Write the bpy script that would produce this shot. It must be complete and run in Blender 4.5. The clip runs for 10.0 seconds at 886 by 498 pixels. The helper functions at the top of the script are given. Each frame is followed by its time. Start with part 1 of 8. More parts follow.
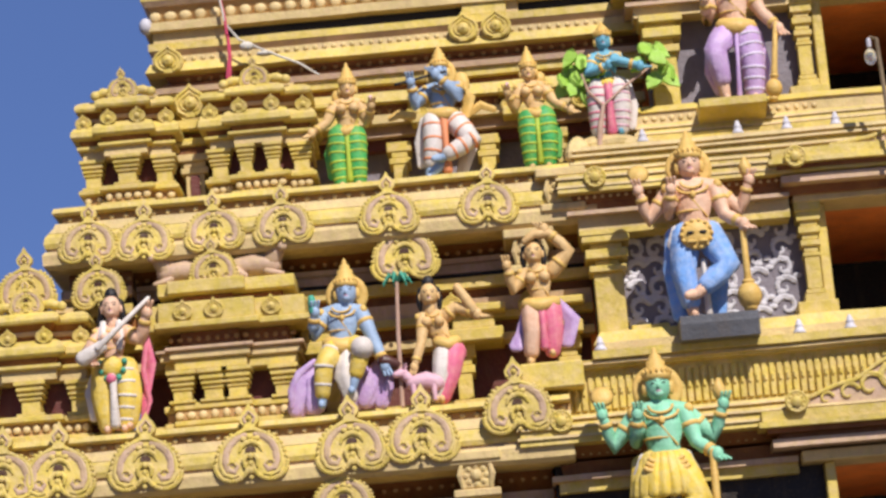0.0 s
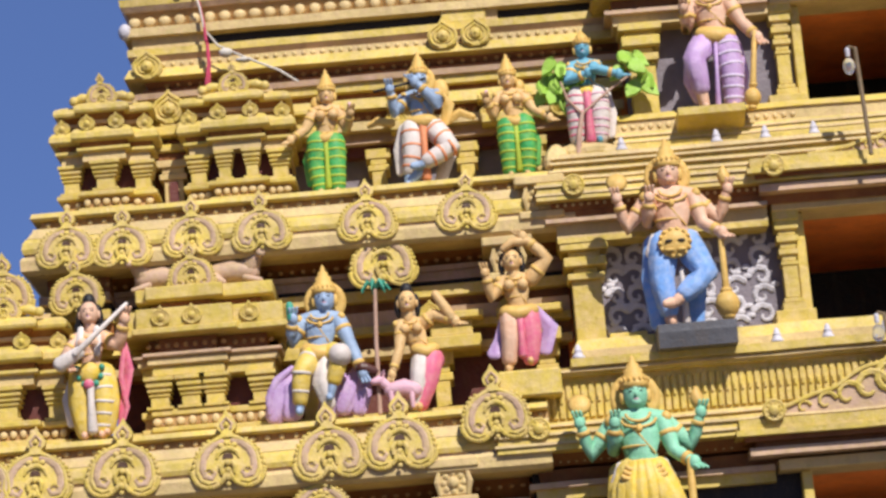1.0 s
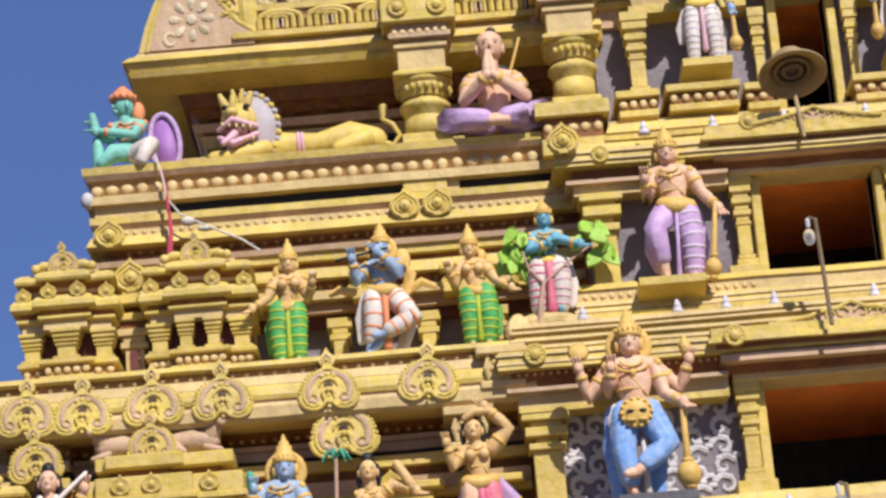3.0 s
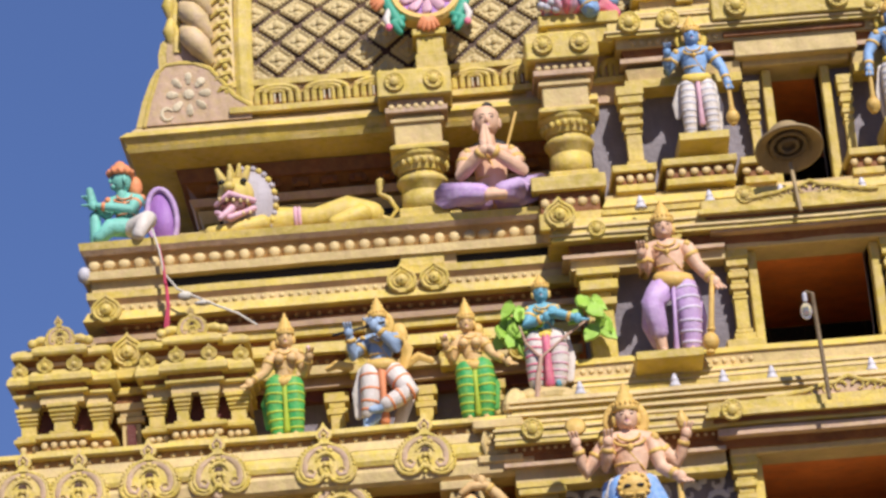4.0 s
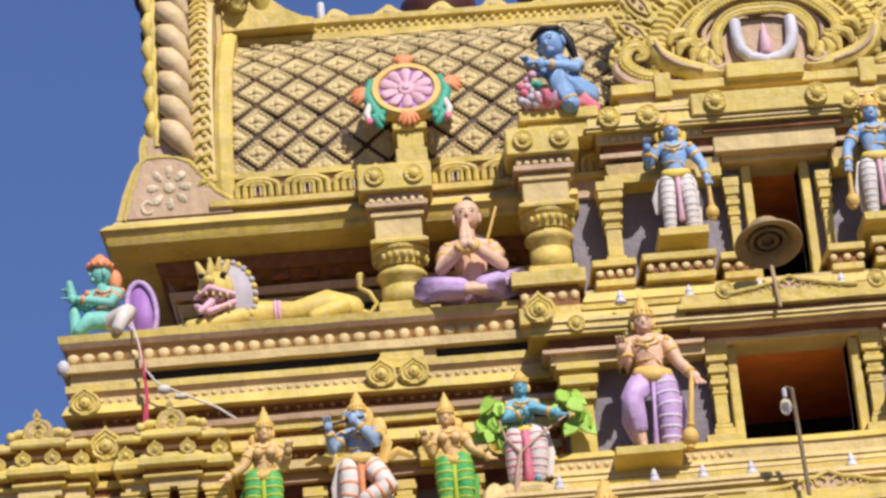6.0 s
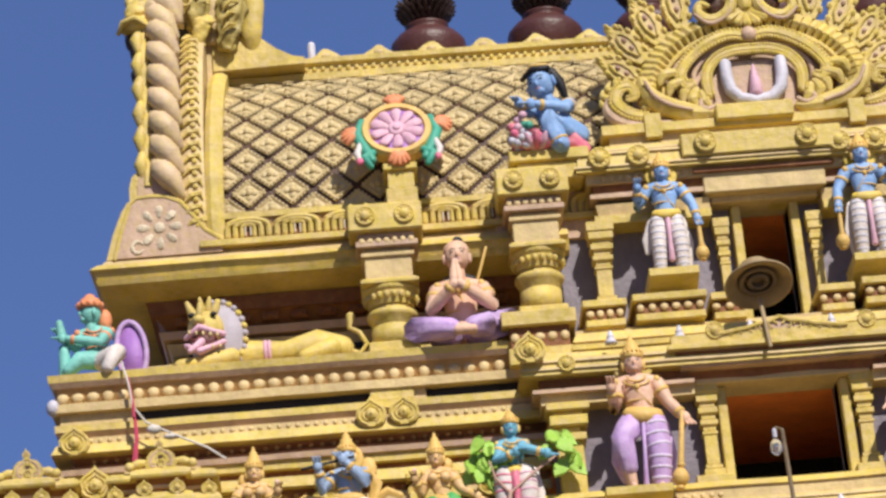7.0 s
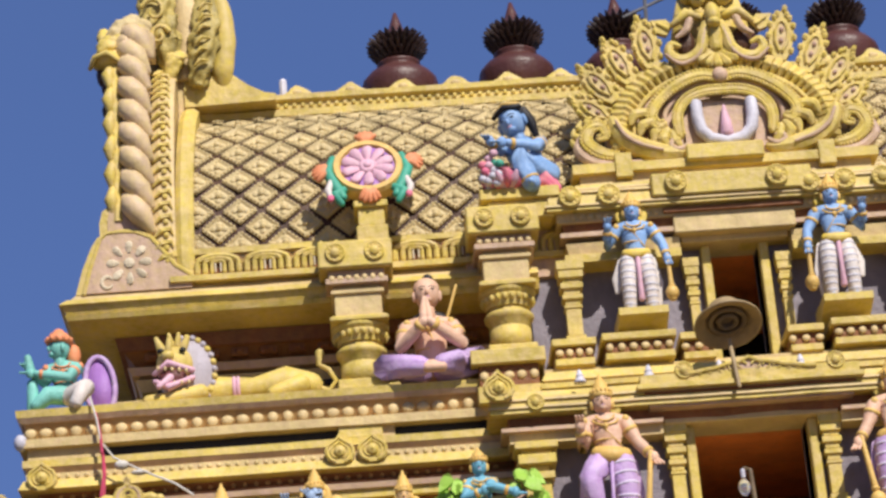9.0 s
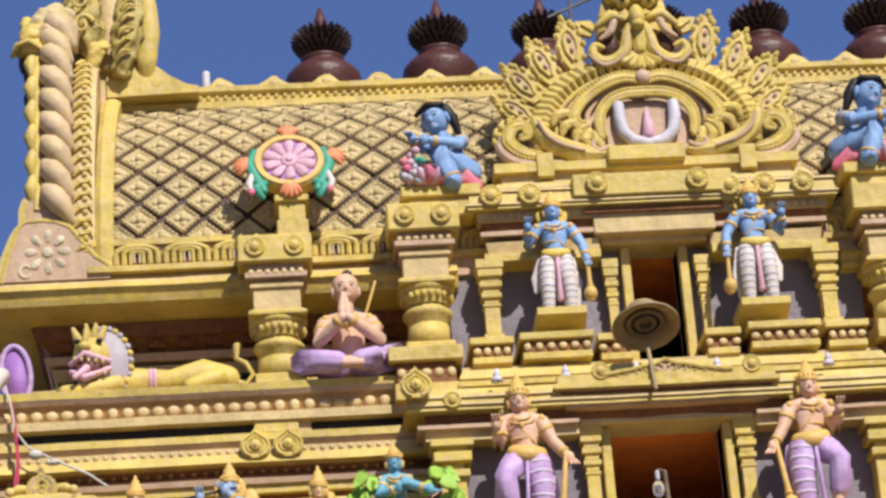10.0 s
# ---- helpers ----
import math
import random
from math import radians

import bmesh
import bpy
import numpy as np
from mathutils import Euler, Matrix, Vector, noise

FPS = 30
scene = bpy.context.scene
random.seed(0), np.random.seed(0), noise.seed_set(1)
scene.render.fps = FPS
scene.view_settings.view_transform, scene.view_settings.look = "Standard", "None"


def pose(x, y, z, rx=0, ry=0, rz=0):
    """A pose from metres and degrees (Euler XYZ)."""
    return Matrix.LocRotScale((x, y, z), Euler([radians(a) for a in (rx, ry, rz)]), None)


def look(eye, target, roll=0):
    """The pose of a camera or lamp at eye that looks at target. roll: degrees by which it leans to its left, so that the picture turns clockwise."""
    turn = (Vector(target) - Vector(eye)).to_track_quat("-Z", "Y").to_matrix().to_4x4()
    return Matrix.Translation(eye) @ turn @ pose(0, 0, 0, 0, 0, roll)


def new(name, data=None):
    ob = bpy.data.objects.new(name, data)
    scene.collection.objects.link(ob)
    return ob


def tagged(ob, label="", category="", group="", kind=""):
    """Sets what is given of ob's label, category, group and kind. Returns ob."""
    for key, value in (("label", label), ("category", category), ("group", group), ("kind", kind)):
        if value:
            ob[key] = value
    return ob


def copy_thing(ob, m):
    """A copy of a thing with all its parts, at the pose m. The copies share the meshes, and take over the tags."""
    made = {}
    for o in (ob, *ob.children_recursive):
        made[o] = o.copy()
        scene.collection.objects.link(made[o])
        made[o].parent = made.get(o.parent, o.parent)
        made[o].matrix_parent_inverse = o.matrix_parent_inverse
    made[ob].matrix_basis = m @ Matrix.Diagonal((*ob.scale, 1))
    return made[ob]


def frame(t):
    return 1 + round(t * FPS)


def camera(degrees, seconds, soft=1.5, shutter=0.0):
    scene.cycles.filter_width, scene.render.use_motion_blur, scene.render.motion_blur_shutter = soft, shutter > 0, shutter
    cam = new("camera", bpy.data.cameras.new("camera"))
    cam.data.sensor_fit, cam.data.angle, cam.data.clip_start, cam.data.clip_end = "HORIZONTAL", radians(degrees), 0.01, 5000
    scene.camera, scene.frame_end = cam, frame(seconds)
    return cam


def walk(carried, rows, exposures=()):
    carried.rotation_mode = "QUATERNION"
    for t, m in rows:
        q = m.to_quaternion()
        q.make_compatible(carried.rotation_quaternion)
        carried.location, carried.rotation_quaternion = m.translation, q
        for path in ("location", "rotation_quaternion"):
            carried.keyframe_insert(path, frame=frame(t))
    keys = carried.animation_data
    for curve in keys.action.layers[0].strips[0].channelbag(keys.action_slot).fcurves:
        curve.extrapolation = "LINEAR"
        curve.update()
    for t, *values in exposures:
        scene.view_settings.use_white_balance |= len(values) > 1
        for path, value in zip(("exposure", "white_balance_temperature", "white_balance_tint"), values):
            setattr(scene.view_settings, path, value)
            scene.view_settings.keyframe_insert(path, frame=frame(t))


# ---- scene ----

# ---- camera: it stands on the ground before the tower and turns ----
cam = camera(18.55, 10.0, soft=2.8)
EYE = 1.6
TURNS = [
    (0.0, 103.406, 4.776, 2.083),
    (0.5, 103.390, 4.732, 1.976),
    (1.0, 103.518, 4.627, 1.577),
    (1.5, 103.959, 4.615, 1.090),
    (2.0, 105.145, 4.639, 0.811),
    (2.5, 105.883, 4.692, 0.795),
    (3.0, 107.024, 4.689, 0.752),
    (3.2, 107.455, 4.709, 0.732),
    (4.5, 109.067, 4.727, 0.632),
    (5.0, 109.541, 4.713, 0.479),
    (5.5, 110.004, 4.738, 0.372),
    (6.0, 110.544, 4.719, 0.243),
    (7.5, 111.662, 4.727, -0.050),
    (8.0, 111.909, 4.745, -0.099),
    (8.5, 112.088, 4.706, -0.247),
    (9.0, 112.106, 4.509, -0.743),
    (9.5, 111.970, 4.333, -1.632),
    (10.0, 111.889, 4.020, -2.769),
]
walk(cam, [(t, pose(0, 0, EYE, rx, ry, rz)) for t, rx, ry, rz in TURNS])

# ---- sky, sun, exposure ----
SUN_TO = Vector((0.34, -0.78, 0.86)).normalized()
world = bpy.data.worlds.new("sky")
scene.world = world
world.use_nodes = True
wn = world.node_tree
sky = wn.nodes.new("ShaderNodeTexSky")
sky.sky_type, sky.sun_disc = "NISHITA", False
sky.sun_elevation = math.asin(SUN_TO.z)
sky.sun_rotation = math.atan2(SUN_TO.x, SUN_TO.y)
sky.altitude, sky.air_density, sky.dust_density, sky.ozone_density = 0, 0.75, 0.0, 6.0
tint = wn.nodes.new("ShaderNodeMix")
tint.data_type, tint.blend_type = "RGBA", "MULTIPLY"
tint.inputs[0].default_value = 1.0
tint.inputs[7].default_value = (1.10, 0.98, 1.16, 1)
wn.links.new(sky.outputs[0], tint.inputs[6])
# a clear, even blue: the haze evens the dome out
even = wn.nodes.new("ShaderNodeMix")
even.data_type = "RGBA"
even.inputs[0].default_value = 0.6
even.inputs[7].default_value = (1.0, 1.85, 4.75, 1)
wn.links.new(tint.outputs[2], even.inputs[6])
wn.links.new(even.outputs[2], wn.nodes["Background"].inputs[0])
wn.nodes["Background"].inputs[1].default_value = 0.078
lamp = bpy.data.lights.new("sun", "SUN")
lamp.energy, lamp.angle, lamp.color = 4.6, radians(0.53), (1.0, 0.95, 0.87)
new("sun", lamp).matrix_world = look(SUN_TO * 60, (0, 0, 0))
scene.view_settings.exposure = 0.26

# ---- materials ----
MATS = {}


def paint(name, rgb, rough=0.55, vary=0.18, dirt=0.25, bump=0.35, dirt_rgb=(0.16, 0.10, 0.05), scale=6.0, metal=0.0, worn=None, worn_most=0.6):
    """Weathered paint on plaster: patchy tone, fine grain and rain stains."""
    m = bpy.data.materials.new(name)
    m.use_nodes = True
    n, l = m.node_tree.nodes, m.node_tree.links
    b = n["Principled BSDF"]
    b.inputs["Roughness"].default_value = rough
    b.inputs["Metallic"].default_value = metal
    b.inputs["Specular IOR Level"].default_value = 0.35
    co = n.new("ShaderNodeTexCoord")
    geo = n.new("ShaderNodeNewGeometry")
    big = n.new("ShaderNodeTexNoise")
    big.inputs["Scale"].default_value, big.inputs["Detail"].default_value = scale * 0.55, 5
    fine = n.new("ShaderNodeTexNoise")
    fine.inputs["Scale"].default_value, fine.inputs["Detail"].default_value = scale * 9, 6
    stretch = n.new("ShaderNodeMapping")
    stretch.inputs["Scale"].default_value = (9, 9, 1.3)
    rain = n.new("ShaderNodeTexNoise")
    rain.inputs["Scale"].default_value, rain.inputs["Detail"].default_value = 1.6, 4
    for k in (big, fine):
        l.new(geo.outputs["Position"], k.inputs["Vector"])
    l.new(geo.outputs["Position"], stretch.inputs["Vector"])
    l.new(stretch.outputs[0], rain.inputs["Vector"])
    r1 = n.new("ShaderNodeValToRGB")
    r1.color_ramp.elements[0].position, r1.color_ramp.elements[1].position = 0.3, 0.72
    lo = [c * (1 - vary) for c in rgb]
    hi = [min(1, c * (1 + vary * 0.7)) for c in rgb]
    r1.color_ramp.elements[0].color, r1.color_ramp.elements[1].color = (*lo, 1), (*hi, 1)
    l.new(big.outputs[0], r1.inputs[0])
    r2 = n.new("ShaderNodeValToRGB")
    r2.color_ramp.elements[0].position, r2.color_ramp.elements[1].position = 0.52, 0.78
    r2.color_ramp.elements[0].color, r2.color_ramp.elements[1].color = (0, 0, 0, 1), (dirt, dirt, dirt, 1)
    l.new(rain.outputs[0], r2.inputs[0])
    r3 = n.new("ShaderNodeValToRGB")
    r3.color_ramp.elements[0].position, r3.color_ramp.elements[1].position = 0.56, 0.74
    r3.color_ramp.elements[0].color, r3.color_ramp.elements[1].color = (0, 0, 0, 1), (dirt, dirt, dirt, 1)
    l.new(fine.outputs[0], r3.inputs[0])
    add = n.new("ShaderNodeMath")
    add.operation, add.use_clamp = "ADD", True
    l.new(r2.outputs[0], add.inputs[0])
    l.new(r3.outputs[0], add.inputs[1])
    mix = n.new("ShaderNodeMix")
    mix.data_type = "RGBA"
    l.new(add.outputs[0], mix.inputs[0])
    l.new(r1.outputs[0], mix.inputs[6])
    mix.inputs[7].default_value = (*dirt_rgb, 1)
    last = mix.outputs[2]
    if worn:
        # the coat below shows where the top coat has chalked and worn off
        patch = n.new("ShaderNodeTexNoise")
        patch.inputs["Scale"].default_value, patch.inputs["Detail"].default_value, patch.inputs["Roughness"].default_value = scale * 2.4, 7, 0.68
        l.new(geo.outputs["Position"], patch.inputs["Vector"])
        r4 = n.new("ShaderNodeValToRGB")
        r4.color_ramp.elements[0].position, r4.color_ramp.elements[1].position = 0.40, 0.72
        r4.color_ramp.elements[0].color, r4.color_ramp.elements[1].color = (0, 0, 0, 1), (worn_most, worn_most, worn_most, 1)
        l.new(patch.outputs[0], r4.inputs[0])
        m2 = n.new("ShaderNodeMix")
        m2.data_type = "RGBA"
        l.new(r4.outputs[0], m2.inputs[0])
        l.new(last, m2.inputs[6])
        m2.inputs[7].default_value = (*worn, 1)
        last = m2.outputs[2]
    l.new(last, b.inputs["Base Color"])
    bp = n.new("ShaderNodeBump")
    bp.inputs["Strength"].default_value, bp.inputs["Distance"].default_value = bump, 0.012
    l.new(fine.outputs[0], bp.inputs["Height"])
    # hand-trowelled unevenness under the fine grain
    trowel = n.new("ShaderNodeTexNoise")
    trowel.inputs["Scale"].default_value, trowel.inputs["Detail"].default_value = scale * 2.0, 2
    l.new(geo.outputs["Position"], trowel.inputs["Vector"])
    bq = n.new("ShaderNodeBump")
    bq.inputs["Strength"].default_value, bq.inputs["Distance"].default_value = bump * 0.8, 0.03
    l.new(trowel.outputs[0], bq.inputs["Height"])
    l.new(bp.outputs[0], bq.inputs["Normal"])
    l.new(bq.outputs[0], b.inputs["Normal"])
    MATS[name] = m
    return m


paint("gold_paint", (0.61, 0.458, 0.086), vary=0.26, dirt=0.28, worn=(0.63, 0.46, 0.25), worn_most=0.7)
paint("cream_paint", (0.62, 0.47, 0.20), vary=0.22, worn=(0.55, 0.36, 0.22))
paint("pink_plaster", (0.54, 0.36, 0.26), vary=0.22, dirt=0.3, worn=(0.52, 0.38, 0.14))
paint("brown_paint", (0.22, 0.072, 0.018), vary=0.3, worn=(0.33, 0.16, 0.04), worn_most=0.5)
paint("bead_white", (0.66, 0.49, 0.24), dirt=0.2)
# darker, dirtier gold: the crest fronds' shadow side put into the colour
paint("stained_gold", (0.44, 0.33, 0.085), vary=0.3, dirt=0.75, dirt_rgb=(0.05, 0.036, 0.015), worn=(0.50, 0.40, 0.14), worn_most=0.5)
paint("rope_cream", (0.60, 0.43, 0.27), vary=0.25, dirt=0.2, worn=(0.64, 0.49, 0.18), worn_most=0.8)
paint("flower_white", (0.66, 0.55, 0.38), dirt=0.15)
paint("maroon_paint", (0.13, 0.035, 0.03))
paint("grey_panel", (0.21, 0.18, 0.21), vary=0.25, dirt=0.2, dirt_rgb=(0.35, 0.3, 0.33))
paint("red_ceiling", (0.92, 0.25, 0.05), vary=0.2)
# near-black that puts the shade of rooms and recesses into the colour
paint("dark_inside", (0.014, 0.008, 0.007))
paint("stone_grey", (0.11, 0.11, 0.125))
paint("blue_skin", (0.20, 0.35, 0.62), dirt=0.1, vary=0.2, worn=(0.38, 0.50, 0.66))
paint("pale_blue_skin", (0.31, 0.41, 0.57), dirt=0.12)
paint("teal_skin", (0.14, 0.37, 0.48), dirt=0.15)
paint("green_skin", (0.24, 0.58, 0.38), dirt=0.1, vary=0.2, worn=(0.36, 0.62, 0.46))
paint("turquoise_skin", (0.20, 0.52, 0.44), dirt=0.15)
paint("peach_skin", (0.72, 0.43, 0.28), dirt=0.1, vary=0.2, worn=(0.72, 0.52, 0.40))
paint("ochre_skin", (0.66, 0.41, 0.17), dirt=0.12, vary=0.2, worn=(0.68, 0.50, 0.26))
paint("crown_gold", (0.68, 0.42, 0.11), rough=0.5, dirt=0.15, worn=(0.66, 0.48, 0.16))
paint("lotus_purple", (0.36, 0.17, 0.48), dirt=0.1)
paint("lilac_cloth", (0.50, 0.31, 0.58), dirt=0.12, vary=0.25, worn=(0.62, 0.50, 0.64))
paint("white_cloth", (0.70, 0.63, 0.57), dirt=0.2, vary=0.2, worn=(0.62, 0.52, 0.50))
paint("sky_cloth", (0.17, 0.35, 0.72), dirt=0.1, vary=0.25, worn=(0.50, 0.54, 0.66))
paint("green_cloth", (0.04, 0.36, 0.10), dirt=0.1, vary=0.3, worn=(0.30, 0.46, 0.06))
paint("yellow_cloth", (0.72, 0.50, 0.06), dirt=0.12, vary=0.2, worn=(0.66, 0.55, 0.30))
paint("pink_cloth", (0.70, 0.14, 0.25), dirt=0.1, worn=(0.70, 0.36, 0.30))
paint("rose_paint", (0.68, 0.38, 0.47), dirt=0.12, worn=(0.70, 0.50, 0.52))
paint("orange_paint", (0.74, 0.27, 0.12), dirt=0.1)
paint("leaf_paint", (0.30, 0.52, 0.06), dirt=0.1, vary=0.3, worn=(0.45, 0.56, 0.18), worn_most=0.5)
paint("bead_band", (0.44, 0.24, 0.09), vary=0.25, worn=(0.5, 0.34, 0.12))
paint("pale_lilac", (0.64, 0.54, 0.68), dirt=0.12)
paint("lime_cloth", (0.40, 0.50, 0.05), dirt=0.1)
paint("stem_brown", (0.48, 0.30, 0.22))
paint("mane_grey", (0.42, 0.37, 0.40))
paint("black_copper", (0.03, 0.015, 0.014), rough=0.45, dirt=0.1)
paint("emerald_paint", (0.06, 0.34, 0.23), dirt=0.1)
# black of hair and eyes, also the painted shade of storey C's slot
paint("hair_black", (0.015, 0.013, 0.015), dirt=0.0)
paint("lattice_brown", (0.062, 0.022, 0.008), vary=0.3)
paint("tile_gold", (0.56, 0.435, 0.205), vary=0.25, dirt=0.25, worn=(0.60, 0.46, 0.26))
paint("copper_dark", (0.085, 0.03, 0.025), rough=0.4, dirt=0.1)
paint("rust_tin", (0.34, 0.24, 0.12), vary=0.35, dirt=0.4)
paint("pole_iron", (0.20, 0.14, 0.08), vary=0.3)
paint("bell_white", (0.58, 0.55, 0.60), dirt=0.15)
paint("rope_white", (0.62, 0.57, 0.50))
paint("rope_red", (0.50, 0.05, 0.11))
paint("room_cement", (0.78, 0.66, 0.52), dirt=0.1)
paint("granite", (0.28, 0.26, 0.23), vary=0.3)
paint("earth", (0.10, 0.073, 0.045), vary=0.3, scale=1.5)
glass = bpy.data.materials.new("bulb_glass")
glass.use_nodes = True
gb = glass.node_tree.nodes["Principled BSDF"]
gb.inputs["Base Color"].default_value = (0.95, 0.96, 0.97, 1)
gb.inputs["Roughness"].default_value, gb.inputs["Transmission Weight"].default_value = 0.05, 0.85
MATS["bulb_glass"] = glass

# ---- mesh helpers ----
XC = 3.30   # the tower's axis


def finish(bm, name, mats, parent=None, label="", smooth=False):
    me = bpy.data.meshes.new(name)
    bmesh.ops.recalc_face_normals(bm, faces=bm.faces)
    bm.to_mesh(me)
    bm.free()
    for m in ([mats] if isinstance(mats, str) else mats):
        me.materials.append(MATS[m])
    if smooth:
        me.polygons.foreach_set("use_smooth", [True] * len(me.polygons))
    ob = new(name, me)
    if parent is not None:
        ob.parent = parent
    if label:
        ob["label"] = label
    return ob


def part(name, bm, material, parent, label="", smooth=False):
    return finish(bm, name, material, parent, label, smooth)


def thing(name, label, category, group="", kind="", at=(0, 0, 0)):
    ob = new(name)
    ob.empty_display_size = 0.1
    ob.location = at
    return tagged(ob, label, category, group, kind)


def box(bm, x0, x1, y0, y1, z0, z1, bevel=0.0, mat=0):
    r = bmesh.ops.create_cube(bm, size=1.0)
    vs = r["verts"]
    for v in vs:
        v.co = Vector(((x0 + x1) / 2 + v.co.x * (x1 - x0), (y0 + y1) / 2 + v.co.y * (y1 - y0), (z0 + z1) / 2 + v.co.z * (z1 - z0)))
    fs = {f for v in vs for f in v.link_faces}
    if bevel:
        es = list({e for v in vs for e in v.link_edges})
        r = bmesh.ops.bevel(bm, geom=es, offset=bevel, segments=1, affect="EDGES")
        fs |= set(r["faces"])
    for f in fs:
        if f.is_valid:
            f.material_index = mat


def wob(p, z):
    return 0.007 * noise.noise(Vector((p.x * 2.1, p.y * 2.1, z * 5.3)))


def sweep(bm, path, prof, mat=0, caps=True):
    """A moulding: the profile [(out, z)] carried along the plan path [(x, y)], mitred; out is to the right of the way."""
    pts = [Vector(path[0])]
    for p, q in zip(path, path[1:]):
        k = max(1, int((Vector(q) - Vector(p)).length / 0.22))
        pts += [Vector(p).lerp(Vector(q), (i + 1) / k) for i in range(k)]
    rings = []
    for i, p in enumerate(pts):
        a = (pts[i] - pts[i - 1]).normalized() if i else (pts[1] - pts[0]).normalized()
        b = (pts[i + 1] - pts[i]).normalized() if i < len(pts) - 1 else a
        na, nb = Vector((a.y, -a.x)), Vector((b.y, -b.x))
        n = (na + nb) / max(0.3, 1 + na.dot(nb))
        rings.append([bm.verts.new((p.x + n.x * (o + wob(p, z)), p.y + n.y * (o + wob(p, z)), z + wob(p, z + 7))) for o, z in prof])
    k = len(prof)
    for r0, r1 in zip(rings, rings[1:]):
        for j in range(k):
            f = bm.faces.new((r0[j], r0[(j + 1) % k], r1[(j + 1) % k], r1[j]))
            f.material_index = mat
    if caps:
        for r in (rings[0], rings[-1]):
            f = bm.faces.new(r)
            f.material_index = mat


def lathe(bm, prof, n=16, mat=0, m=None):
    """A turned shape about z: prof [(radius, z)]."""
    m = m or Matrix()
    rings = []
    for r, z in prof:
        rings.append([bm.verts.new(m @ Vector((r * math.cos(2 * math.pi * i / n), r * math.sin(2 * math.pi * i / n), z))) for i in range(n)])
    for a, b in zip(rings, rings[1:]):
        for i in range(n):
            f = bm.faces.new((a[i], a[(i + 1) % n], b[(i + 1) % n], b[i]))
            f.material_index = mat
    for r in (rings[0], rings[-1]):
        f = bm.faces.new(r)
        f.material_index = mat


def ball(bm, c, r, mat=0, m=None, u=10, v=7):
    m = m or Matrix()
    r = (r, r, r) if isinstance(r, (int, float)) else r
    q = bmesh.ops.create_uvsphere(bm, u_segments=u, v_segments=v, radius=1.0)
    for w in q["verts"]:
        w.co = m @ Vector((c[0] + w.co.x * r[0], c[1] + w.co.y * r[1], c[2] + w.co.z * r[2]))
    for f in {f for w in q["verts"] for f in w.link_faces}:
        f.material_index = mat


def tube(bm, pts, radii, mat=0, m=None, n=9, flat=1.0, flute=0.0, folds=6):
    """A tapered limb through the points, round at both ends."""
    m = m or Matrix()
    P = [Vector(p) for p in pts]
    R = list(radii) if hasattr(radii, "__len__") else [radii] * len(P)
    d0, d1 = (P[1] - P[0]).normalized(), (P[-1] - P[-2]).normalized()
    P = [P[0] - d0 * R[0] * 0.75] + [P[0] - d0 * R[0] * 0.4] + P + [P[-1] + d1 * R[-1] * 0.4, P[-1] + d1 * R[-1] * 0.75]
    R = [R[0] * 0.45, R[0] * 0.85] + R + [R[-1] * 0.85, R[-1] * 0.45]
    rings, ref = [], Vector((0.31, 0.9, 0.2)).normalized()
    for i, p in enumerate(P):
        d = (P[min(i + 1, len(P) - 1)] - P[max(i - 1, 0)]).normalized()
        s = d.cross(ref)
        if s.length < 0.1:
            s = d.cross(Vector((0.9, 0.1, 0.3)))
        s.normalize()
        t = d.cross(s)
        rings.append([bm.verts.new(m @ (p + (s * math.cos(a) + t * math.sin(a) * flat) * R[i] * (1 + flute * math.cos(folds * a)))) for a in (2 * math.pi * k / n for k in range(n))])
    for a, b in zip(rings, rings[1:]):
        for i in range(n):
            f = bm.faces.new((a[i], a[(i + 1) % n], b[(i + 1) % n], b[i]))
            f.material_index = mat
    for r in (rings[0], rings[-1]):
        f = bm.faces.new(r)
        f.material_index = mat


def hoop(bm, c, d, r, w, mat=0, m=None, n=20, rise=.05):
    """A thin band round a limb at c, across the direction d."""
    m = m or Matrix()
    d = Vector(d).normalized()
    s = d.cross(Vector((0.31, 0.9, 0.2)))
    s.normalize()
    t = d.cross(s)
    c = Vector(c)
    rings = []
    for k, o in ((.94, -w), (1 + rise, -w * .7), (1 + rise, w * .7), (.94, w)):
        rings.append([bm.verts.new(m @ (c + d * o + (s * math.cos(a) + t * math.sin(a)) * r * k)) for a in (2 * math.pi * i / n for i in range(n))])
    for a, b in zip(rings, rings[1:]):
        for i in range(n):
            bm.faces.new((a[i], a[(i + 1) % n], b[(i + 1) % n], b[i])).material_index = mat


def turned_square(bm, cx, cy, prof, mat=0):
    """A square post in one piece: prof [(half width, z)]."""
    lathe(bm, [(w * 1.4142, z) for w, z in prof], 4, mat, Matrix.Translation((cx, cy, 0)) @ pose(0, 0, 0, 0, 0, 45))


def plate(bm, outline, y0, y1, mat=0, m=None, side=None):
    """A flat shape in x-z, given thickness from y0 to y1."""
    m = m or Matrix()
    a = [bm.verts.new(m @ Vector((x, y0, z))) for x, z in outline]
    b = [bm.verts.new(m @ Vector((x, y1, z))) for x, z in outline]
    k = len(outline)
    bm.faces.new(a).material_index = mat
    bm.faces.new(b).material_index = mat
    for i in range(k):
        bm.faces.new((a[i], a[(i + 1) % k], b[(i + 1) % k], b[i])).material_index = mat if side is None else side

# ---- ground ----
bm = bmesh.new()
bmesh.ops.create_grid(bm, x_segments=2, y_segments=2, size=1500)
tagged(finish(bm, "ground", "earth"), "bare trodden earth ground round the temple tower", "ground", kind="structure")

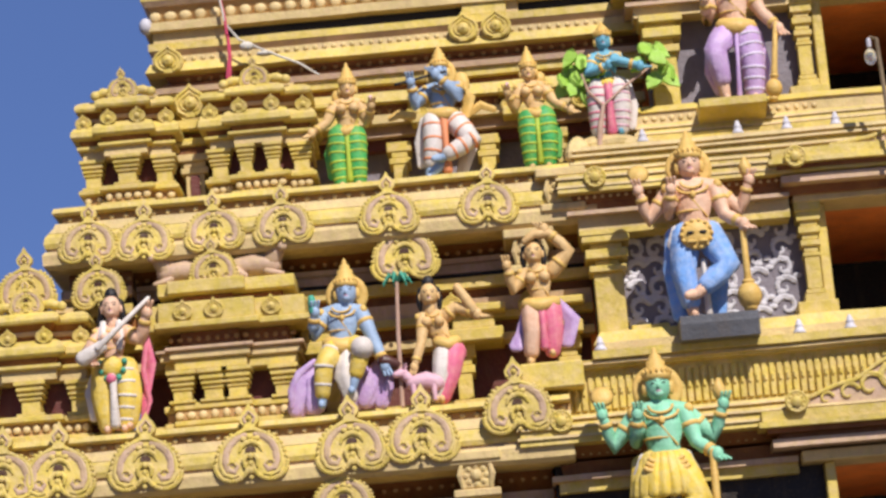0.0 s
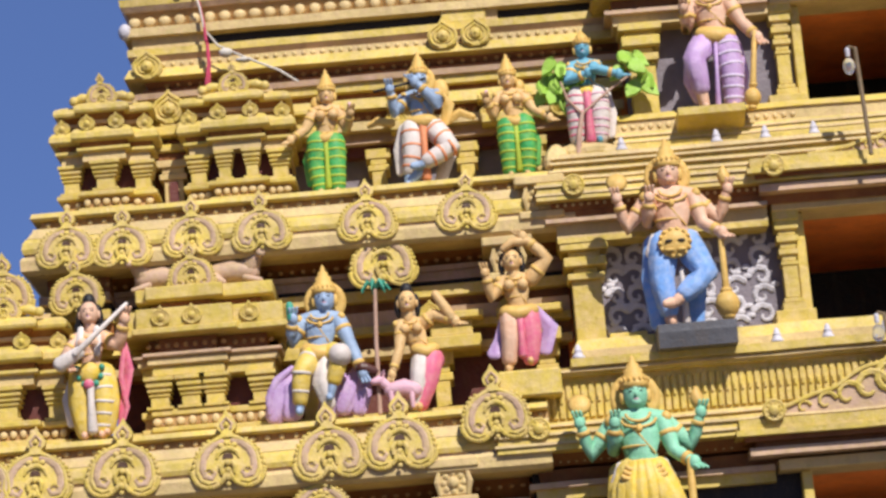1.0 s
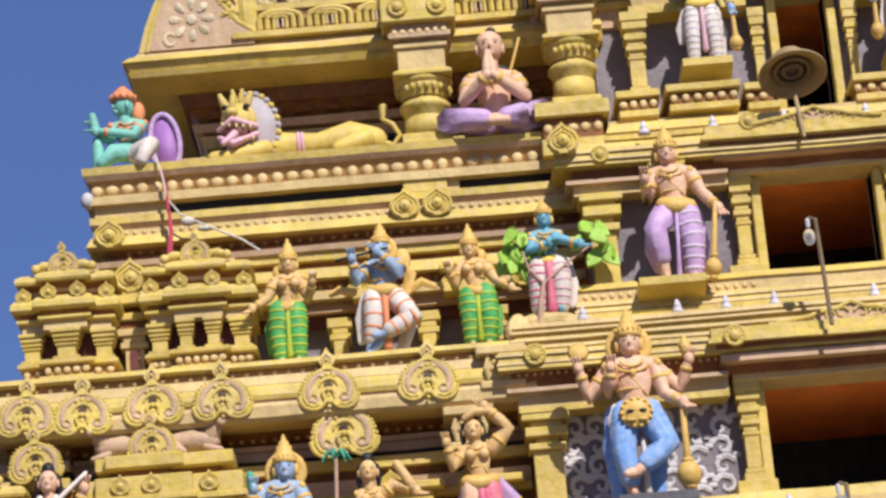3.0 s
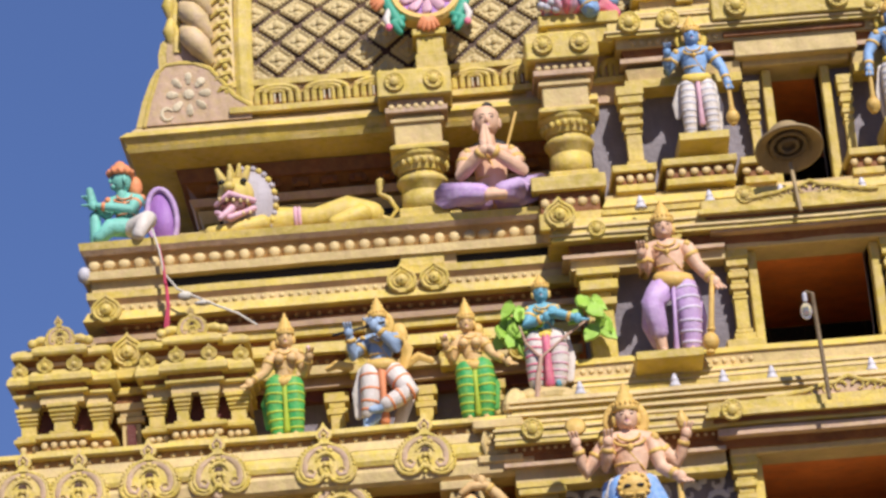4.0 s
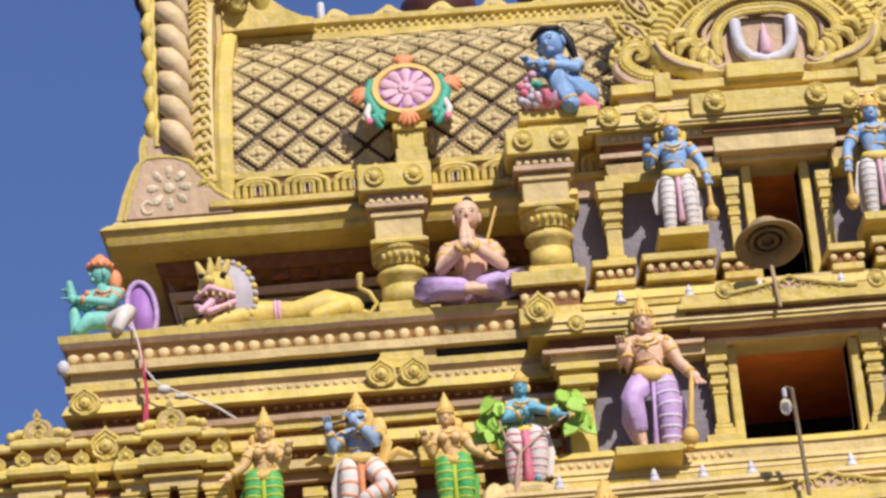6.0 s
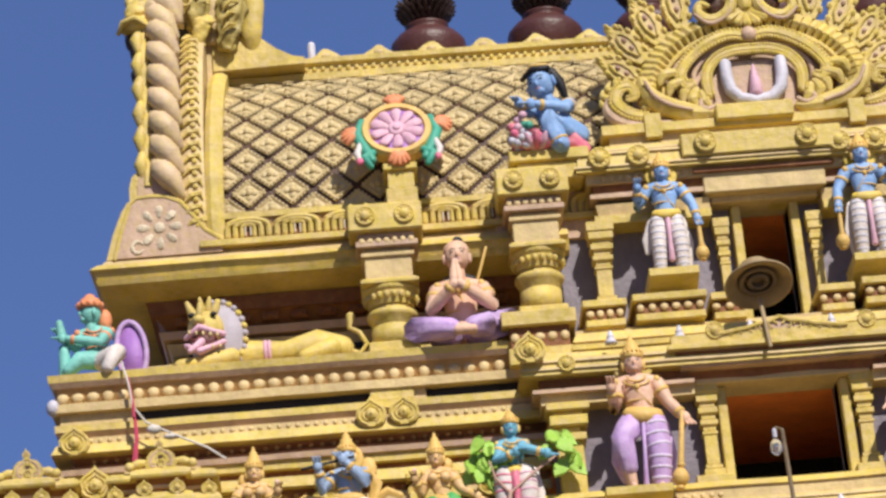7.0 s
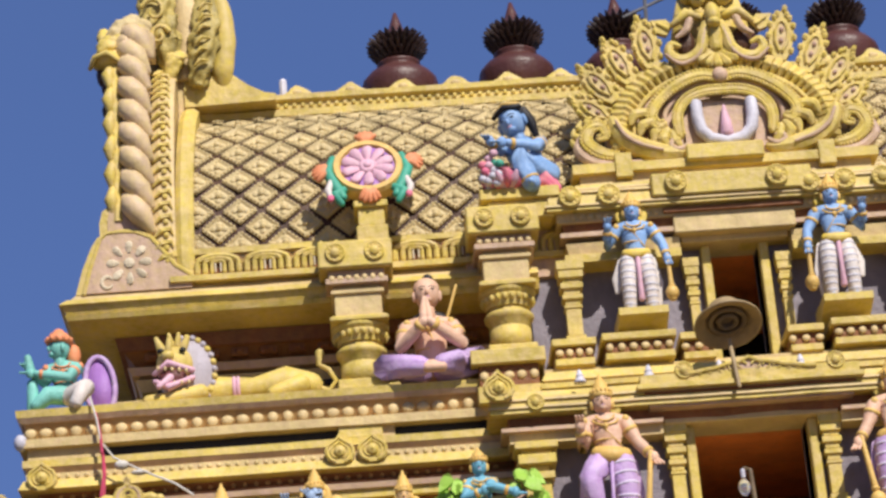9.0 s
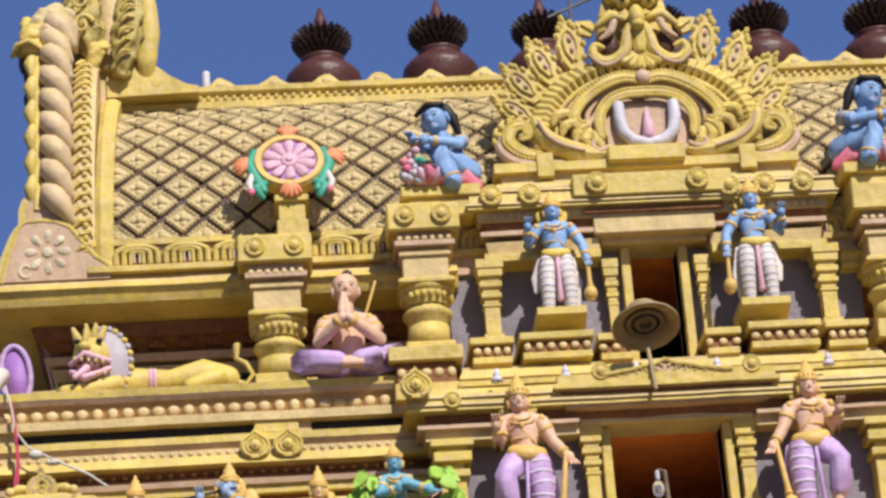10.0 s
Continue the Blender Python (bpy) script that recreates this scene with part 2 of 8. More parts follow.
# ---- the tower's storeys ----
# wing courses: (bottom, top, out at the bottom, out at the top, paint), out from the storey's wall
WALL_D, WALL_C, WALL_B, WALL_A = 21.40, 20.90, 20.40, 19.90
BACK = 24.6


def wing_path(xl, yf):
    return [(xl, BACK), (xl, yf), (2 * XC - xl, yf), (2 * XC - xl, BACK)]


def halves(xl, yf, end):
    p = wing_path(xl, yf)
    return [p[0], p[1], (end, yf)], [(2 * XC - end, yf), p[2], p[3]]


def courses(tier, path, rows, end):
    """Horizontal courses on both wings; each stops inside the middle bay."""
    for z0, z1, o0, o1, mat in rows:
        bm = bmesh.new()
        for w in ([path[0], path[1], (end, path[1][1])], [(2 * XC - end, path[2][1]), path[2], path[3]]):
            sweep(bm, w, [(o0, z0), (o1, z1), (-0.25, z1), (-0.25, z0)])
        part("course", bm, mat, tier)


BEAD = {}


def beads(tier, x0, x1, y, z, r, step, mat="bead_white"):
    """A row of moulded beads; all beads of one paint share a mesh."""
    n = max(1, int(round((x1 - x0) / step)))
    for i in range(n + 1):
        if mat not in BEAD:
            bm = bmesh.new()
            ball(bm, (0, 0, 0), (1, 0.6, 1), u=8, v=6)
            ob = finish(bm, "bead", mat, tier, smooth=True)
            BEAD[mat] = ob.data
        else:
            ob = new("bead", BEAD[mat])
            ob.parent = tier
        k = 1 + 0.10 * math.sin(i * 7.3 + x0 * 5)
        ob.location, ob.scale = (x0 + (x1 - x0) * i / n, y, z), (r * k, r, r * (2 - k))


def core(tier, xl, yf, z0, z1, mat="pink_plaster"):
    bm = bmesh.new()
    box(bm, xl, 1.95, yf, BACK, z0, z1)
    box(bm, 2 * XC - 1.95, 2 * XC - xl, yf, BACK, z0, z1)
    part("wall_core", bm, mat, tier)


# ---- top storey (D): the recessed neck under the roof
tier_d = tagged(new("wall_top_storey"), "recessed top storey wall in gold and brown painted plaster", "wall", kind="structure")
core(tier_d, -1.58, WALL_D, 8.70, 10.0, "brown_paint")
courses(tier_d, wing_path(-1.58, WALL_D), [
    (8.70, 8.98, 0.02, 0.02, "cream_paint"), (8.98, 9.08, 0.10, 0.10, "gold_paint"), (9.14, 9.24, 0.06, 0.10, "cream_paint"),
    (9.27, 9.33, 0.13, 0.16, "pink_plaster"), (9.36, 9.46, 0.10, 0.18, "brown_paint"), (9.46, 9.57, 0.22, 0.25, "brown_paint"), (9.575, 9.62, 0.29, 0.58, "gold_paint"),
    (9.62, 9.66, 0.60, 0.62, "gold_paint"), (9.66, 9.74, 0.60, 0.64, "gold_paint"), (9.74, 9.80, 0.66, 0.60, "gold_paint"), (9.80, 9.93, 0.58, 0.47, "cream_paint")], 1.7)

# ---- storey C
tier_c = tagged(new("wall_upper_storey"), "upper storey wall with gold cornices, bead rows and niches", "wall", kind="structure")
core(tier_c, -2.15, WALL_C, 6.86, 8.70)
# the black course at 8.35 is a shallow strip painted as slot shade
courses(tier_c, wing_path(-2.15, WALL_C), [
    (8.70, 8.76, 0.42, 0.43, "gold_paint"), (8.66, 8.70, 0.39, 0.42, "pink_plaster"), (8.52, 8.66, 0.30, 0.37, "bead_band"), (8.45, 8.52, 0.41, 0.41, "cream_paint"),
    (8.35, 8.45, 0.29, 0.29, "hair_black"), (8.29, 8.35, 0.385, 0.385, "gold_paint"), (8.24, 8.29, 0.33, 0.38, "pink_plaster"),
    (8.18, 8.24, 0.36, 0.36, "cream_paint"), (8.10, 8.18, 0.42, 0.38, "gold_paint"), (8.03, 8.10, 0.24, 0.28, "brown_paint"),
    (7.985, 8.03, 0.30, 0.30, "brown_paint"), (7.94, 7.985, 0.36, 0.37, "pink_plaster"), (7.87, 7.94, 0.33, 0.33, "gold_paint"), (7.80, 7.87, 0.25, 0.25, "brown_paint"),
    (7.71, 7.80, 0.36, 0.34, "gold_paint"), (7.62, 7.71, 0.24, 0.26, "brown_paint"), (7.55, 7.62, 0.31, 0.31, "cream_paint"), (7.46, 7.55, 0.24, 0.20, "pink_plaster"),
    (7.38, 7.46, 0.14, 0.14, "maroon_paint"), (6.90, 7.38, 0.02, 0.02, "grey_panel"),
    (6.86, 6.96, 0.60, 0.60, "gold_paint")], 1.35)
bm = bmesh.new()
box(bm, -0.03, 0.32, WALL_C - 0.385, WALL_C, 8.35, 8.452, 0.006)
part("slot_block", bm, "gold_paint", tier_c)
beads(tier_c, -2.47, 1.02, WALL_C - 0.338, 8.585, 0.050, 0.122)
beads(tier_c, -2.48, 1.02, WALL_C - 0.365, 8.21, 0.020, 0.075, "cream_paint")
beads(tier_c, -2.25, 1.20, WALL_C - 0.265, 8.065, 0.020, 0.09, "bead_band")
beads(tier_c, -2.20, 1.20, WALL_C - 0.255, 7.665, 0.020, 0.085, "bead_band")
bm = bmesh.new()
for x0, x1 in ((-2.5, -1.92), (-0.02, 0.42)):
    box(bm, x0, x1, WALL_C - 0.35, WALL_C, 8.345, 8.46, 0.008)
part("block", bm, "cream_paint", tier_c)

# rounded eave over storey B, with the ledge that the statues of storey C stand on
KAPOTA = [("ledge", "gold_paint", [(0.30, 6.835), (0.565, 6.835), (0.58, 6.85), (0.565, 6.89), (-0.2, 6.89), (-0.2, 6.835)]),
          ("bead_band", "bead_band", [(0.2, 6.77), (0.515, 6.77), (0.505, 6.835), (0.2, 6.835)]),
          ("upper_slope", "cream_paint", [(0.2, 6.69), (0.605, 6.69), (0.57, 6.74), (0.56, 6.77), (0.2, 6.77)]),
          ("roll", "gold_paint", [(0.2, 6.565), (0.635, 6.565), (0.645, 6.60), (0.635, 6.65), (0.61, 6.685), (0.2, 6.685)]),
          ("groove", "pink_plaster", [(0.2, 6.54), (0.615, 6.54), (0.615, 6.565), (0.2, 6.565)]),
          ("lip", "cream_paint", [(0.28, 6.40), (0.615, 6.40), (0.65, 6.43), (0.655, 6.51), (0.64, 6.54), (0.2, 6.54)])]


def kapota(parent, xl, yf, end, drop):
    """The rounded eave: ledge, bead band, slope, roll, groove and lip, one over the other."""
    for name, mat, prof in KAPOTA:
        bm = bmesh.new()
        for w in halves(xl, yf, end):
            sweep(bm, w, [(o, z - drop) for o, z in prof])
        part(name, bm, mat, parent)
    beads(parent, xl - 0.45, end - 0.05, yf - 0.52, 6.803 - drop, 0.022, 0.105, "cream_paint")
    # dotted row on the dark soffit below the lip
    beads(parent, xl - 0.1, end - 0.05, yf - 0.225, 6.35 - drop, 0.020, 0.085, "bead_band")


eave_c = tagged(new("cornice_upper"), "rounded gold eave carrying the upper statues", "cornice", kind="structure")
kapota(eave_c, -2.68, WALL_B, 0.85, 0.0)

# ---- storey B
tier_b = tagged(new("wall_middle_storey"), "middle storey wall with gold cornices and dark niches", "wall", kind="structure")
core(tier_b, -2.68, WALL_B, 5.04, 6.44)
# the near-black row at 6.13 paints in the shade between two courses
courses(tier_b, wing_path(-2.68, WALL_B), [
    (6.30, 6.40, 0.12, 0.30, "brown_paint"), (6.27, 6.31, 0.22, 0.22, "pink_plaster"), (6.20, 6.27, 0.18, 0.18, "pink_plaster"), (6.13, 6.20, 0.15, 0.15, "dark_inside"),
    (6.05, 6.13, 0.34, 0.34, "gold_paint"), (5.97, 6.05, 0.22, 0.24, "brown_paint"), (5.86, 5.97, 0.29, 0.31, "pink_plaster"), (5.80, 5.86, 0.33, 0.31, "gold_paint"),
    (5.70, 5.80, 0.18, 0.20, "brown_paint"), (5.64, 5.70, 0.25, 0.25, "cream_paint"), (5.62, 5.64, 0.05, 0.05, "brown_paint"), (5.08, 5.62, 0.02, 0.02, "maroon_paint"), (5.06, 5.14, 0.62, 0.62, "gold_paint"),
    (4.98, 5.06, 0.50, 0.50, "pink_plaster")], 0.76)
# the corner repeats that near-black row of painted recess shade
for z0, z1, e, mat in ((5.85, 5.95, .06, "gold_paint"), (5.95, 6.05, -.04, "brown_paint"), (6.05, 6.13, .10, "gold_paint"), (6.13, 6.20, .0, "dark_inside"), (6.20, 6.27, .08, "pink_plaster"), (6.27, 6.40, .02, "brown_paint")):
    bm = bmesh.new()
    box(bm, -3.16 - e, -2.70, 20.02 - e, 23.0, z0, z1, .006)
    box(bm, 2 * XC + 2.70, 2 * XC + 3.16 + e, 20.02 - e, 23.0, z0, z1, .006)
    part("corner_course", bm, mat, tier_b)
beads(tier_b, -3.14, -2.72, 19.99, 6.335, .020, .085, "bead_band")
eave_b = tagged(new("cornice_lower"), "rounded gold eave carrying the middle statues", "cornice", kind="structure")
kapota(eave_b, -3.18, WALL_A, 0.5, 1.85)

# ---- storey A and the base, mostly under the view
tier_a = tagged(new("wall_lower_storey"), "lower storey wall in brown and gold painted plaster", "wall", kind="structure")
core(tier_a, -3.18, WALL_A, 3.2, 4.6)
courses(tier_a, wing_path(-3.18, WALL_A), [
    (4.42, 4.56, 0.12, 0.30, "brown_paint"), (4.30, 4.42, 0.18, 0.18, "pink_plaster"), (4.20, 4.30, 0.34, 0.34, "gold_paint"), (3.95, 4.20, 0.2, 0.2, "cream_paint"),
    (3.2, 3.95, 0.02, 0.02, "maroon_paint"), (3.0, 3.2, 0.7, 0.7, "gold_paint")], 0.33)
base = tagged(new("wall_base"), "plain grey granite base of the tower", "wall", kind="structure")
bm = bmesh.new()
box(bm, -3.9, 2 * XC + 3.9, 19.2, BACK, -0.1, 3.0, 0.03)
part("wall_core", bm, "granite", base)

# carved blocks on the dark neck under the eave
bm = bmesh.new()
x = -1.6
while x < 1.2:
    box(bm, x, x + .15, WALL_D - .17, WALL_D - .05, 9.375, 9.455, .012)
    box(bm, x + .04, x + .11, WALL_D - .19, WALL_D - .05, 9.39, 9.44, .012)
    x += .24
part("frieze_block", bm, "brown_paint", tier_d)
# flush near-black strips that paint the shade of slots; nothing is cut in
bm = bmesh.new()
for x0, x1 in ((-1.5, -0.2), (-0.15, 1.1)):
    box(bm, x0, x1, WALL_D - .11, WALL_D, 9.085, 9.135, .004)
part("slot_shade", bm, "dark_inside", tier_d)

# ---- the projecting middle bay, storey by storey ----
AXIS = XC


def mir(x):
    return 2 * AXIS - x


def bay_path(xl, yf, yb=22.0):
    return [(xl, yb), (xl, yf), (mir(xl), yf), (mir(xl), yb)]


def bay_course(tier, xl, yf, z0, z1, o0, o1, mat, yb=22.0, gap=None):
    """One moulding round the bay; gap: it stops beside the door from this x on."""
    bm = bmesh.new()
    prof = [(o0, z0), (o1, z1), (-0.3, z1), (-0.3, z0)]
    if gap is None:
        sweep(bm, bay_path(xl, yf, yb), prof)
    else:
        sweep(bm, [(xl, yb), (xl, yf), (gap, yf)], prof)
        sweep(bm, [(mir(gap), yf), (mir(xl), yf), (mir(xl), yb)], prof)
    return part("course", bm, mat, tier)


def both(bm, x0, x1, y0, y1, z0, z1, bevel=0.006):
    box(bm, x0, x1, y0, y1, z0, z1, bevel)
    box(bm, mir(x1), mir(x0), y0, y1, z0, z1, bevel)


def baluster(name, x, w, y, z0, z1, tier, mat="gold_paint"):
    """A short stacked pilaster of square blocks and cushions."""
    h = z1 - z0
    rows = [(0, .10, 1.15), (.10, .15, .95), (.15, .46, .72), (.46, .50, .86), (.50, .56, .70), (.56, .62, .98), (.62, .68, .78), (.68, .75, 1.08), (.75, .80, .85), (.80, .89, 1.18), (.89, 1.0, 1.32)]
    for xx in (x, mir(x)):
        bm = bmesh.new()
        pr = []
        for a, b, k in rows:
            pr += [(w * k / 2 - .004, z0 + h * a + .002), (w * k / 2, z0 + h * a + .006), (w * k / 2, z0 + h * b - .004)]
        turned_square(bm, xx, y, pr)
        part(name, bm, mat, tier)


def opening(tier, x0, z0, z1, yw, xp, zw0, zw1, panel):
    """The bay's wall with its door opening, the room behind it with a red ceiling and its darkness painted on the back
    wall, the frame and the panels beside.
    """
    x1 = mir(x0)
    bm = bmesh.new()
    both(bm, xp, x0, yw, yw + 0.25, zw0, zw1, 0)
    box(bm, x0, x1, yw, yw + 0.25, z1, zw1)
    box(bm, x0, x1, yw, yw + 0.25, zw0, z0)
    part("wall_panel", bm, panel, tier)
    bm = bmesh.new()
    box(bm, xp, mir(xp), yw + 0.25, yw + 2.20, z1, z1 + 0.12)
    part("room_ceiling", bm, "red_ceiling", tier, "red-brown painted ceiling of the dark room")
    # back wall coloured near black for the unlit depth of the room
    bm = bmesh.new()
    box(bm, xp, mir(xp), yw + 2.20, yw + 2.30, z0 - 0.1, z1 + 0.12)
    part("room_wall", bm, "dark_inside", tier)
    bm = bmesh.new()
    both(bm, xp - 0.05, xp, yw + 0.25, yw + 2.30, z0 - 0.1, z1 + 0.12, 0)
    part("room_wall", bm, "red_ceiling", tier)
    bm = bmesh.new()
    box(bm, xp, mir(xp), yw + 0.25, yw + 2.20, z0 - 0.12, z0 + 0.004)
    part("room_floor", bm, "room_cement", tier)
    bm = bmesh.new()
    both(bm, x0 - 0.075, x0, yw - 0.10, yw + 0.2, z0 - 0.05, z1 - 0.022, 0.008)
    part("door_post", bm, "gold_paint", tier)
    bm = bmesh.new()
    box(bm, x0 - 0.24, x1 + 0.24, yw - 0.19, yw + 0.2, z1 - 0.02, z1 + 0.06, 0.008)
    part("lintel", bm, "cream_paint", tier)


def porch(tier, xl, yf, z, rows):
    for z0, z1, o, mat in rows:
        bm = bmesh.new()
        sweep(bm, bay_path(xl, yf, yf + 1.0), [(o, z + z0), (o, z + z1), (-0.2, z + z1), (-0.2, z + z0)])
        part("porch_course", bm, mat, tier)


PORCH = [(0.08, 0.135, 0.07, "pink_plaster"), (0.135, 0.175, 0.02, "brown_paint"), (0.175, 0.21, 0.10, "brown_paint"), (0.21, 0.25, 0.16, "gold_paint"), (0.25, 0.33, 0.13, "gold_paint")]

AXIS = 3.22
# storey A's bay: the upper edge of its door and its frieze
bay_a = tagged(new("wall_bay_lower"), "projecting lower bay with fluted gold frieze and dark doorway", "wall", kind="structure")
# the wall beside this door also gets the painted near-black shade
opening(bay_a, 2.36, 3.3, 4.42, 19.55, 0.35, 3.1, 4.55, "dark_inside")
for z0, z1, o0, o1, mat in [(4.34, 4.42, 0.08, 0.08, "gold_paint"), (4.42, 4.46, 0.13, 0.13, "pink_plaster"), (4.46, 4.56, 0.04, 0.06, "brown_paint"), (4.58, 4.66, 0.10, 0.18, "brown_paint"),
                            (4.66, 4.80, 0.34, 0.32, "gold_paint"), (4.80, 4.88, 0.24, 0.20, "gold_paint"), (4.88, 5.22, 0.06, 0.08, "gold_paint"), (5.22, 5.28, 0.14, 0.16, "gold_paint")]:
    bay_course(bay_a, 0.45, 19.55, z0, z1, o0, o1, mat, gap=2.10 if z1 < 4.47 else None)
porch(bay_a, 1.98, 19.30, 4.42, PORCH)
beads(bay_a, 0.50, 1.8, 19.43, 4.61, 0.014, 0.06)
bm = bmesh.new()
for i in range(46):
    x = 0.50 + i * 0.055
    box(bm, x - 0.020, x + 0.020, 19.455, 19.50, 4.92, 5.18, 0.006)
    box(bm, x - 0.010, x + 0.010, 19.44, 19.50, 5.03, 5.08, 0.004)
part("frieze_rib", bm, "gold_paint", bay_a)

# storey B's bay
AXIS = 3.24
bay_b = tagged(new("wall_bay_middle"), "projecting middle bay with scrollwork panels and open doorway", "wall", kind="structure")
opening(bay_b, 2.56, 5.50, 6.44, 20.0, 0.78, 5.28, 6.44, "grey_panel")
for z0, z1, yf, o0, o1, mat in [(5.28, 5.34, 19.45, 0.10, 0.10, "gold_paint"), (5.34, 5.42, 19.55, 0.06, 0.06, "cream_paint"), (5.42, 5.52, 19.62, 0.08, 0.03, "gold_paint"),
                               (6.30, 6.34, 19.85, 0.10, 0.10, "gold_paint"), (6.34, 6.44, 19.85, 0.10, 0.10, "cream_paint"), (6.44, 6.47, 19.85, 0.18, 0.18, "pink_plaster"), (6.47, 6.55, 19.85, 0.08, 0.10, "brown_paint"),
                               (6.55, 6.60, 19.85, 0.12, 0.14, "brown_paint"), (6.60, 6.74, 19.85, 0.24, 0.22, "gold_paint"), (6.74, 6.80, 19.85, 0.12, 0.12, "tile_gold"), (6.80, 6.97, 19.85, 0.10, 0.06, "gold_paint")]:
    bay_course(bay_b, 0.80, yf, z0, z1, o0, o1, mat, gap=2.28 if 6.2 < z1 < 6.48 else None)
porch(bay_b, 2.30, 19.70, 6.45, PORCH)
beads(bay_b, 0.72, 2.2, 19.70, 6.575, 0.014, 0.06)
bm = bmesh.new()
both(bm, 0.78, 1.00, 19.84, 20.05, 5.52, 6.02)
both(bm, 0.75, 1.03, 19.80, 20.05, 6.02, 6.07)
both(bm, 0.80, 0.98, 19.85, 20.05, 6.07, 6.12)
both(bm, 0.73, 1.05, 19.78, 20.05, 6.12, 6.19)
both(bm, 0.77, 1.01, 19.82, 20.05, 6.19, 6.24)
both(bm, 0.71, 1.07, 19.76, 20.05, 6.24, 6.30)
part("pilaster", bm, "gold_paint", bay_b)
baluster("pilaster", 2.42, 0.15, 19.92, 5.64, 6.44, bay_b)
bm = bmesh.new()
both(bm, 2.26, 2.56, 19.72, 20.05, 5.52, 5.64)
both(bm, 1.02, 1.30, 19.74, 20.05, 5.52, 5.58)
part("pedestal", bm, "gold_paint", bay_b)

# storey C's bay
AXIS = 3.215
bay_c = tagged(new("wall_bay_upper"), "projecting upper bay with grey panels and open doorway", "wall", kind="structure")
opening(bay_c, 2.765, 7.28, 8.20, 20.4, 1.38, 7.0, 8.24, "grey_panel")
for xl, yf, z0, z1, o0, o1, mat in [(0.90, 19.9, 6.94, 6.99, 0.12, 0.12, "gold_paint"), (1.15, 20.0, 6.99, 7.07, 0.06, 0.06, "gold_paint"), (1.30, 20.1, 7.07, 7.19, 0.10, 0.06, "gold_paint"),
                                   (1.30, 20.2, 7.19, 7.30, 0.10, 0.10, "cream_paint"), (1.30, 20.2, 7.30, 7.36, 0.12, 0.06, "gold_paint"),
                                   (1.36, 20.25, 8.10, 8.18, 0.06, 0.06, "cream_paint"), (1.36, 20.25, 8.18, 8.21, 0.12, 0.12, "pink_plaster"), (1.36, 20.25, 8.21, 8.30, 0.04, 0.06, "brown_paint"),
                                   (1.36, 20.25, 8.30, 8.44, 0.20, 0.18, "gold_paint"), (1.36, 20.30, 8.44, 8.53, 0.12, 0.08, "gold_paint")]:
    bay_course(bay_c, xl, yf, z0, z1, o0, o1, mat, gap=2.51 if 8.0 < z1 < 8.22 else None)
porch(bay_c, 2.48, 20.15, 8.20, PORCH)
beads(bay_c, 1.3, 2.6, 20.10, 7.245, 0.022, 0.07)
bm = bmesh.new()
both(bm, 1.40, 1.60, 20.22, 20.45, 7.30, 7.80)
both(bm, 1.37, 1.63, 20.18, 20.45, 7.80, 7.86)
both(bm, 1.41, 1.59, 20.23, 20.45, 7.86, 7.92)
both(bm, 1.35, 1.65, 20.16, 20.45, 7.92, 8.00)
both(bm, 1.38, 1.62, 20.20, 20.45, 8.00, 8.04)
both(bm, 1.33, 1.67, 20.14, 20.45, 8.04, 8.10)
part("pilaster", bm, "gold_paint", bay_c)
baluster("pilaster", 2.60, 0.14, 20.32, 7.42, 8.20, bay_c)
bm = bmesh.new()
both(bm, 2.44, 2.74, 20.14, 20.45, 7.32, 7.42)
part("pedestal", bm, "gold_paint", bay_c)

AXIS = 3.345
# storey D's bay, under the great arch
bay_d = tagged(new("wall_bay_top"), "projecting top bay with rosettes, columns and narrow doorway", "wall", kind="structure")
opening(bay_d, 3.14, 8.90, 9.92, 20.9, 1.62, 8.6, 9.98, "grey_panel")
for xl, yf, z0, z1, o0, o1, mat in [(1.75, 20.4, 8.56, 8.60, 0.16, 0.16, "gold_paint"), (1.75, 20.5, 8.60, 8.66, 0.12, 0.12, "cream_paint"), (1.75, 20.5, 8.66, 8.74, 0.14, 0.10, "gold_paint"), (1.75, 20.6, 8.74, 8.80, 0.10, 0.10, "cream_paint"),
                                   (2.00, 20.72, 9.76, 9.83, 0.08, 0.08, "gold_paint"), (2.00, 20.72, 9.83, 9.94, 0.04, 0.06, "cream_paint"), (2.00, 20.72, 9.98, 10.02, 0.10, 0.10, "pink_plaster"),
                                   (2.00, 20.72, 10.02, 10.10, 0.05, 0.08, "brown_paint"), (2.00, 20.72, 10.10, 10.18, 0.12, 0.12, "cream_paint"), (2.00, 20.72, 10.18, 10.36, 0.20, 0.17, "gold_paint"),
                                   (2.20, 20.80, 10.36, 10.46, 0.16, 0.13, "gold_paint"), (2.22, 20.82, 10.46, 10.56, 0.10, 0.10, "cream_paint"), (2.22, 20.82, 10.56, 10.64, 0.16, 0.16, "gold_paint")]:
    bay_course(bay_d, xl, yf, z0, z1, o0, o1, mat, gap=2.88 if 9.7 < z1 < 9.95 else None)
bm = bmesh.new()
for x0, x1, y in ((1.72, 2.08, 20.40), (2.12, 2.72, 20.34), (2.76, 3.06, 20.44)):
    both(bm, x0, x1, y, 20.95, 8.96, 9.02)
    both(bm, x0 + 0.02, x1 - 0.02, y + 0.03, 20.95, 8.80, 8.86)
part("pedestal_slab", bm, "gold_paint", bay_d)
bm = bmesh.new()
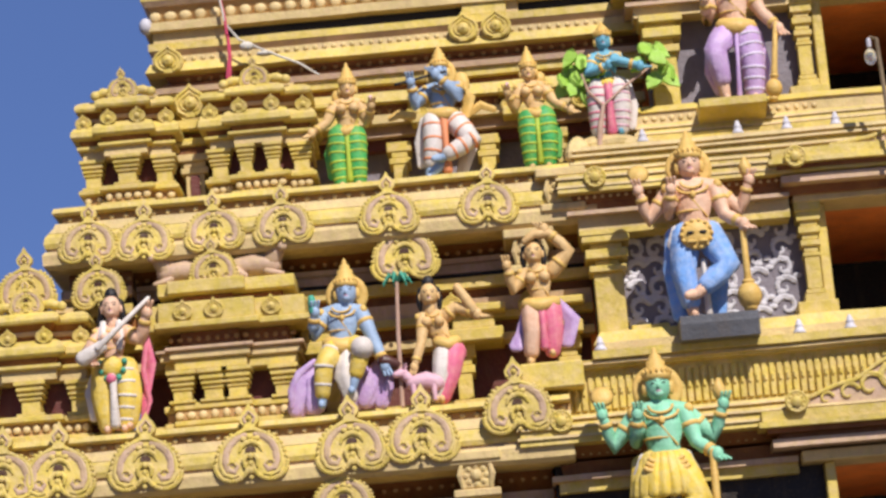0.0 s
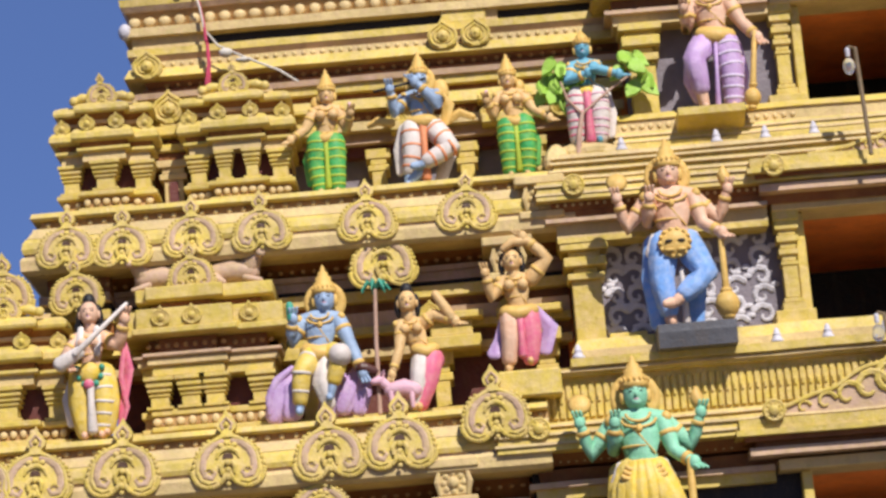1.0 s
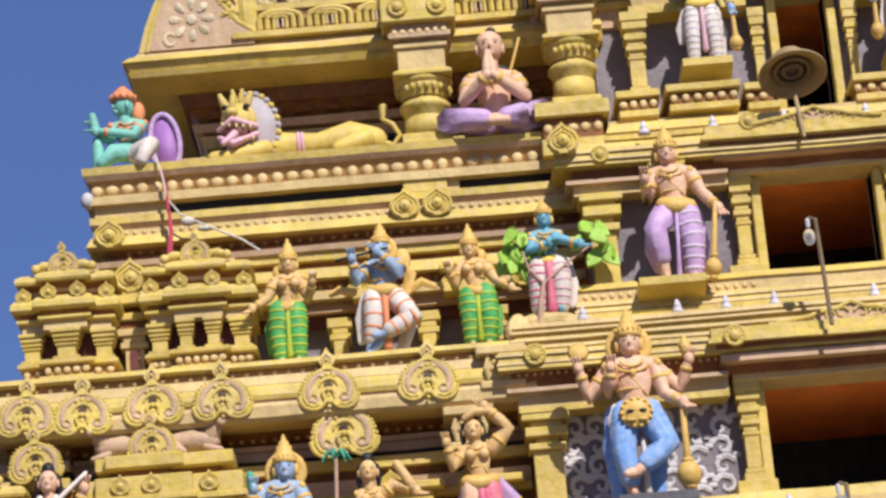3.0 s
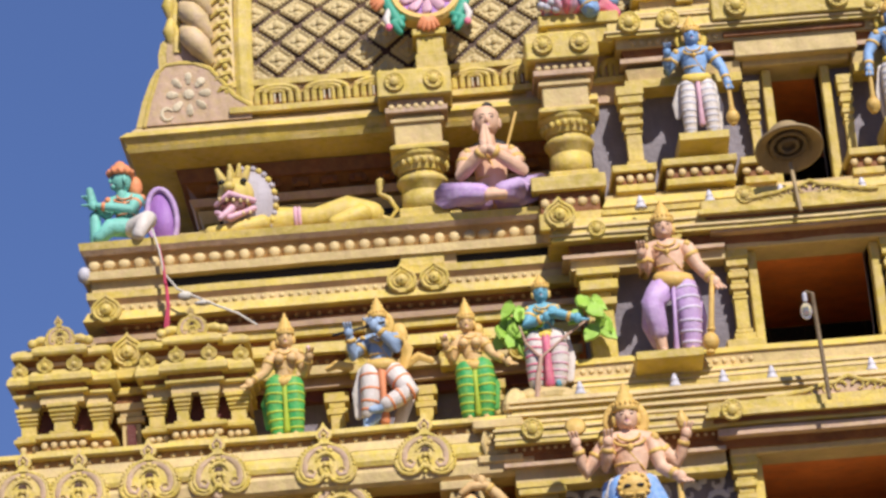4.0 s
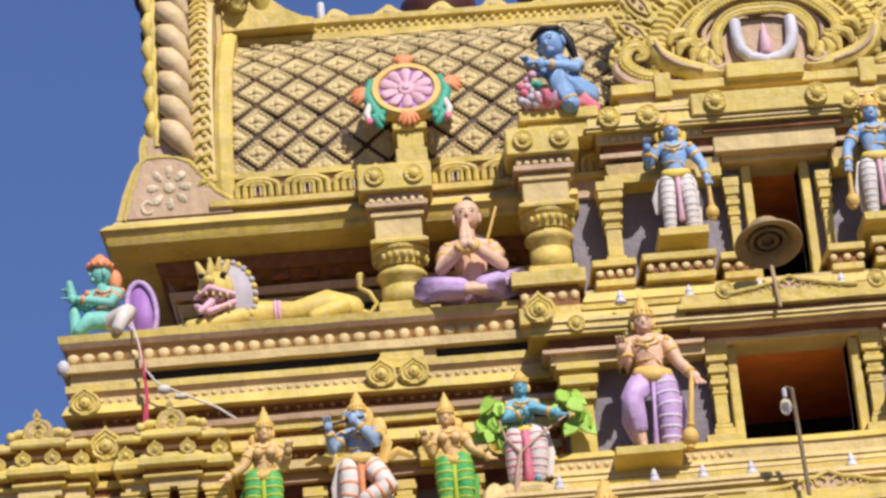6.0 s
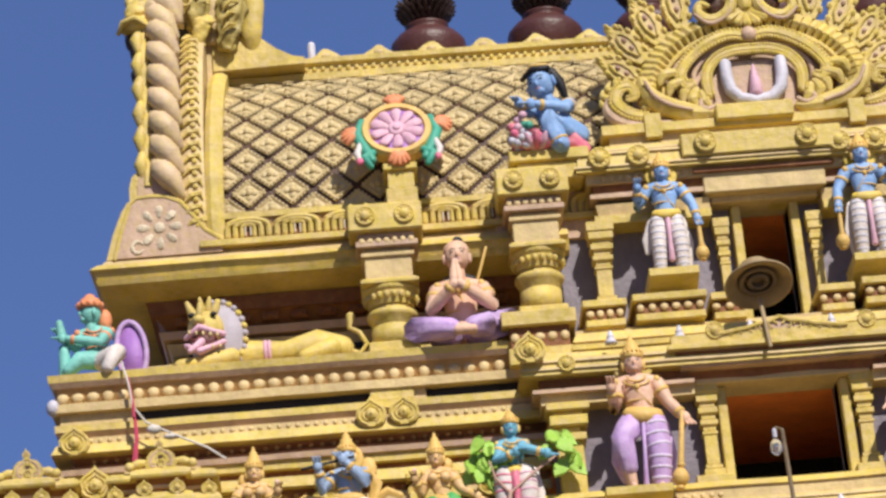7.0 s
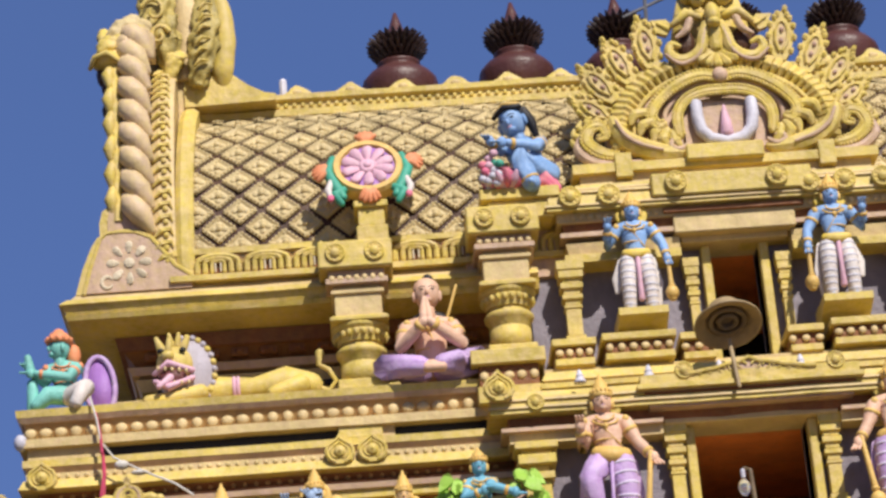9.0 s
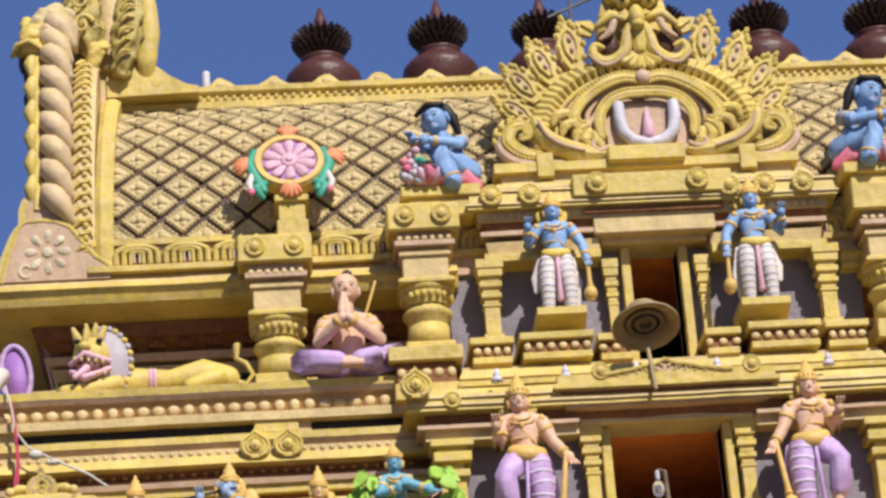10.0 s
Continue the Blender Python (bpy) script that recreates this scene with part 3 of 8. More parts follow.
for x0, x1, y in ((1.72, 2.08, 20.40), (2.12, 2.72, 20.34), (2.76, 3.06, 20.44)):
    both(bm, x0 + 0.03, x1 - 0.03, y + 0.05, 20.95, 8.86, 8.96)
part("pedestal_body", bm, "brown_paint", bay_d)
for x0, x1, y in ((1.78, 2.02, 20.44), (2.18, 2.66, 20.38), (2.80, 3.02, 20.48)):
    beads(bay_d, x0, x1, y, 8.91, 0.034, 0.09)
    beads(bay_d, mir(x1), mir(x0), y, 8.91, 0.034, 0.09)
baluster("pilaster", 1.95, 0.17, 20.72, 9.02, 9.78, bay_d)
baluster("pilaster", 2.96, 0.10, 20.80, 9.02, 9.78, bay_d)
bm = bmesh.new()
box(bm, 2.84, mir(2.84), 20.60, 20.9, 9.95, 10.12, 0.008)
part("door_head", bm, "cream_paint", bay_d)
bm = bmesh.new()
box(bm, 2.76, mir(2.76), 20.56, 20.9, 10.12, 10.16, 0.006)
box(bm, 2.72, mir(2.72), 20.54, 20.9, 10.20, 10.24, 0.006)
part("door_head_fillet", bm, "brown_paint", bay_d)
bm = bmesh.new()
box(bm, 2.68, mir(2.68), 20.48, 20.9, 10.24, 10.44, 0.012)
part("door_hood", bm, "gold_paint", bay_d)
bm = bmesh.new()
box(bm, 3.02, mir(3.02), 20.60, 21.0, 10.60, 10.74, 0.012)
both(bm, 2.42, 2.56, 20.64, 20.95, 10.50, 10.72)
part("arch_foot", bm, "gold_paint", bay_d)
beads(bay_d, 2.02, 2.7, 20.59, 10.14, 0.024, 0.07)
beads(bay_d, mir(2.7), mir(2.02), 20.59, 10.14, 0.024, 0.07)


# thin fillets that break up the bay's broad slabs
for tier, xl, yf, ax_, rows in ((bay_b, 0.80, 19.85, 3.24, ((6.635, .245), (6.70, .245), (6.775, .145), (6.84, .125), (6.905, .11), (6.95, .095))),
                                (bay_a, 0.45, 19.55, 3.22, ((4.70, .355), (4.765, .35), (4.84, .25), (5.245, .175))),
                                (bay_c, 1.36, 20.25, 3.215, ((8.335, .215), (8.40, .205))),
                                (bay_c, 0.90, 19.9, 3.215, ((6.965, .135),)),
                                (bay_c, 1.30, 20.1, 3.215, ((7.10, .10), (7.15, .09))),
                                (bay_d, 2.00, 20.72, 3.345, ((10.21, .215), (10.33, .195))),
                                (bay_d, 2.20, 20.80, 3.345, ((10.40, .17),))):
    AXIS = ax_
    for z, o in rows:
        bay_course(tier, xl, yf, z, z + .018, o, o - .004, "cream_paint")
AXIS = 3.345

# ---- the tall pillars of the top storey ----
def pillar(x, w, y, z0, zc, z1, label):
    """Square base, round shaft, ring, cushion capital and a wide block with two rosettes."""
    p = thing("pillar", label, "pillar", "pillars of the top storey")
    bm = bmesh.new()
    box(bm, x - w * .50, x + w * .50, y - w * .5, y + w * .5, z0, z0 + .10, .01)
    part("base", bm, "gold_paint", p)
    bm = bmesh.new()
    lathe(bm, [(w * .43, z0 + .10), (w * .43, zc - .24), (w * .41, zc - .235), (w * .41, zc - .22), (w * .43, zc - .215), (w * .43, zc - .18), (w * .48, zc - .165), (w * .51, zc - .14), (w * .51, zc - .12), (w * .47, zc - .10), (w * .40, zc - .09), (w * .40, zc - .05)], 28, m=Matrix.Translation((x, y, 0)))
    part("shaft", bm, "gold_paint", p, smooth=True)
    bm = bmesh.new()
    lathe(bm, [(w * .44, zc - .06), (w * .47, zc - .02), (w * .52, zc + .02), (w * .52, zc + .035), (w * .57, zc + .06), (w * .58, zc + .085), (w * .50, zc + .10)], 28, m=Matrix.Translation((x, y, 0)))
    for i in range(22):
        a = 2 * math.pi * i / 22
        ball(bm, (x + w * .515 * math.cos(a), y + w * .515 * math.sin(a), zc + .005), (.022, .022, .030), u=7, v=5)
    box(bm, x - w * .58, x + w * .58, y - w * .58, y + w * .6, zc + .09, zc + .125, .006)
    box(bm, x - w * .53, x + w * .53, y - w * .53, y + w * .6, zc + .125, zc + .14, .004)
    part("capital", bm, "gold_paint", p)
    h = z1 - zc - .14
    bm = bmesh.new()
    box(bm, x - w * .47, x + w * .47, y - w * .47, y + w * .6, zc + .14, zc + .14 + h * .42, .008)
    box(bm, x - w * .53, x + w * .53, y - w * .53, y + w * .59, zc + .14 + h * .30, zc + .14 + h * .36, .006)
    part("neck", bm, "cream_paint", p)
    bm = bmesh.new()
    box(bm, x - w * .62, x + w * .62, y - w * .62, y + w * .6, zc + .14 + h * .42, zc + .14 + h * .50, .006)
    box(bm, x - w * .56, x + w * .56, y - w * .56, y + w * .6, zc + .14 + h * .50, zc + .14 + h * .62, .006)
    part("fillet", bm, "pink_plaster", p)
    bm = bmesh.new()
    box(bm, x - w * .74, x + w * .74, y - w * .74, y + w * .6, zc + .14 + h * .62, z1, .012)
    part("block", bm, "gold_paint", p)
    return p


for xx in (0.20, mir(0.20)):
    q = pillar(xx, 0.41, 20.75, 8.76, 9.26, 10.02, "gold painted pillar with cushion capital on the bead cornice")
    beads(q, xx - 0.20, xx + 0.20, 20.505, 9.71, 0.028, 0.072)
for xx in (1.42, mir(1.42)):
    q = pillar(xx, 0.40, 20.70, 8.95, 9.46, 10.22, "gold painted pillar with cushion capital beside grey panel")
    beads(q, xx - 0.20, xx + 0.20, 20.465, 9.93, 0.028, 0.072)
bm = bmesh.new()
both(bm, 1.06, 1.66, 20.36, 21.3, 8.84, 8.96)
both(bm, 1.10, 1.62, 20.40, 21.3, 8.52, 8.66)
part("pedestal_slab", bm, "gold_paint", bay_d)
bm = bmesh.new()
both(bm, 1.12, 1.60, 20.42, 21.3, 8.66, 8.84)
part("pedestal_body", bm, "brown_paint", bay_d)
beads(bay_d, 1.16, 1.56, 20.42, 8.75, 0.040, 0.10)
# block courses that carry the pillars' line back to the roof
bm = bmesh.new()
both(bm, 1.12, 2.1, 20.86, 21.4, 9.74, 10.16)
part("architrave", bm, "pink_plaster", bay_d)

AXIS = XC
# ---- the barrel roof ----
roof = tagged(new("roof"), "gold barrel-vaulted tower roof with diamond tiles", "roof", kind="structure")
ARC = [(20.95, 9.93), (20.93, 10.20), (20.96, 10.50), (21.05, 10.85), (21.20, 11.18), (21.42, 11.48), (21.72, 11.72), (22.15, 11.86)]
XR0 = -1.13
GARC = [(20.93, 9.93), (20.91, 10.40), (20.94, 10.90), (20.99, 11.40), (21.06, 11.90), (21.18, 12.28), (21.40, 12.46)]


def arc_points(n):
    """n + 1 points evenly spaced along the roof's curve, with the slope there."""
    P = [Vector(p) for p in ARC]
    L = [0.0]
    for a, b in zip(P, P[1:]):
        L.append(L[-1] + (b - a).length)
    out = []
    for i in range(n + 1):
        s = L[-1] * i / n
        k = min(len(P) - 2, max(j for j in range(len(P)) if L[j] <= s + 1e-9))
        f = (s - L[k]) / (L[k + 1] - L[k])
        out.append(P[k].lerp(P[k + 1], f))
    return out


def arc_at(s):
    """Point and tangent at arc length s from the roof's foot."""
    P = [Vector(p) for p in ARC]
    for a, b in zip(P, P[1:]):
        d = (b - a).length
        if s <= d or b is P[-1]:
            t = (b - a).normalized()
            return a + t * s, t
        s -= d
    return P[-1], Vector((1, 0))


ARC_LEN = sum((Vector(b) - Vector(a)).length for a, b in zip(ARC, ARC[1:]))
bm = bmesh.new()
front = arc_points(24)
prof = [(p.x, p.y) for p in front] + [(44.3 - p.x, p.y) for p in reversed(front)]
rings = [[bm.verts.new((x, y, z)) for y, z in prof] for x in (XR0, mir(XR0))]
k = len(prof)
for j in range(k):
    bm.faces.new((rings[0][j], rings[0][(j + 1) % k], rings[1][(j + 1) % k], rings[1][j]))
for r in rings:
    bm.faces.new(r)
part("vault", bm, "lattice_brown", roof)
# foot mouldings of the vault
bm = bmesh.new()
sweep(bm, [(XR0 - 0.2, 20.93), (mir(XR0) + 0.2, 20.93)], [(0.06, 9.90), (0.12, 9.90), (0.12, 9.95), (0.03, 9.98), (0.03, 10.14), (0.07, 10.15), (0.07, 10.20), (-0.05, 10.22), (-0.05, 9.90)])
part("foot_moulding", bm, "gold_paint", roof)
# lotus petals along the foot
bm = bmesh.new()
plate(bm, [(.20 * math.cos(math.pi * i / 10), .02 + .075 * math.sin(math.pi * i / 10)) for i in range(11)] + [(-.20, -.095), (.20, -.095)], -.012, .03, 1)
for rr, zt, r_ in ((.172, .062, .027), (.108, .040, .025), (.052, .018, .018)):
    tube(bm, [(rr, -.03, -.09), (rr, -.035, -.02)] + [(rr * math.cos(math.pi * i / 8), -.04, -.01 + zt * math.sin(math.pi * i / 8)) for i in range(1, 8)] + [(-rr, -.035, -.02), (-rr, -.03, -.09)], r_, 0, n=7)
for dx in (-.022, .022):
    tube(bm, [(dx, -.05, -.09), (dx, -.05, -.02)], .008, 2, n=5)
petal = part("petal", bm, ["gold_paint", "brown_paint", "flower_white"], roof)
petal.location = (XR0 + 0.2, 20.885, 10.07)
x = XR0 + 0.61
while x < mir(XR0) - 0.05:
    ob = new("petal", petal.data)
    ob.parent = roof
    ob.location = (x, 20.885, 10.07)
    x += 0.41
# diamond tiles
bm = bmesh.new()
W, Hh, T = 0.152, 0.136, 0.034
o = [bm.verts.new((W * a, 0.0, Hh * b)) for a, b in ((1, 0), (0, 1), (-1, 0), (0, -1))]
i_ = [bm.verts.new((W * .86 * a, -T, Hh * .86 * b)) for a, b in ((1, 0), (0, 1), (-1, 0), (0, -1))]
j_ = [bm.verts.new((W * .66 * a, -T * .55, Hh * .66 * b)) for a, b in ((1, 0), (0, 1), (-1, 0), (0, -1))]
for q in range(4):
    bm.faces.new((o[q], o[(q + 1) % 4], i_[(q + 1) % 4], i_[q]))
    bm.faces.new((i_[q], i_[(q + 1) % 4], j_[(q + 1) % 4], j_[q]))
bm.faces.new(j_)
for a in range(4):
    an = a * math.pi / 2
    ball(bm, (0.048 * math.cos(an), -T * .62, 0.044 * math.sin(an)), (0.030, 0.013, 0.028), u=6, v=4)
    ball(bm, (0.100 * math.cos(an), -T * .62, 0.088 * math.sin(an)), (0.016, 0.010, 0.016), u=5, v=3)
ball(bm, (0, -T * .9, 0), (0.028, 0.028, 0.028), u=6, v=4)
for q in range(4):
    # knobbed border
    (xa, za), (xb, zb) = ((1, 0), (0, 1), (-1, 0), (0, -1))[q], ((0, 1), (-1, 0), (0, -1), (1, 0))[q]
    for f in (.12, .32, .52, .72, .92):
        ball(bm, (W * .92 * (xa + (xb - xa) * f), -T * .7, Hh * .92 * (za + (zb - za) * f)), (.015, .008, .015), u=5, v=3)
tile = part("roof_tile", bm, "tile_gold", roof)
tile_mesh = tile.data
NX, S0, DS = 0.362, 0.30, 0.164
first, count = True, 0
rest = []
row = 0
s = S0
while s < ARC_LEN - 0.10:
    p, t = arc_at(s)
    ang = math.atan2(t.x, t.y)
    x = XR0 + 0.04 + (NX / 2 if row % 2 else 0)
    while x < mir(XR0) - 0.15:
        m = Matrix.Translation((x, p.x, p.y)) @ Matrix.Rotation(-ang, 4, "X")
        if x < 6.2 and count < 300:
            if first:
                ob, first = tile, False
            else:
                ob = new("roof_tile", tile_mesh)
                ob.parent = roof
            ob.matrix_basis = m
            count += 1
        else:
            rest.append(m)
        x += NX
    s += DS
    row += 1
vs, fs = [], []
base_v = [v.co.copy() for v in tile_mesh.vertices]
base_f = [tuple(f.vertices) for f in tile_mesh.polygons]
for m in rest:
    o = len(vs)
    vs += [tuple(m @ v) for v in base_v]
    fs += [tuple(o + i for i in f) for f in base_f]
me = bpy.data.meshes.new("roof_tiles")
me.from_pydata(vs, [], fs)
me.materials.append(MATS["tile_gold"])
ob = new("roof_tiles", me)
ob.parent = roof
ob["kind"] = "stuff"
# knobbed bands along the ridge
bm = bmesh.new()
x = XR0 + .05
while x < 6.4:
    ball(bm, (x, 21.76, 11.815), (.026, .012, .018), u=5, v=4)
    ball(bm, (x + .03, 21.80, 11.90), (.022, .012, .022), u=5, v=4)
    ball(bm, (x, 21.79, 11.975), (.020, .012, .014), u=5, v=4)
    x += .075
kn = part("ridge_knobs", bm, "gold_paint", roof)
kn["kind"] = "stuff"
# ridge with scalloped crest
bm = bmesh.new()
sweep(bm, [(XR0, 21.95), (mir(XR0), 21.95)], [(0.10, 11.76), (0.20, 11.78), (0.20, 11.84), (0.13, 11.86), (0.13, 11.93), (0.17, 11.95), (0.17, 12.0), (-0.6, 12.0), (-0.6, 11.76)])
part("ridge", bm, "gold_paint", roof)
bm = bmesh.new()
out = []
n = 260
for i in range(n + 1):
    x = XR0 + (mir(XR0) - XR0) * i / n
    u = ((x - XR0) / 0.47) % 1.0
    out.append((x, 12.02 + 0.10 * math.cos(math.pi * u) ** 4 + 0.006 * math.sin(i * 1.7)))
a = [bm.verts.new((x, 21.86, z)) for x, z in out]
b = [bm.verts.new((x, 21.98, z)) for x, z in out]
c = [bm.verts.new((x, 21.84, 11.98)) for x, z in out]
d = [bm.verts.new((x, 21.98, 11.98)) for x, z in out]
for i in range(n):
    bm.faces.new((c[i], c[i + 1], a[i + 1], a[i]))
    bm.faces.new((a[i], a[i + 1], b[i + 1], b[i]))
    bm.faces.new((b[i], b[i + 1], d[i + 1], d[i]))
part("crest", bm, "gold_paint", roof)
bm = bmesh.new()
x = XR0 + 0.47
while x < mir(XR0):
    ball(bm, (x, 21.85, 12.045), (0.045, 0.02, 0.03), u=8, v=6)
    x += 0.47
part("crest_boss", bm, "cream_paint", roof)


# ---- the roof's gable ends ----
def gable(side):
    g = tagged(new("gable_end"), "ornate horseshoe gable end with twisted rope border", "gable", kind="structure")
    sx = lambda x: x if side < 0 else mir(x)
    n = 30

    def place(f, blend):
        """Point and slope at the fraction f of a border that lies between the vault's curve and the gable's own."""
        p, t = arc_at(min(f, .999) * ARC_LEN)
        P = [Vector(q) for q in GARC]
        k = min(int(f * (len(P) - 1)), len(P) - 2)
        u = f * (len(P) - 1) - k
        q, tq = P[k].lerp(P[k + 1], u), (P[k + 1] - P[k]).normalized()
        return p.lerp(q, blend), t.lerp(tq, blend).normalized()

    def band(x0, x1, out, thick, mat, name, blend, i0=0, i1=n):
        bm = bmesh.new()
        A = []
        for i in range(i0, i1 + 1):
            p, t = place(i / n, blend)
            nn = Vector((-t.y, t.x))
            lean = .10 * (i / n) ** 2 * (1 - blend)
            A.append([bm.verts.new((sx(xx + lean), p.x + nn.x * o, p.y + nn.y * o)) for xx, o in ((x0, -0.5), (x0, out - thick), (x0 + (x1 - x0) * .3, out), (x0 + (x1 - x0) * .7, out), (x1, out - thick), (x1, -0.5))])
        for r0, r1 in zip(A, A[1:]):
            for j in range(6):
                bm.faces.new((r0[j], r0[(j + 1) % 6], r1[(j + 1) % 6], r1[j]))
        bm.faces.new(A[0])
        bm.faces.new(A[-1])
        return part(name, bm, mat, g)

    band(-1.27, -1.12, 0.10, 0.03, "gold_paint", "inner_rim", .10)
    band(-1.46, -1.27, 0.07, 0.02, "cream_paint", "leaf_band", .55)
    band(-1.70, -1.46, 0.02, 0.02, "pink_plaster", "rope_bed", 1.0, 2)
    band(-1.78, -1.70, 0.06, 0.02, "gold_paint", "outer_rim", 1.0, 6)
    flip = Matrix.Diagonal((1 if side < 0 else -1, 1, 1, 1))

    def on(f, blend, x, out):
        p, t = place(f, blend)
        ang = math.atan2(t.x, t.y)
        return Matrix.Translation((sx(x), p.x - out * math.cos(ang), p.y + out * math.sin(ang))) @ Matrix.Rotation(-ang, 4, "X") @ flip

    # leaves on the leaf band
    bm = bmesh.new()
    tube(bm, [(-0.08, 0, -0.05), (-0.02, -0.018, 0.0), (0.06, -0.01, 0.02), (0.075, 0, -0.03)], [0.010, 0.024, 0.022, 0.008], n=6)
    ball(bm, (0.02, -0.01, -0.035), (0.026, 0.018, 0.026), u=6, v=5)
    leaf_mesh = None
    for i in range(22):
        if leaf_mesh is None:
            ob = part("leaf", bm, "gold_paint", g)
            leaf_mesh = ob.data
        else:
            ob = new("leaf", leaf_mesh)
            ob.parent = g
        ob.matrix_basis = on(.08 + .90 * i / 21, .55, -1.365, .07)
    # the twisted rope and its scalloped edge
    bm = bmesh.new()
    tube(bm, [(-0.10, 0, 0.17), (-0.05, -0.05, 0.07), (0.03, -0.065, -0.04), (0.11, 0, -0.17)], [0.045, 0.100, 0.100, 0.045], n=14)
    strand = None
    for i in range(9):
        if strand is None:
            ob = part("rope_strand", bm, "rope_cream", g, smooth=True)
            strand = ob.data
        else:
            ob = new("rope_strand", strand)
            ob.parent = g
        ob.matrix_basis = on(.22 + .61 * i / 8, 1.0, -1.575 + (.03 if i > 7 else 0), .03)
    bm = bmesh.new()
    tube(bm, [(-0.03, 0, -0.12), (-0.04, -0.03, -0.02), (-0.02, 0, 0.10)], [0.030, 0.060, 0.040], n=9)
    edge = None
    for i in range(10):
        if edge is None:
            ob = part("edge_scallop", bm, "gold_paint", g, smooth=True)
            edge = ob.data
        else:
            ob = new("edge_scallop", edge)
            ob.parent = g
        ob.matrix_basis = on(.27 + .73 * i / 9, 1.0, -1.755 - (.05 if i > 7 else 0), .02)
    # flaring foot with its flower panel
    bm = bmesh.new()
    fx = [(-1.15, 9.86), (-2.04, 9.86), (-1.99, 10.06), (-1.90, 10.33), (-1.84, 10.385), (-1.72, 10.395), (-1.60, 10.385), (-1.48, 10.33), (-1.38, 10.20), (-1.28, 10.06), (-1.15, 9.97)]
    plate(bm, [(sx(x), z) for x, z in fx], 20.84, 22.2)
    part("foot_panel", bm, "pink_plaster", g)
    bm = bmesh.new()
    tube(bm, [(sx(x), 20.85, z) for x, z in fx[1:]], 0.022, n=7)
    plate(bm, [(sx(x), z) for x, z in ((-2.11, 9.86), (-2.03, 9.86), (-1.98, 10.06), (-1.89, 10.34), (-1.86, 10.39), (-1.92, 10.36), (-1.97, 10.28), (-2.05, 10.08))], 20.86, 22.2)
    plate(bm, [(sx(x), z) for x, z in ((-1.90, 10.35), (-1.90, 10.50), (-1.875, 10.60), (-1.82, 10.65), (-1.77, 10.64), (-1.81, 10.54), (-1.82, 10.35))], 20.885, 21.3)
    part("foot_rim", bm, "gold_paint", g)
    bm = bmesh.new()
    plate(bm, [(sx(x), z) for x, z in ((-1.83, 10.33), (-1.83, 10.52), (-1.80, 10.66), (-1.73, 10.72), (-1.64, 10.66), (-1.54, 10.52), (-1.45, 10.36), (-1.38, 10.20), (-1.46, 10.05))], 20.875, 21.3)
    part("foot_lobe", bm, "pink_plaster", g)
    bm = bmesh.new()
    for i in range(8):
        an = i * math.pi / 4
        tube(bm, [(sx(-1.66 + .100 * math.cos(an)), 20.835, 10.11 + .104 * math.sin(an)), (sx(-1.66 + .135 * math.cos(an)), 20.832, 10.11 + .142 * math.sin(an)), (sx(-1.66 + .160 * math.cos(an)), 20.835, 10.11 + .168 * math.sin(an))], [.022, .034, .034], n=8, flat=.35)
    ball(bm, (sx(-1.66), 20.835, 10.11), (0.048, 0.014, 0.048), u=8, v=5)
    tube(bm, [(sx(-1.845 + .048 * math.cos(radians(a))), 20.835, 9.945 + .052 * math.sin(radians(a))) for a in range(30, 331, 30)], [.008, .012, .016, .018, .018, .018, .018, .016, .014, .012, .008], n=6, flat=.6)
    part("flower", bm, "flower_white", g)
    # curling crest on top: the rope leans out over a hollow, its shade given by dark balls; two carved fronds rise
    # behind it
    def frond(name, pts, radii, mat, flutes, depth, steps=22, nr=28, flat=0.7):
        P = [Vector((sx(x), y, z)) for x, y, z in pts]
        bm = bmesh.new()
        rings = []
        for i in range(steps + 1):
            f = i / steps * (len(P) - 1)
            k = min(int(f), len(P) - 2)
            u = f - k
            p0, p1, p2, p3 = P[max(k - 1, 0)], P[k], P[k + 1], P[min(k + 2, len(P) - 1)]
            p = 0.5 * ((2 * p1) + (p2 - p0) * u + (2 * p0 - 5 * p1 + 4 * p2 - p3) * u * u + (3 * p1 - p0 - 3 * p2 + p3) * u ** 3)
            d = ((p2 - p1) + (p2 - p0) * .3).normalized()
            s_ = d.cross(Vector((0, 1, 0))).normalized()
            r = radii[k] * (1 - u) + radii[k + 1] * u
            ring_ = []
            for j in range(nr):
                a = 2 * math.pi * j / nr
                rr = r * (1 + depth * math.cos(flutes * a + 14 * i / steps) + depth * .8 * math.sin(30 * i / steps + a * 2) + depth * .5 * math.cos(47 * i / steps - a * 3))
                ring_.append(bm.verts.new(p + s_ * rr * math.cos(a) + Vector((0, 1, 0)) * rr * flat * math.sin(a)))
            rings.append(ring_)
        for r0, r1 in zip(rings, rings[1:]):
            for j in range(nr):
                bm.faces.new((r0[j], r0[(j + 1) % nr], r1[(j + 1) % nr], r1[j]))
        bm.faces.new(rings[0])
        bm.faces.new(rings[-1])
        return part(name, bm, mat, g, smooth=True)

    bm = bmesh.new()
    plate(bm, [(sx(x), z) for x, z in ((-1.60, 9.95), (-1.60, 12.30), (-1.45, 12.46), (-1.12, 12.40), (-1.12, 9.95))], 21.60, 22.15)
    part("core", bm, "cream_paint", g)
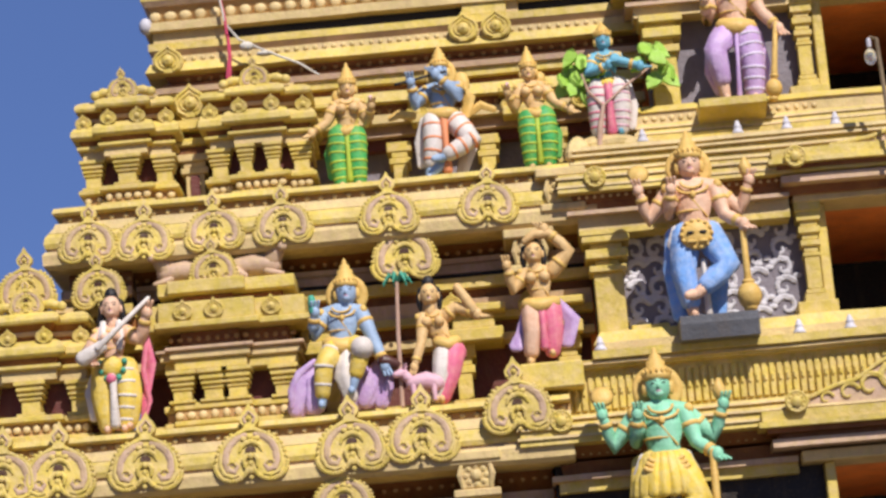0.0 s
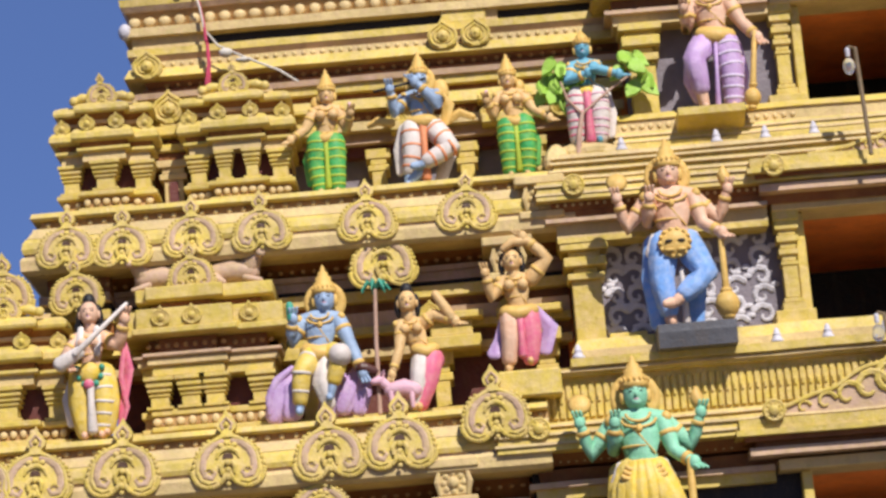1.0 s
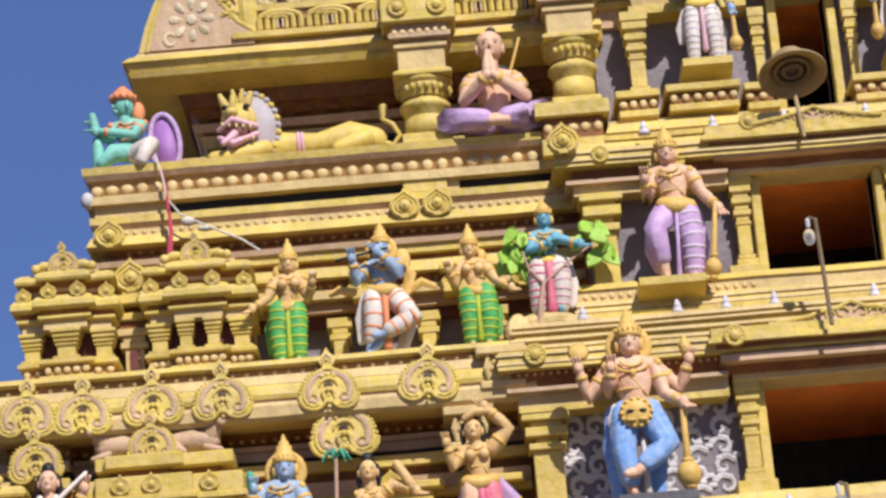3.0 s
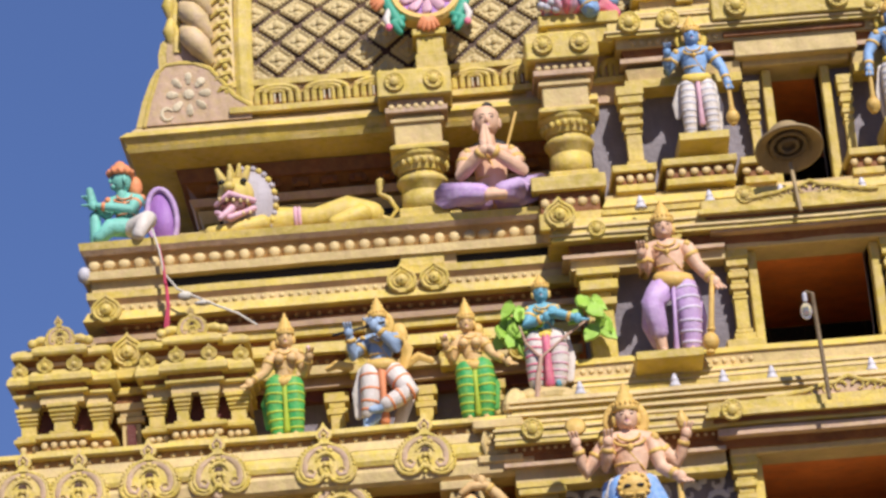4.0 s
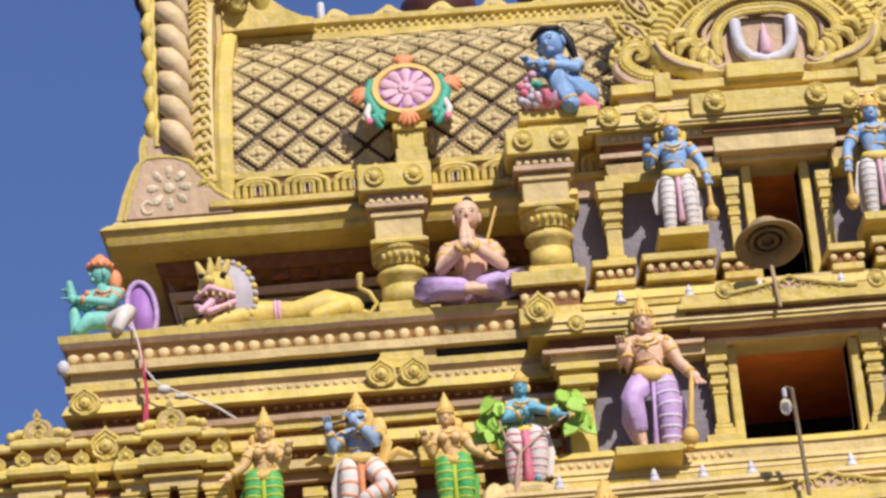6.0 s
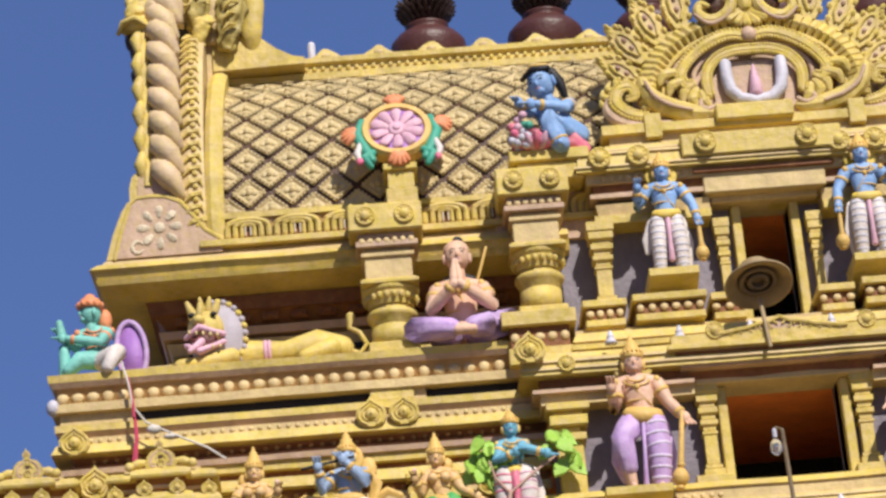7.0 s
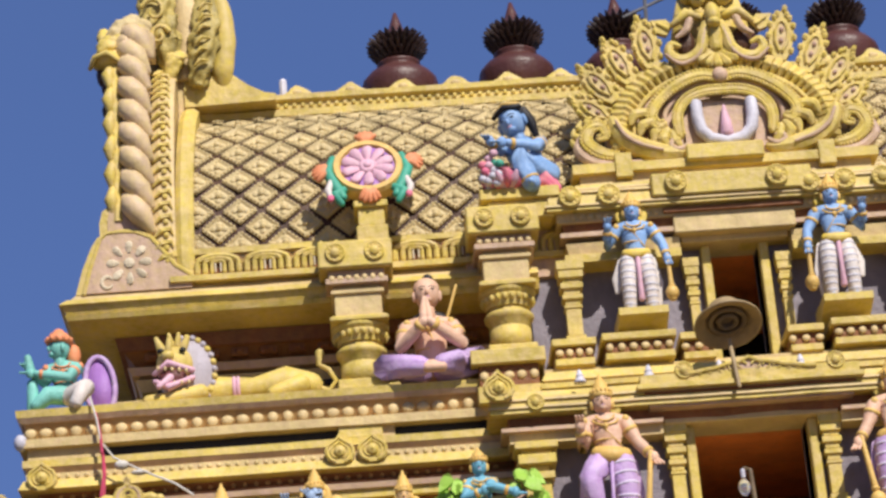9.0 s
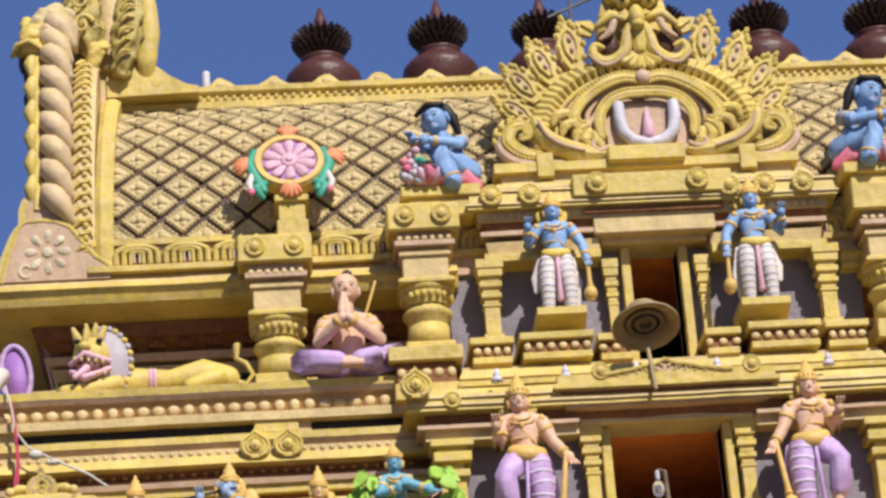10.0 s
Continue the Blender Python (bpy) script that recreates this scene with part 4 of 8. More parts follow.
    # two carved fronds wear the darkened gold as painted shade
    frond("crest_frond", [(-1.24, 21.46, 12.16), (-1.33, 21.42, 12.38), (-1.38, 21.44, 12.64), (-1.40, 21.48, 12.90), (-1.46, 21.52, 13.14)], [.07, .15, .17, .15, .06], "stained_gold", 7, .11, 60, 42)
    frond("crest_hollow", [(-1.14, 21.60, 12.10), (-1.14, 21.58, 12.42), (-1.12, 21.58, 12.80), (-1.16, 21.62, 13.08)], [.11, .12, .12, .06], "bead_white", 2, .01)
    frond("crest_groove", [(-1.06, 21.50, 12.00), (-1.01, 21.48, 12.26), (-0.96, 21.50, 12.62), (-0.98, 21.56, 13.10)], [.06, .12, .13, .05], "stained_gold", 6, .12, 60, 40)
    frond("crest_edge", [(-0.82, 21.62, 12.00), (-0.83, 21.56, 12.18), (-0.80, 21.56, 12.48), (-0.82, 21.58, 12.80), (-0.94, 21.62, 13.12)], [.05, .10, .095, .08, .03], "gold_paint", 2, .02, 30, 24)
    # carved volutes and leaf veins on the fronds
    for cx, cy, cz, r, turn in ((-1.36, 21.31, 12.42, .095, 1), (-1.40, 21.30, 12.66, .115, -1), (-1.42, 21.35, 12.90, .09, 1), (-1.52, 21.22, 12.40, .07, -1)):
        bm = bmesh.new()
        sp = [(sx(cx + turn * r * (1 - k / 15) * math.cos(.4 + k * .55)), cy - .002 * k, cz + r * 1.2 * (1 - k / 15) * math.sin(.4 + k * .55)) for k in range(13)]
        tube(bm, sp, [.026 - .0013 * k for k in range(13)], n=6)
        part("volute", bm, "gold_paint", g, smooth=True)
    for k in range(7):
        z = 12.14 + .11 * k
        x = -1.05 + .012 * k
        bm = bmesh.new()
        tube(bm, [(sx(x - .02), 21.38, z), (sx(x + .03), 21.355, z + .05), (sx(x + .10), 21.40, z + .06)], [.012, .020, .010], n=6)
        part("leaf_vein", bm, "gold_paint", g, smooth=True)
    # domed top of the rope and the hooded scroll at its outer edge
    frond("rope_dome", [(-1.72, 21.20, 12.14), (-1.62, 21.16, 12.24), (-1.50, 21.22, 12.30), (-1.40, 21.32, 12.28)], [.09, .15, .17, .12], "rope_cream", 3, .03, 30, 26, .9)
    bm = bmesh.new()
    ball(bm, (sx(-1.80), 21.12, 12.10), (.15, .14, .085), u=14, v=10)
    tube(bm, [(sx(-1.95), 21.06, 12.02), (sx(-1.90), 20.99, 12.09), (sx(-1.80), 20.97, 12.12), (sx(-1.70), 21.0, 12.06)], [.02, .03, .03, .02], n=8)
    part("scroll_hood", bm, "gold_paint", g, smooth=True)
    frond("crest_foot", [(-1.30, 21.40, 12.02), (-1.24, 21.38, 12.22), (-1.16, 21.44, 12.30)], [.06, .08, .05], "gold_paint", 4, .10)
    bm = bmesh.new()
    out = [(-1.18, 11.84), (-1.18, 12.10), (-1.10, 12.20), (-1.00, 12.22), (-0.92, 12.17), (-0.84, 12.18), (-0.74, 12.12), (-0.62, 12.02), (-0.48, 11.94), (-0.38, 11.92), (-0.38, 11.86)]
    plate(bm, [(sx(x), z) for x, z in out], 21.57, 22.05)
    part("crest_slope", bm, "gold_paint", g)
    frond("edge_leaf", [(-1.80, 21.2, 12.22), (-1.72, 21.2, 12.40), (-1.58, 21.25, 12.52), (-1.42, 21.32, 12.50)], [.05, .09, .09, .05], "tile_gold", 5, .12, 30, 30)
    frond("edge_leaf", [(-1.86, 21.15, 12.10), (-1.80, 21.12, 12.24), (-1.66, 21.14, 12.34)], [.05, .09, .05], "gold_paint", 4, .08)
    # solid dark brown balls give the hollow's shade by colour
    bm = bmesh.new()
    for x, z, r in ((-1.83, 12.00, .080), (-1.82, 11.88, .05), (-1.82, 11.66, .050), (-1.81, 11.30, .035)):
        ball(bm, (sx(x), 21.18, z), (r, 0.10, r * 1.4), u=10, v=8)
    part("hollow_shade", bm, "lattice_brown", g)
    return g


gable(-1)
gable(1)

# ---- ornaments ----
ROSETTE = {}


def rosette(parent, x, y, z, r, style="round"):
    """A moulded boss: round, or with a small point on top."""
    if style not in ROSETTE:
        bm = bmesh.new()
        m = pose(0, 0, 0, 90)
        lathe(bm, [(1.0, -0.15), (1.0, 0.10), (0.88, 0.22), (0.72, 0.14), (0.50, 0.14), (0.42, 0.38), (0.18, 0.50), (0.05, 0.52)], 14, m=m)
        for i in range(10):
            a = 2 * math.pi * i / 10
            ball(bm, (0.64 * math.cos(a), -0.15, 0.64 * math.sin(a)), (0.13, 0.09, 0.13), u=5, v=4)
        if style == "pointed":
            half = [(.40, -.90), (.80, -.68), (1.03, -.28), (1.04, .14), (.84, .50), (.50, .74), (.20, .95)]
            bm.free()
            bm = bmesh.new()
            plate(bm, half + [(0, 1.26)] + [(-a, b) for a, b in reversed(half)], -0.12, 0.25)
            for k, r_ in ((.86, .10), (.58, .09)):
                tube(bm, [(a * k, -.14, b * k) for a, b in half] + [(0, -.14, 1.16 * k)] + [(-a * k, -.14, b * k) for a, b in reversed(half)], r_, n=5)
            ball(bm, (0, -.14, -.05), (.44, .32, .44), u=10, v=7)
            ball(bm, (0, -.40, -.05), (.15, .14, .15), u=6, v=4)
        ob = finish(bm, "rosette", "gold_paint", parent)
        ROSETTE[style] = ob.data
    else:
        ob = new("rosette", ROSETTE[style])
        ob.parent = parent
    ob.location, ob.scale = (x, y, z), (r, r, r)
    return ob


for x, z, r in ((-2.38, 8.19, .115), (-0.03, 8.235, .115), (0.23, 8.235, .115)):
    rosette(tier_c, x, WALL_C - 0.42, z, r, "pointed")
for x in (0.04, 0.36):
    rosette(bay_d, x, 20.44, 9.91, .085)
for x in (1.27, 1.57):
    rosette(bay_d, x, 20.39, 10.11, .085)
for x in (2.00, 2.32, 2.88, mir(2.88), mir(2.32), mir(2.00), mir(2.62)):
    rosette(bay_d, x, 20.50 if abs(x - XC) > .6 else 20.46, 10.29 if abs(x - XC) > .6 else 10.35, .095)
for x in (2.70, mir(2.70)):
    rosette(bay_c, x, 20.02, 8.55, .075)
rosette(bay_c, 1.24, 19.98, 8.50, .12, "pointed")
rosette(bay_c, 1.52, 20.04, 8.38, .07)
for x in (0.85, 2.34):
    rosette(bay_b, x, 19.60 if x < 2 else 19.52, 6.70, .085)
rosette(bay_a, 0.42, 19.20, 4.82, .085)
rosette(bay_a, 2.10, 19.13, 4.80, .085)

KUDU = []


def kudu(parent, x, y, z, w, tilt=0.0):
    """Horseshoe ornament: a scalloped plate with scrolls, a small niche and a finial."""
    if not KUDU:
        bm = bmesh.new()
        # two hanging lobes under a narrowing shoulder
        lobe = [(.26 + .235 * math.cos(radians(a)), -.19 + .235 * math.sin(radians(a))) for a in range(-160, 20, 20)]
        half = [(0.03, -.30)] + lobe + [(.455, -.02), (.415, .10), (.32, .22), (.19, .295), (.09, .35)]
        plate(bm, half + [(-a, b) for a, b in reversed(half)], -0.03, 0.12, 0)
        for sg in (-1, 1):
            for (xa, za), (xb, zb) in zip(half[2:], half[3:-1]):
                for f in (.0, .5):
                    ball(bm, (sg * (xa + (xb - xa) * f), -0.015, za + (zb - za) * f), (0.036, 0.045, 0.036), 0, u=6, v=4)
            # a curling pink groove between gold rolls
            tube(bm, [(sg * a, -.036, b) for a, b in ((.07, .245), (.19, .205), (.29, .11), (.345, -.02), (.35, -.15), (.315, -.27), (.225, -.29), (.185, -.22), (.225, -.165), (.262, -.19))], [.038, .060, .064, .060, .056, .050, .042, .034, .026, .018], 1, n=7, flat=.5)
            tube(bm, [(sg * a, -.055, b) for a, b in ((.05, .315), (.17, .265), (.30, .18), (.385, .06), (.415, -.08), (.42, -.20), (.37, -.32), (.27, -.375), (.17, -.35))], [.024, .027, .027, .027, .027, .027, .027, .024, .014], 0, n=6, flat=.6)
            for k in range(5):
                an = radians(20 + k * 38)
                ball(bm, (sg * (.262 + .050 * math.cos(an)), -.06, -.205 + .050 * math.sin(an)), (.018, .020, .018), 0, u=5, v=4)
            # foliage beside the small arch
            tube(bm, [(sg * .05, -.07, -.06), (sg * .10, -.085, -.14), (sg * .085, -.08, -.24)], [.03, .035, .02], 0, n=6)
            tube(bm, [(sg * .015, -.06, -.22), (sg * .06, -.07, -.32), (sg * .10, -.06, -.385)], [.03, .035, .018], 0, n=6)
        # raised dark plate painted as the shade inside the small arch
        plate(bm, [(-.075, -.02), (.075, -.02), (.07, .03), (.04, .062), (-.04, .062), (-.07, .03)], -.052, 0, 2)
        tube(bm, [(-.15, -.05, .0), (-.125, -.06, .07), (-.06, -.065, .12), (0, -.065, .135), (.06, -.065, .12), (.125, -.06, .07), (.15, -.05, .0)], [.02, .032, .036, .038, .036, .032, .02], 0, n=7, flat=.6)
        for a, b in ((-.09, .185), (0, .21), (.09, .185)):
            ball(bm, (a, -.05, b), (.045, .030, .036), 0, u=7, v=5)
        for dx, dz, r_ in ((0, -.08, .050), (0, -.19, .045), (0, -.30, .05), (0, -.40, .035)):
            ball(bm, (dx, -.075, dz), (r_, r_ * .8, r_), 0, u=7, v=5)
        fin = [(.10, .30), (.075, .375), (.125, .43), (.135, .50), (.095, .57), (.05, .62)]
        plate(bm, fin + [(0, .72)] + [(-a, b) for a, b in reversed(fin)], -.07, .06, 0)
        tube(bm, [(-.055, -.08, .42), (-.075, -.09, .49), (0, -.09, .58), (.075, -.09, .49), (.055, -.08, .42)], .020, 1, n=5)
        ball(bm, (0, -.09, .48), (.036, .04, .04), 0, u=6, v=5)
        ob = finish(bm, "horseshoe_ornament", ["gold_paint", "pink_plaster", "lattice_brown"], parent)
        KUDU.append(ob)
    else:
        ob = new("horseshoe_ornament", KUDU[0].data)
        ob.parent = parent
    ob.matrix_basis = Matrix.Translation((x, y, z)) @ Matrix.Rotation(radians(tilt), 4, "X") @ Matrix.Rotation(.05 * math.sin(x * 31), 4, "Y") @ Matrix.Diagonal((w * 1.02, w * .8, w * .97, 1))
    return ob


for x, z in ((-2.98, 6.62), (-2.56, 6.60), (-2.03, 6.63), (-1.51, 6.63), (-0.71, 6.64), (0.04, 6.65)):
    kudu(eave_c, x, 19.76, z - .01, 0.44, -8)
kudu(eave_c, -0.62, 19.80, 6.30, 0.50, -4)
for x, z in ((-3.62, 4.80), (-3.21, 4.80), (-2.58, 4.81), (-1.82, 4.81), (-1.09, 4.81), (-0.58, 4.84)):
    kudu(eave_b, x, 19.26, z, 0.52, -8)
kudu(bay_a, 0.12, 19.22, 4.98, 0.50, -4)
kudu(eave_b, -1.18, 19.28, 4.42, 0.45, -4)
# broken bracket beside the bay, storeys B and C
for parent, x, y, z in ((eave_c, 0.60, 19.72, 6.66), (eave_b, -0.22, 19.25, 4.50), (eave_c, 0.32, 19.75, 6.22)):
    bm = bmesh.new()
    box(bm, x - .17, x + .17, y, y + .5, z - .16, z - .10, .01)
    box(bm, x - .12, x + .12, y + .03, y + .5, z - .10, z + .10, .015)
    box(bm, x - .19, x + .19, y - .02, y + .5, z + .10, z + .17, .01)
    # carved flower and corner leaves on the block's face
    ball(bm, (x, y + .02, z), (.045, .03, .045), u=9, v=7)
    for k in range(8):
        a = k * math.pi / 4
        ball(bm, (x + .075 * math.cos(a), y + .03, z + .065 * math.sin(a)), (.026, .018, .024), u=6, v=4)
    for sg in (-1, 1):
        tube(bm, [(x + sg * .10, y + .02, z - .09), (x + sg * .12, y + .01, z), (x + sg * .10, y + .02, z + .09)], [.014, .022, .014], n=6)
    part("bracket", bm, "cream_paint", parent)


def shrine(label, x0, x1, y, z0, H, cols, group, depth=0.55):
    """A miniature shrine: bead base, small columns before a dark hollow, beams, two flaring eaves with bosses and a crowning ornament."""
    p = thing("miniature_shrine", label, "shrine", group)
    w, xm = x1 - x0, (x0 + x1) / 2
    yb = y + depth
    q = H / 1.05
    xa, xb, fw = xm - w * .25, xm + w * .25, .09
    plan = [(x0, yb), (x0, y), (xa, y), (xa, y - fw), (xb, y - fw), (xb, y), (x1, y), (x1, yb)]

    def ring(name, mat, prof):
        """A moulding along the stepped front."""
        bm = bmesh.new()
        sweep(bm, plan, [(o, z0 + f * q) for o, f in prof] + [(-.12, z0 + prof[-1][1] * q), (-.12, z0 + prof[0][1] * q)])
        return part(name, bm, mat, p)

    ring("base", "gold_paint", [(.035, .0), (.035, .035), (.015, .045)])
    bb = ring("bead_band", "bead_band", [(-.005, .045), (-.02, .06), (-.02, .11), (-.005, .125)])
    for a, b, yy in ((x0 + .03, xa - .05, y), (xa + .03, xb - .03, y - fw), (xb + .05, x1 - .03, y)):
        beads(bb, a, b, yy + .004, z0 + .086 * q, .030, .070)
    ring("sill", "gold_paint", [(.02, .125), (.035, .135), (.035, .16), (.015, .17)])
    bm = bmesh.new()
    box(bm, x0 + .03, x1 - .03, y + .13, yb, z0 + .17 * q, z0 + .42 * q)
    part("hollow", bm, "maroon_paint", p)
    ca, cb = z0 + .17 * q, z0 + .40 * q
    for i in range(cols):
        cx = x0 + .075 + (w - .15) * i / (cols - 1)
        mid = xa < cx < xb
        cw = (.085 if cols == 3 else .055) if mid else .072
        bm = bmesh.new()
        pr = []
        for a, b, k in ((0, .10, 1.2), (.10, .46, .80), (.46, .53, 1.0), (.53, .58, .82), (.58, .66, 1.12), (.66, .72, .9), (.72, .82, 1.2), (.82, .87, 1.0), (.87, 1, 1.35)):
            pr += [(cw * k - .003, ca + (cb - ca) * a + .001), (cw * k, ca + (cb - ca) * a + .005), (cw * k, ca + (cb - ca) * b - .003)]
        turned_square(bm, cx, (y - fw if mid else y) + cw + .01, pr)
        part("column", bm, "gold_paint", p)
    ring("beam", "cream_paint", [(-.01, .40), (-.01, .465)])
    ring("beam_fillet", "gold_paint", [(.02, .465), (.03, .475), (.03, .495)])
    ring("frieze", "brown_paint", [(-.015, .495), (.02, .545)])
    ev = ring("eave", "gold_paint", [(.02, .540), (.058, .548), (.070, .562), (.066, .60), (.040, .635), (.0, .655), (-.03, .66)])
    for k, bx in enumerate((x0 + .03, xm - w * .16, xm + w * .16, x1 - .03)):
        rosette(ev, bx, y - (.14 if 0 < k < 3 else .04), z0 + .672 * q, .060 * min(1, q), "pointed")
    ring("neck", "brown_paint", [(-.09, .655), (-.09, .70)])
    ring("neck_fillet", "pink_plaster", [(-.06, .70), (-.05, .725)])
    ring("soffit", "brown_paint", [(-.06, .725), (.0, .765)])
    ue = ring("upper_eave", "gold_paint", [(.005, .762), (.030, .768), (.038, .785), (.032, .815), (-.01, .84), (-.06, .85)])
    ring("cap", "cream_paint", [(-.10, .845), (-.10, .885)])
    # crowning ornament with rolled shoulders
    kudu(ue, xm, y - .06, z0 + .92 * q, .22 * q)
    for sg in (-1, 1):
        bm = bmesh.new()
        tube(bm, [(xm + sg * w * .12, y - .01, z0 + .90 * q), (xm + sg * w * .22, y - .03, z0 + .895 * q), (xm + sg * w * .31, y - .01, z0 + .875 * q)], [.03, .04, .03], n=9)
        ball(bm, (xm + sg * w * .31, y - .04, z0 + .875 * q), (.038, .03, .038), u=9, v=7)
        part("roof_roll", bm, "gold_paint", p, smooth=True)
    return p


G = "miniature shrines on the ledges"
shrine("corner gold miniature shrine with stepped roof on the eave", -3.04, -2.34, 20.05, 6.89, 1.10, 3, G, depth=0.9)
shrine("gold miniature shrine with four small columns on the eave", -2.06, -1.28, 20.05, 6.89, 1.10, 4, G, depth=0.9)
shrine("gold corner miniature shrine on the lower eave", -3.86, -3.02, 19.62, 5.06, 1.22, 3, G, depth=0.8)


def small_niche(x, y, z0, w, H):
    p = thing("niche_shrine", "narrow gold niche with pointed boss between the shrines", "shrine")
    bm = bmesh.new()
    for a, b, e in ((.0, .10, .05), (.10, .30, -.08), (.30, .35, .02), (.35, .40, -.04), (.40, .46, .08)):
        box(bm, x - w * (.30 + e), x + w * (.30 + e), y - e * .2, y + .5, z0 + H * a, z0 + H * b, .006)
    part("body", bm, "cream_paint", p)
    bm = bmesh.new()
    box(bm, x - w * .5, x + w * .5, y + .06, y + .5, z0 + H * .46, z0 + H * .54, .006)
    box(bm, x - w * .44, x + w * .44, y + .10, y + .5, z0 + H * .60, z0 + H * .66, .006)
    box(bm, x - w * .62, x + w * .62, y + .24, y + .6, z0, z0 + H * .6, .006)
    part("frieze", bm, "brown_paint", p)
    bm = bmesh.new()
    box(bm, x - w * .55, x + w * .55, y + .02, y + .5, z0 + H * .54, z0 + H * .60, .008)
    box(bm, x - w * .50, x + w * .50, y - .02, y + .5, z0 + H * .66, z0 + H * .74, .010)
    part("eave", bm, "gold_paint", p)
    # dark box set before the body, coloured as the niche's shade
    bm = bmesh.new()
    box(bm, x - w * .10, x + w * .10, y - .012, y + .1, z0 + H * .11, z0 + H * .28)
    part("hollow", bm, "maroon_paint", p)
    rosette(p, x, y - .01, z0 + H * .88, w * .38, "pointed")


small_niche(-2.20, 20.25, 6.89, 0.34, 0.98)
small_niche(-3.0, 19.85, 5.06, 0.3, 0.8)

# the broad shrine of storey B
p = thing("miniature_shrine", "broad gold miniature shrine with columns and rosettes on the lower eave", "shrine", G)
x0, x1, yf = -2.46, -1.47, 19.72
for name, za, zb, e, mat in [("base", 5.10, 5.14, .02, "gold_paint"), ("bead_band", 5.14, 5.22, .0, "bead_band"), ("sill", 5.22, 5.27, .02, "gold_paint"), ("beam", 5.52, 5.60, .0, "gold_paint"), ("beam", 5.60, 5.66, .03, "cream_paint"),
                             ("fillet", 5.66, 5.69, .06, "pink_plaster"), ("frieze", 5.69, 5.82, -.05, "brown_paint"), ("eave", 5.82, 5.87, .12, "gold_paint"), ("eave", 5.87, 6.02, .09, "gold_paint"), ("neck", 6.02, 6.10, -.08, "brown_paint"), ("upper_eave", 6.10, 6.20, .02, "gold_paint")]:
    bm = bmesh.new()
    box(bm, x0 - e, x1 + e, yf - e, 20.5, za, zb, .008)
    box(bm, x0 + .08 - e, x0 + .62 + e, yf - e - .07, 20.5, za + .002, zb + .002, .008)
    part(name, bm, mat, p)
bm = bmesh.new()
box(bm, x0 + .04, x1 - .04, yf + .18, 20.5, 5.27, 5.55)
part("hollow", bm, "maroon_paint", p)
for cx in (-2.33, -2.10, -1.92, -1.58):
    bm = bmesh.new()
    pr = []
    for a, b, k in ((0, .10, 1.25), (.10, .40, .85), (.40, .47, 1.02), (.47, .53, .84), (.53, .62, 1.15), (.62, .68, .92), (.68, .80, 1.25), (.80, .86, 1.0), (.86, 1, 1.42)):
        pr += [(.078 * k - .003, 5.27 + .25 * a + .001), (.078 * k, 5.27 + .25 * a + .005), (.078 * k, 5.27 + .25 * b - .003)]
    turned_square(bm, cx, yf + (-.01 if cx < -1.8 else .06), pr)
    part("column", bm, "gold_paint", p)
beads(p, x0 + .10, x0 + .62, yf - .075, 5.18, .034, .085)
beads(p, x0 + .70, x1 - .04, yf - .01, 5.18, .034, .085)
beads(p, x0 + .06, x0 + .62, yf - .03, 5.76, .020, .07, "bead_band")
beads(p, x0 + .70, x1 - .02, yf + .04, 5.76, .020, .07, "bead_band")
for bx in (-2.28, -2.05, -1.63):
    rosette(p, bx, yf - .17 if bx < -1.8 else yf - .10, 5.95, .072, "pointed")
kudu(p, -2.05, yf - .02, 6.30, .36)
kudu(eave_c, -2.92, 19.72, 6.24, .40)
kudu(eave_c, -3.45, 19.66, 6.26, .44)

# niche posts between the statues of storeys B and C
bm = bmesh.new()
for x in (-0.62, 0.08, 0.62):
    for a, b, k in ((6.96, 7.02, 1.3), (7.02, 7.22, .8), (7.22, 7.27, 1.2), (7.27, 7.32, .9), (7.32, 7.40, 1.4)):
        box(bm, x - .07 * k, x + .07 * k, 20.66 - .02 * k, 20.95, a, b, .006)
part("post", bm, "gold_paint", tier_c)
bm = bmesh.new()
for x in (-1.25, -0.25, 0.55):
    for a, b, k in ((5.14, 5.20, 1.3), (5.20, 5.40, .8), (5.40, 5.46, 1.2), (5.46, 5.52, .9), (5.52, 5.64, 1.4)):
        box(bm, x - .07 * k, x + .07 * k, 20.12 - .02 * k, 20.45, a, b, .006)
part("post", bm, "gold_paint", tier_b)
# broken silhouettes of bosses and brackets along the storeys
for x in (-1.0, -0.45, 0.30, 0.85):
    rosette(tier_c, x, 20.55, 7.60, .085, "pointed")
for x in (-1.22, -0.30, 0.30):
    rosette(tier_b, x, 20.05, 5.92, .08, "pointed")
bm = bmesh.new()
for x in (-1.12, -0.30, 0.42):
    box(bm, x - .20, x + .20, 20.50, 20.95, 7.50, 7.58, .01)
    box(bm, x - .15, x + .15, 20.54, 20.95, 7.58, 7.68, .01)
    box(bm, x - .22, x + .22, 20.48, 20.95, 7.68, 7.73, .01)
part("niche_head", bm, "gold_paint", tier_c)
bm = bmesh.new()
for x in (-1.30, -0.15, 0.45):
    box(bm, x - .22, x + .22, 19.98, 20.45, 5.62, 5.72, .01)
    box(bm, x - .16, x + .16, 20.02, 20.45, 5.72, 5.84, .01)
    box(bm, x - .25, x + .25, 19.96, 20.45, 5.84, 5.90, .01)
part("niche_head", bm, "gold_paint", tier_b)

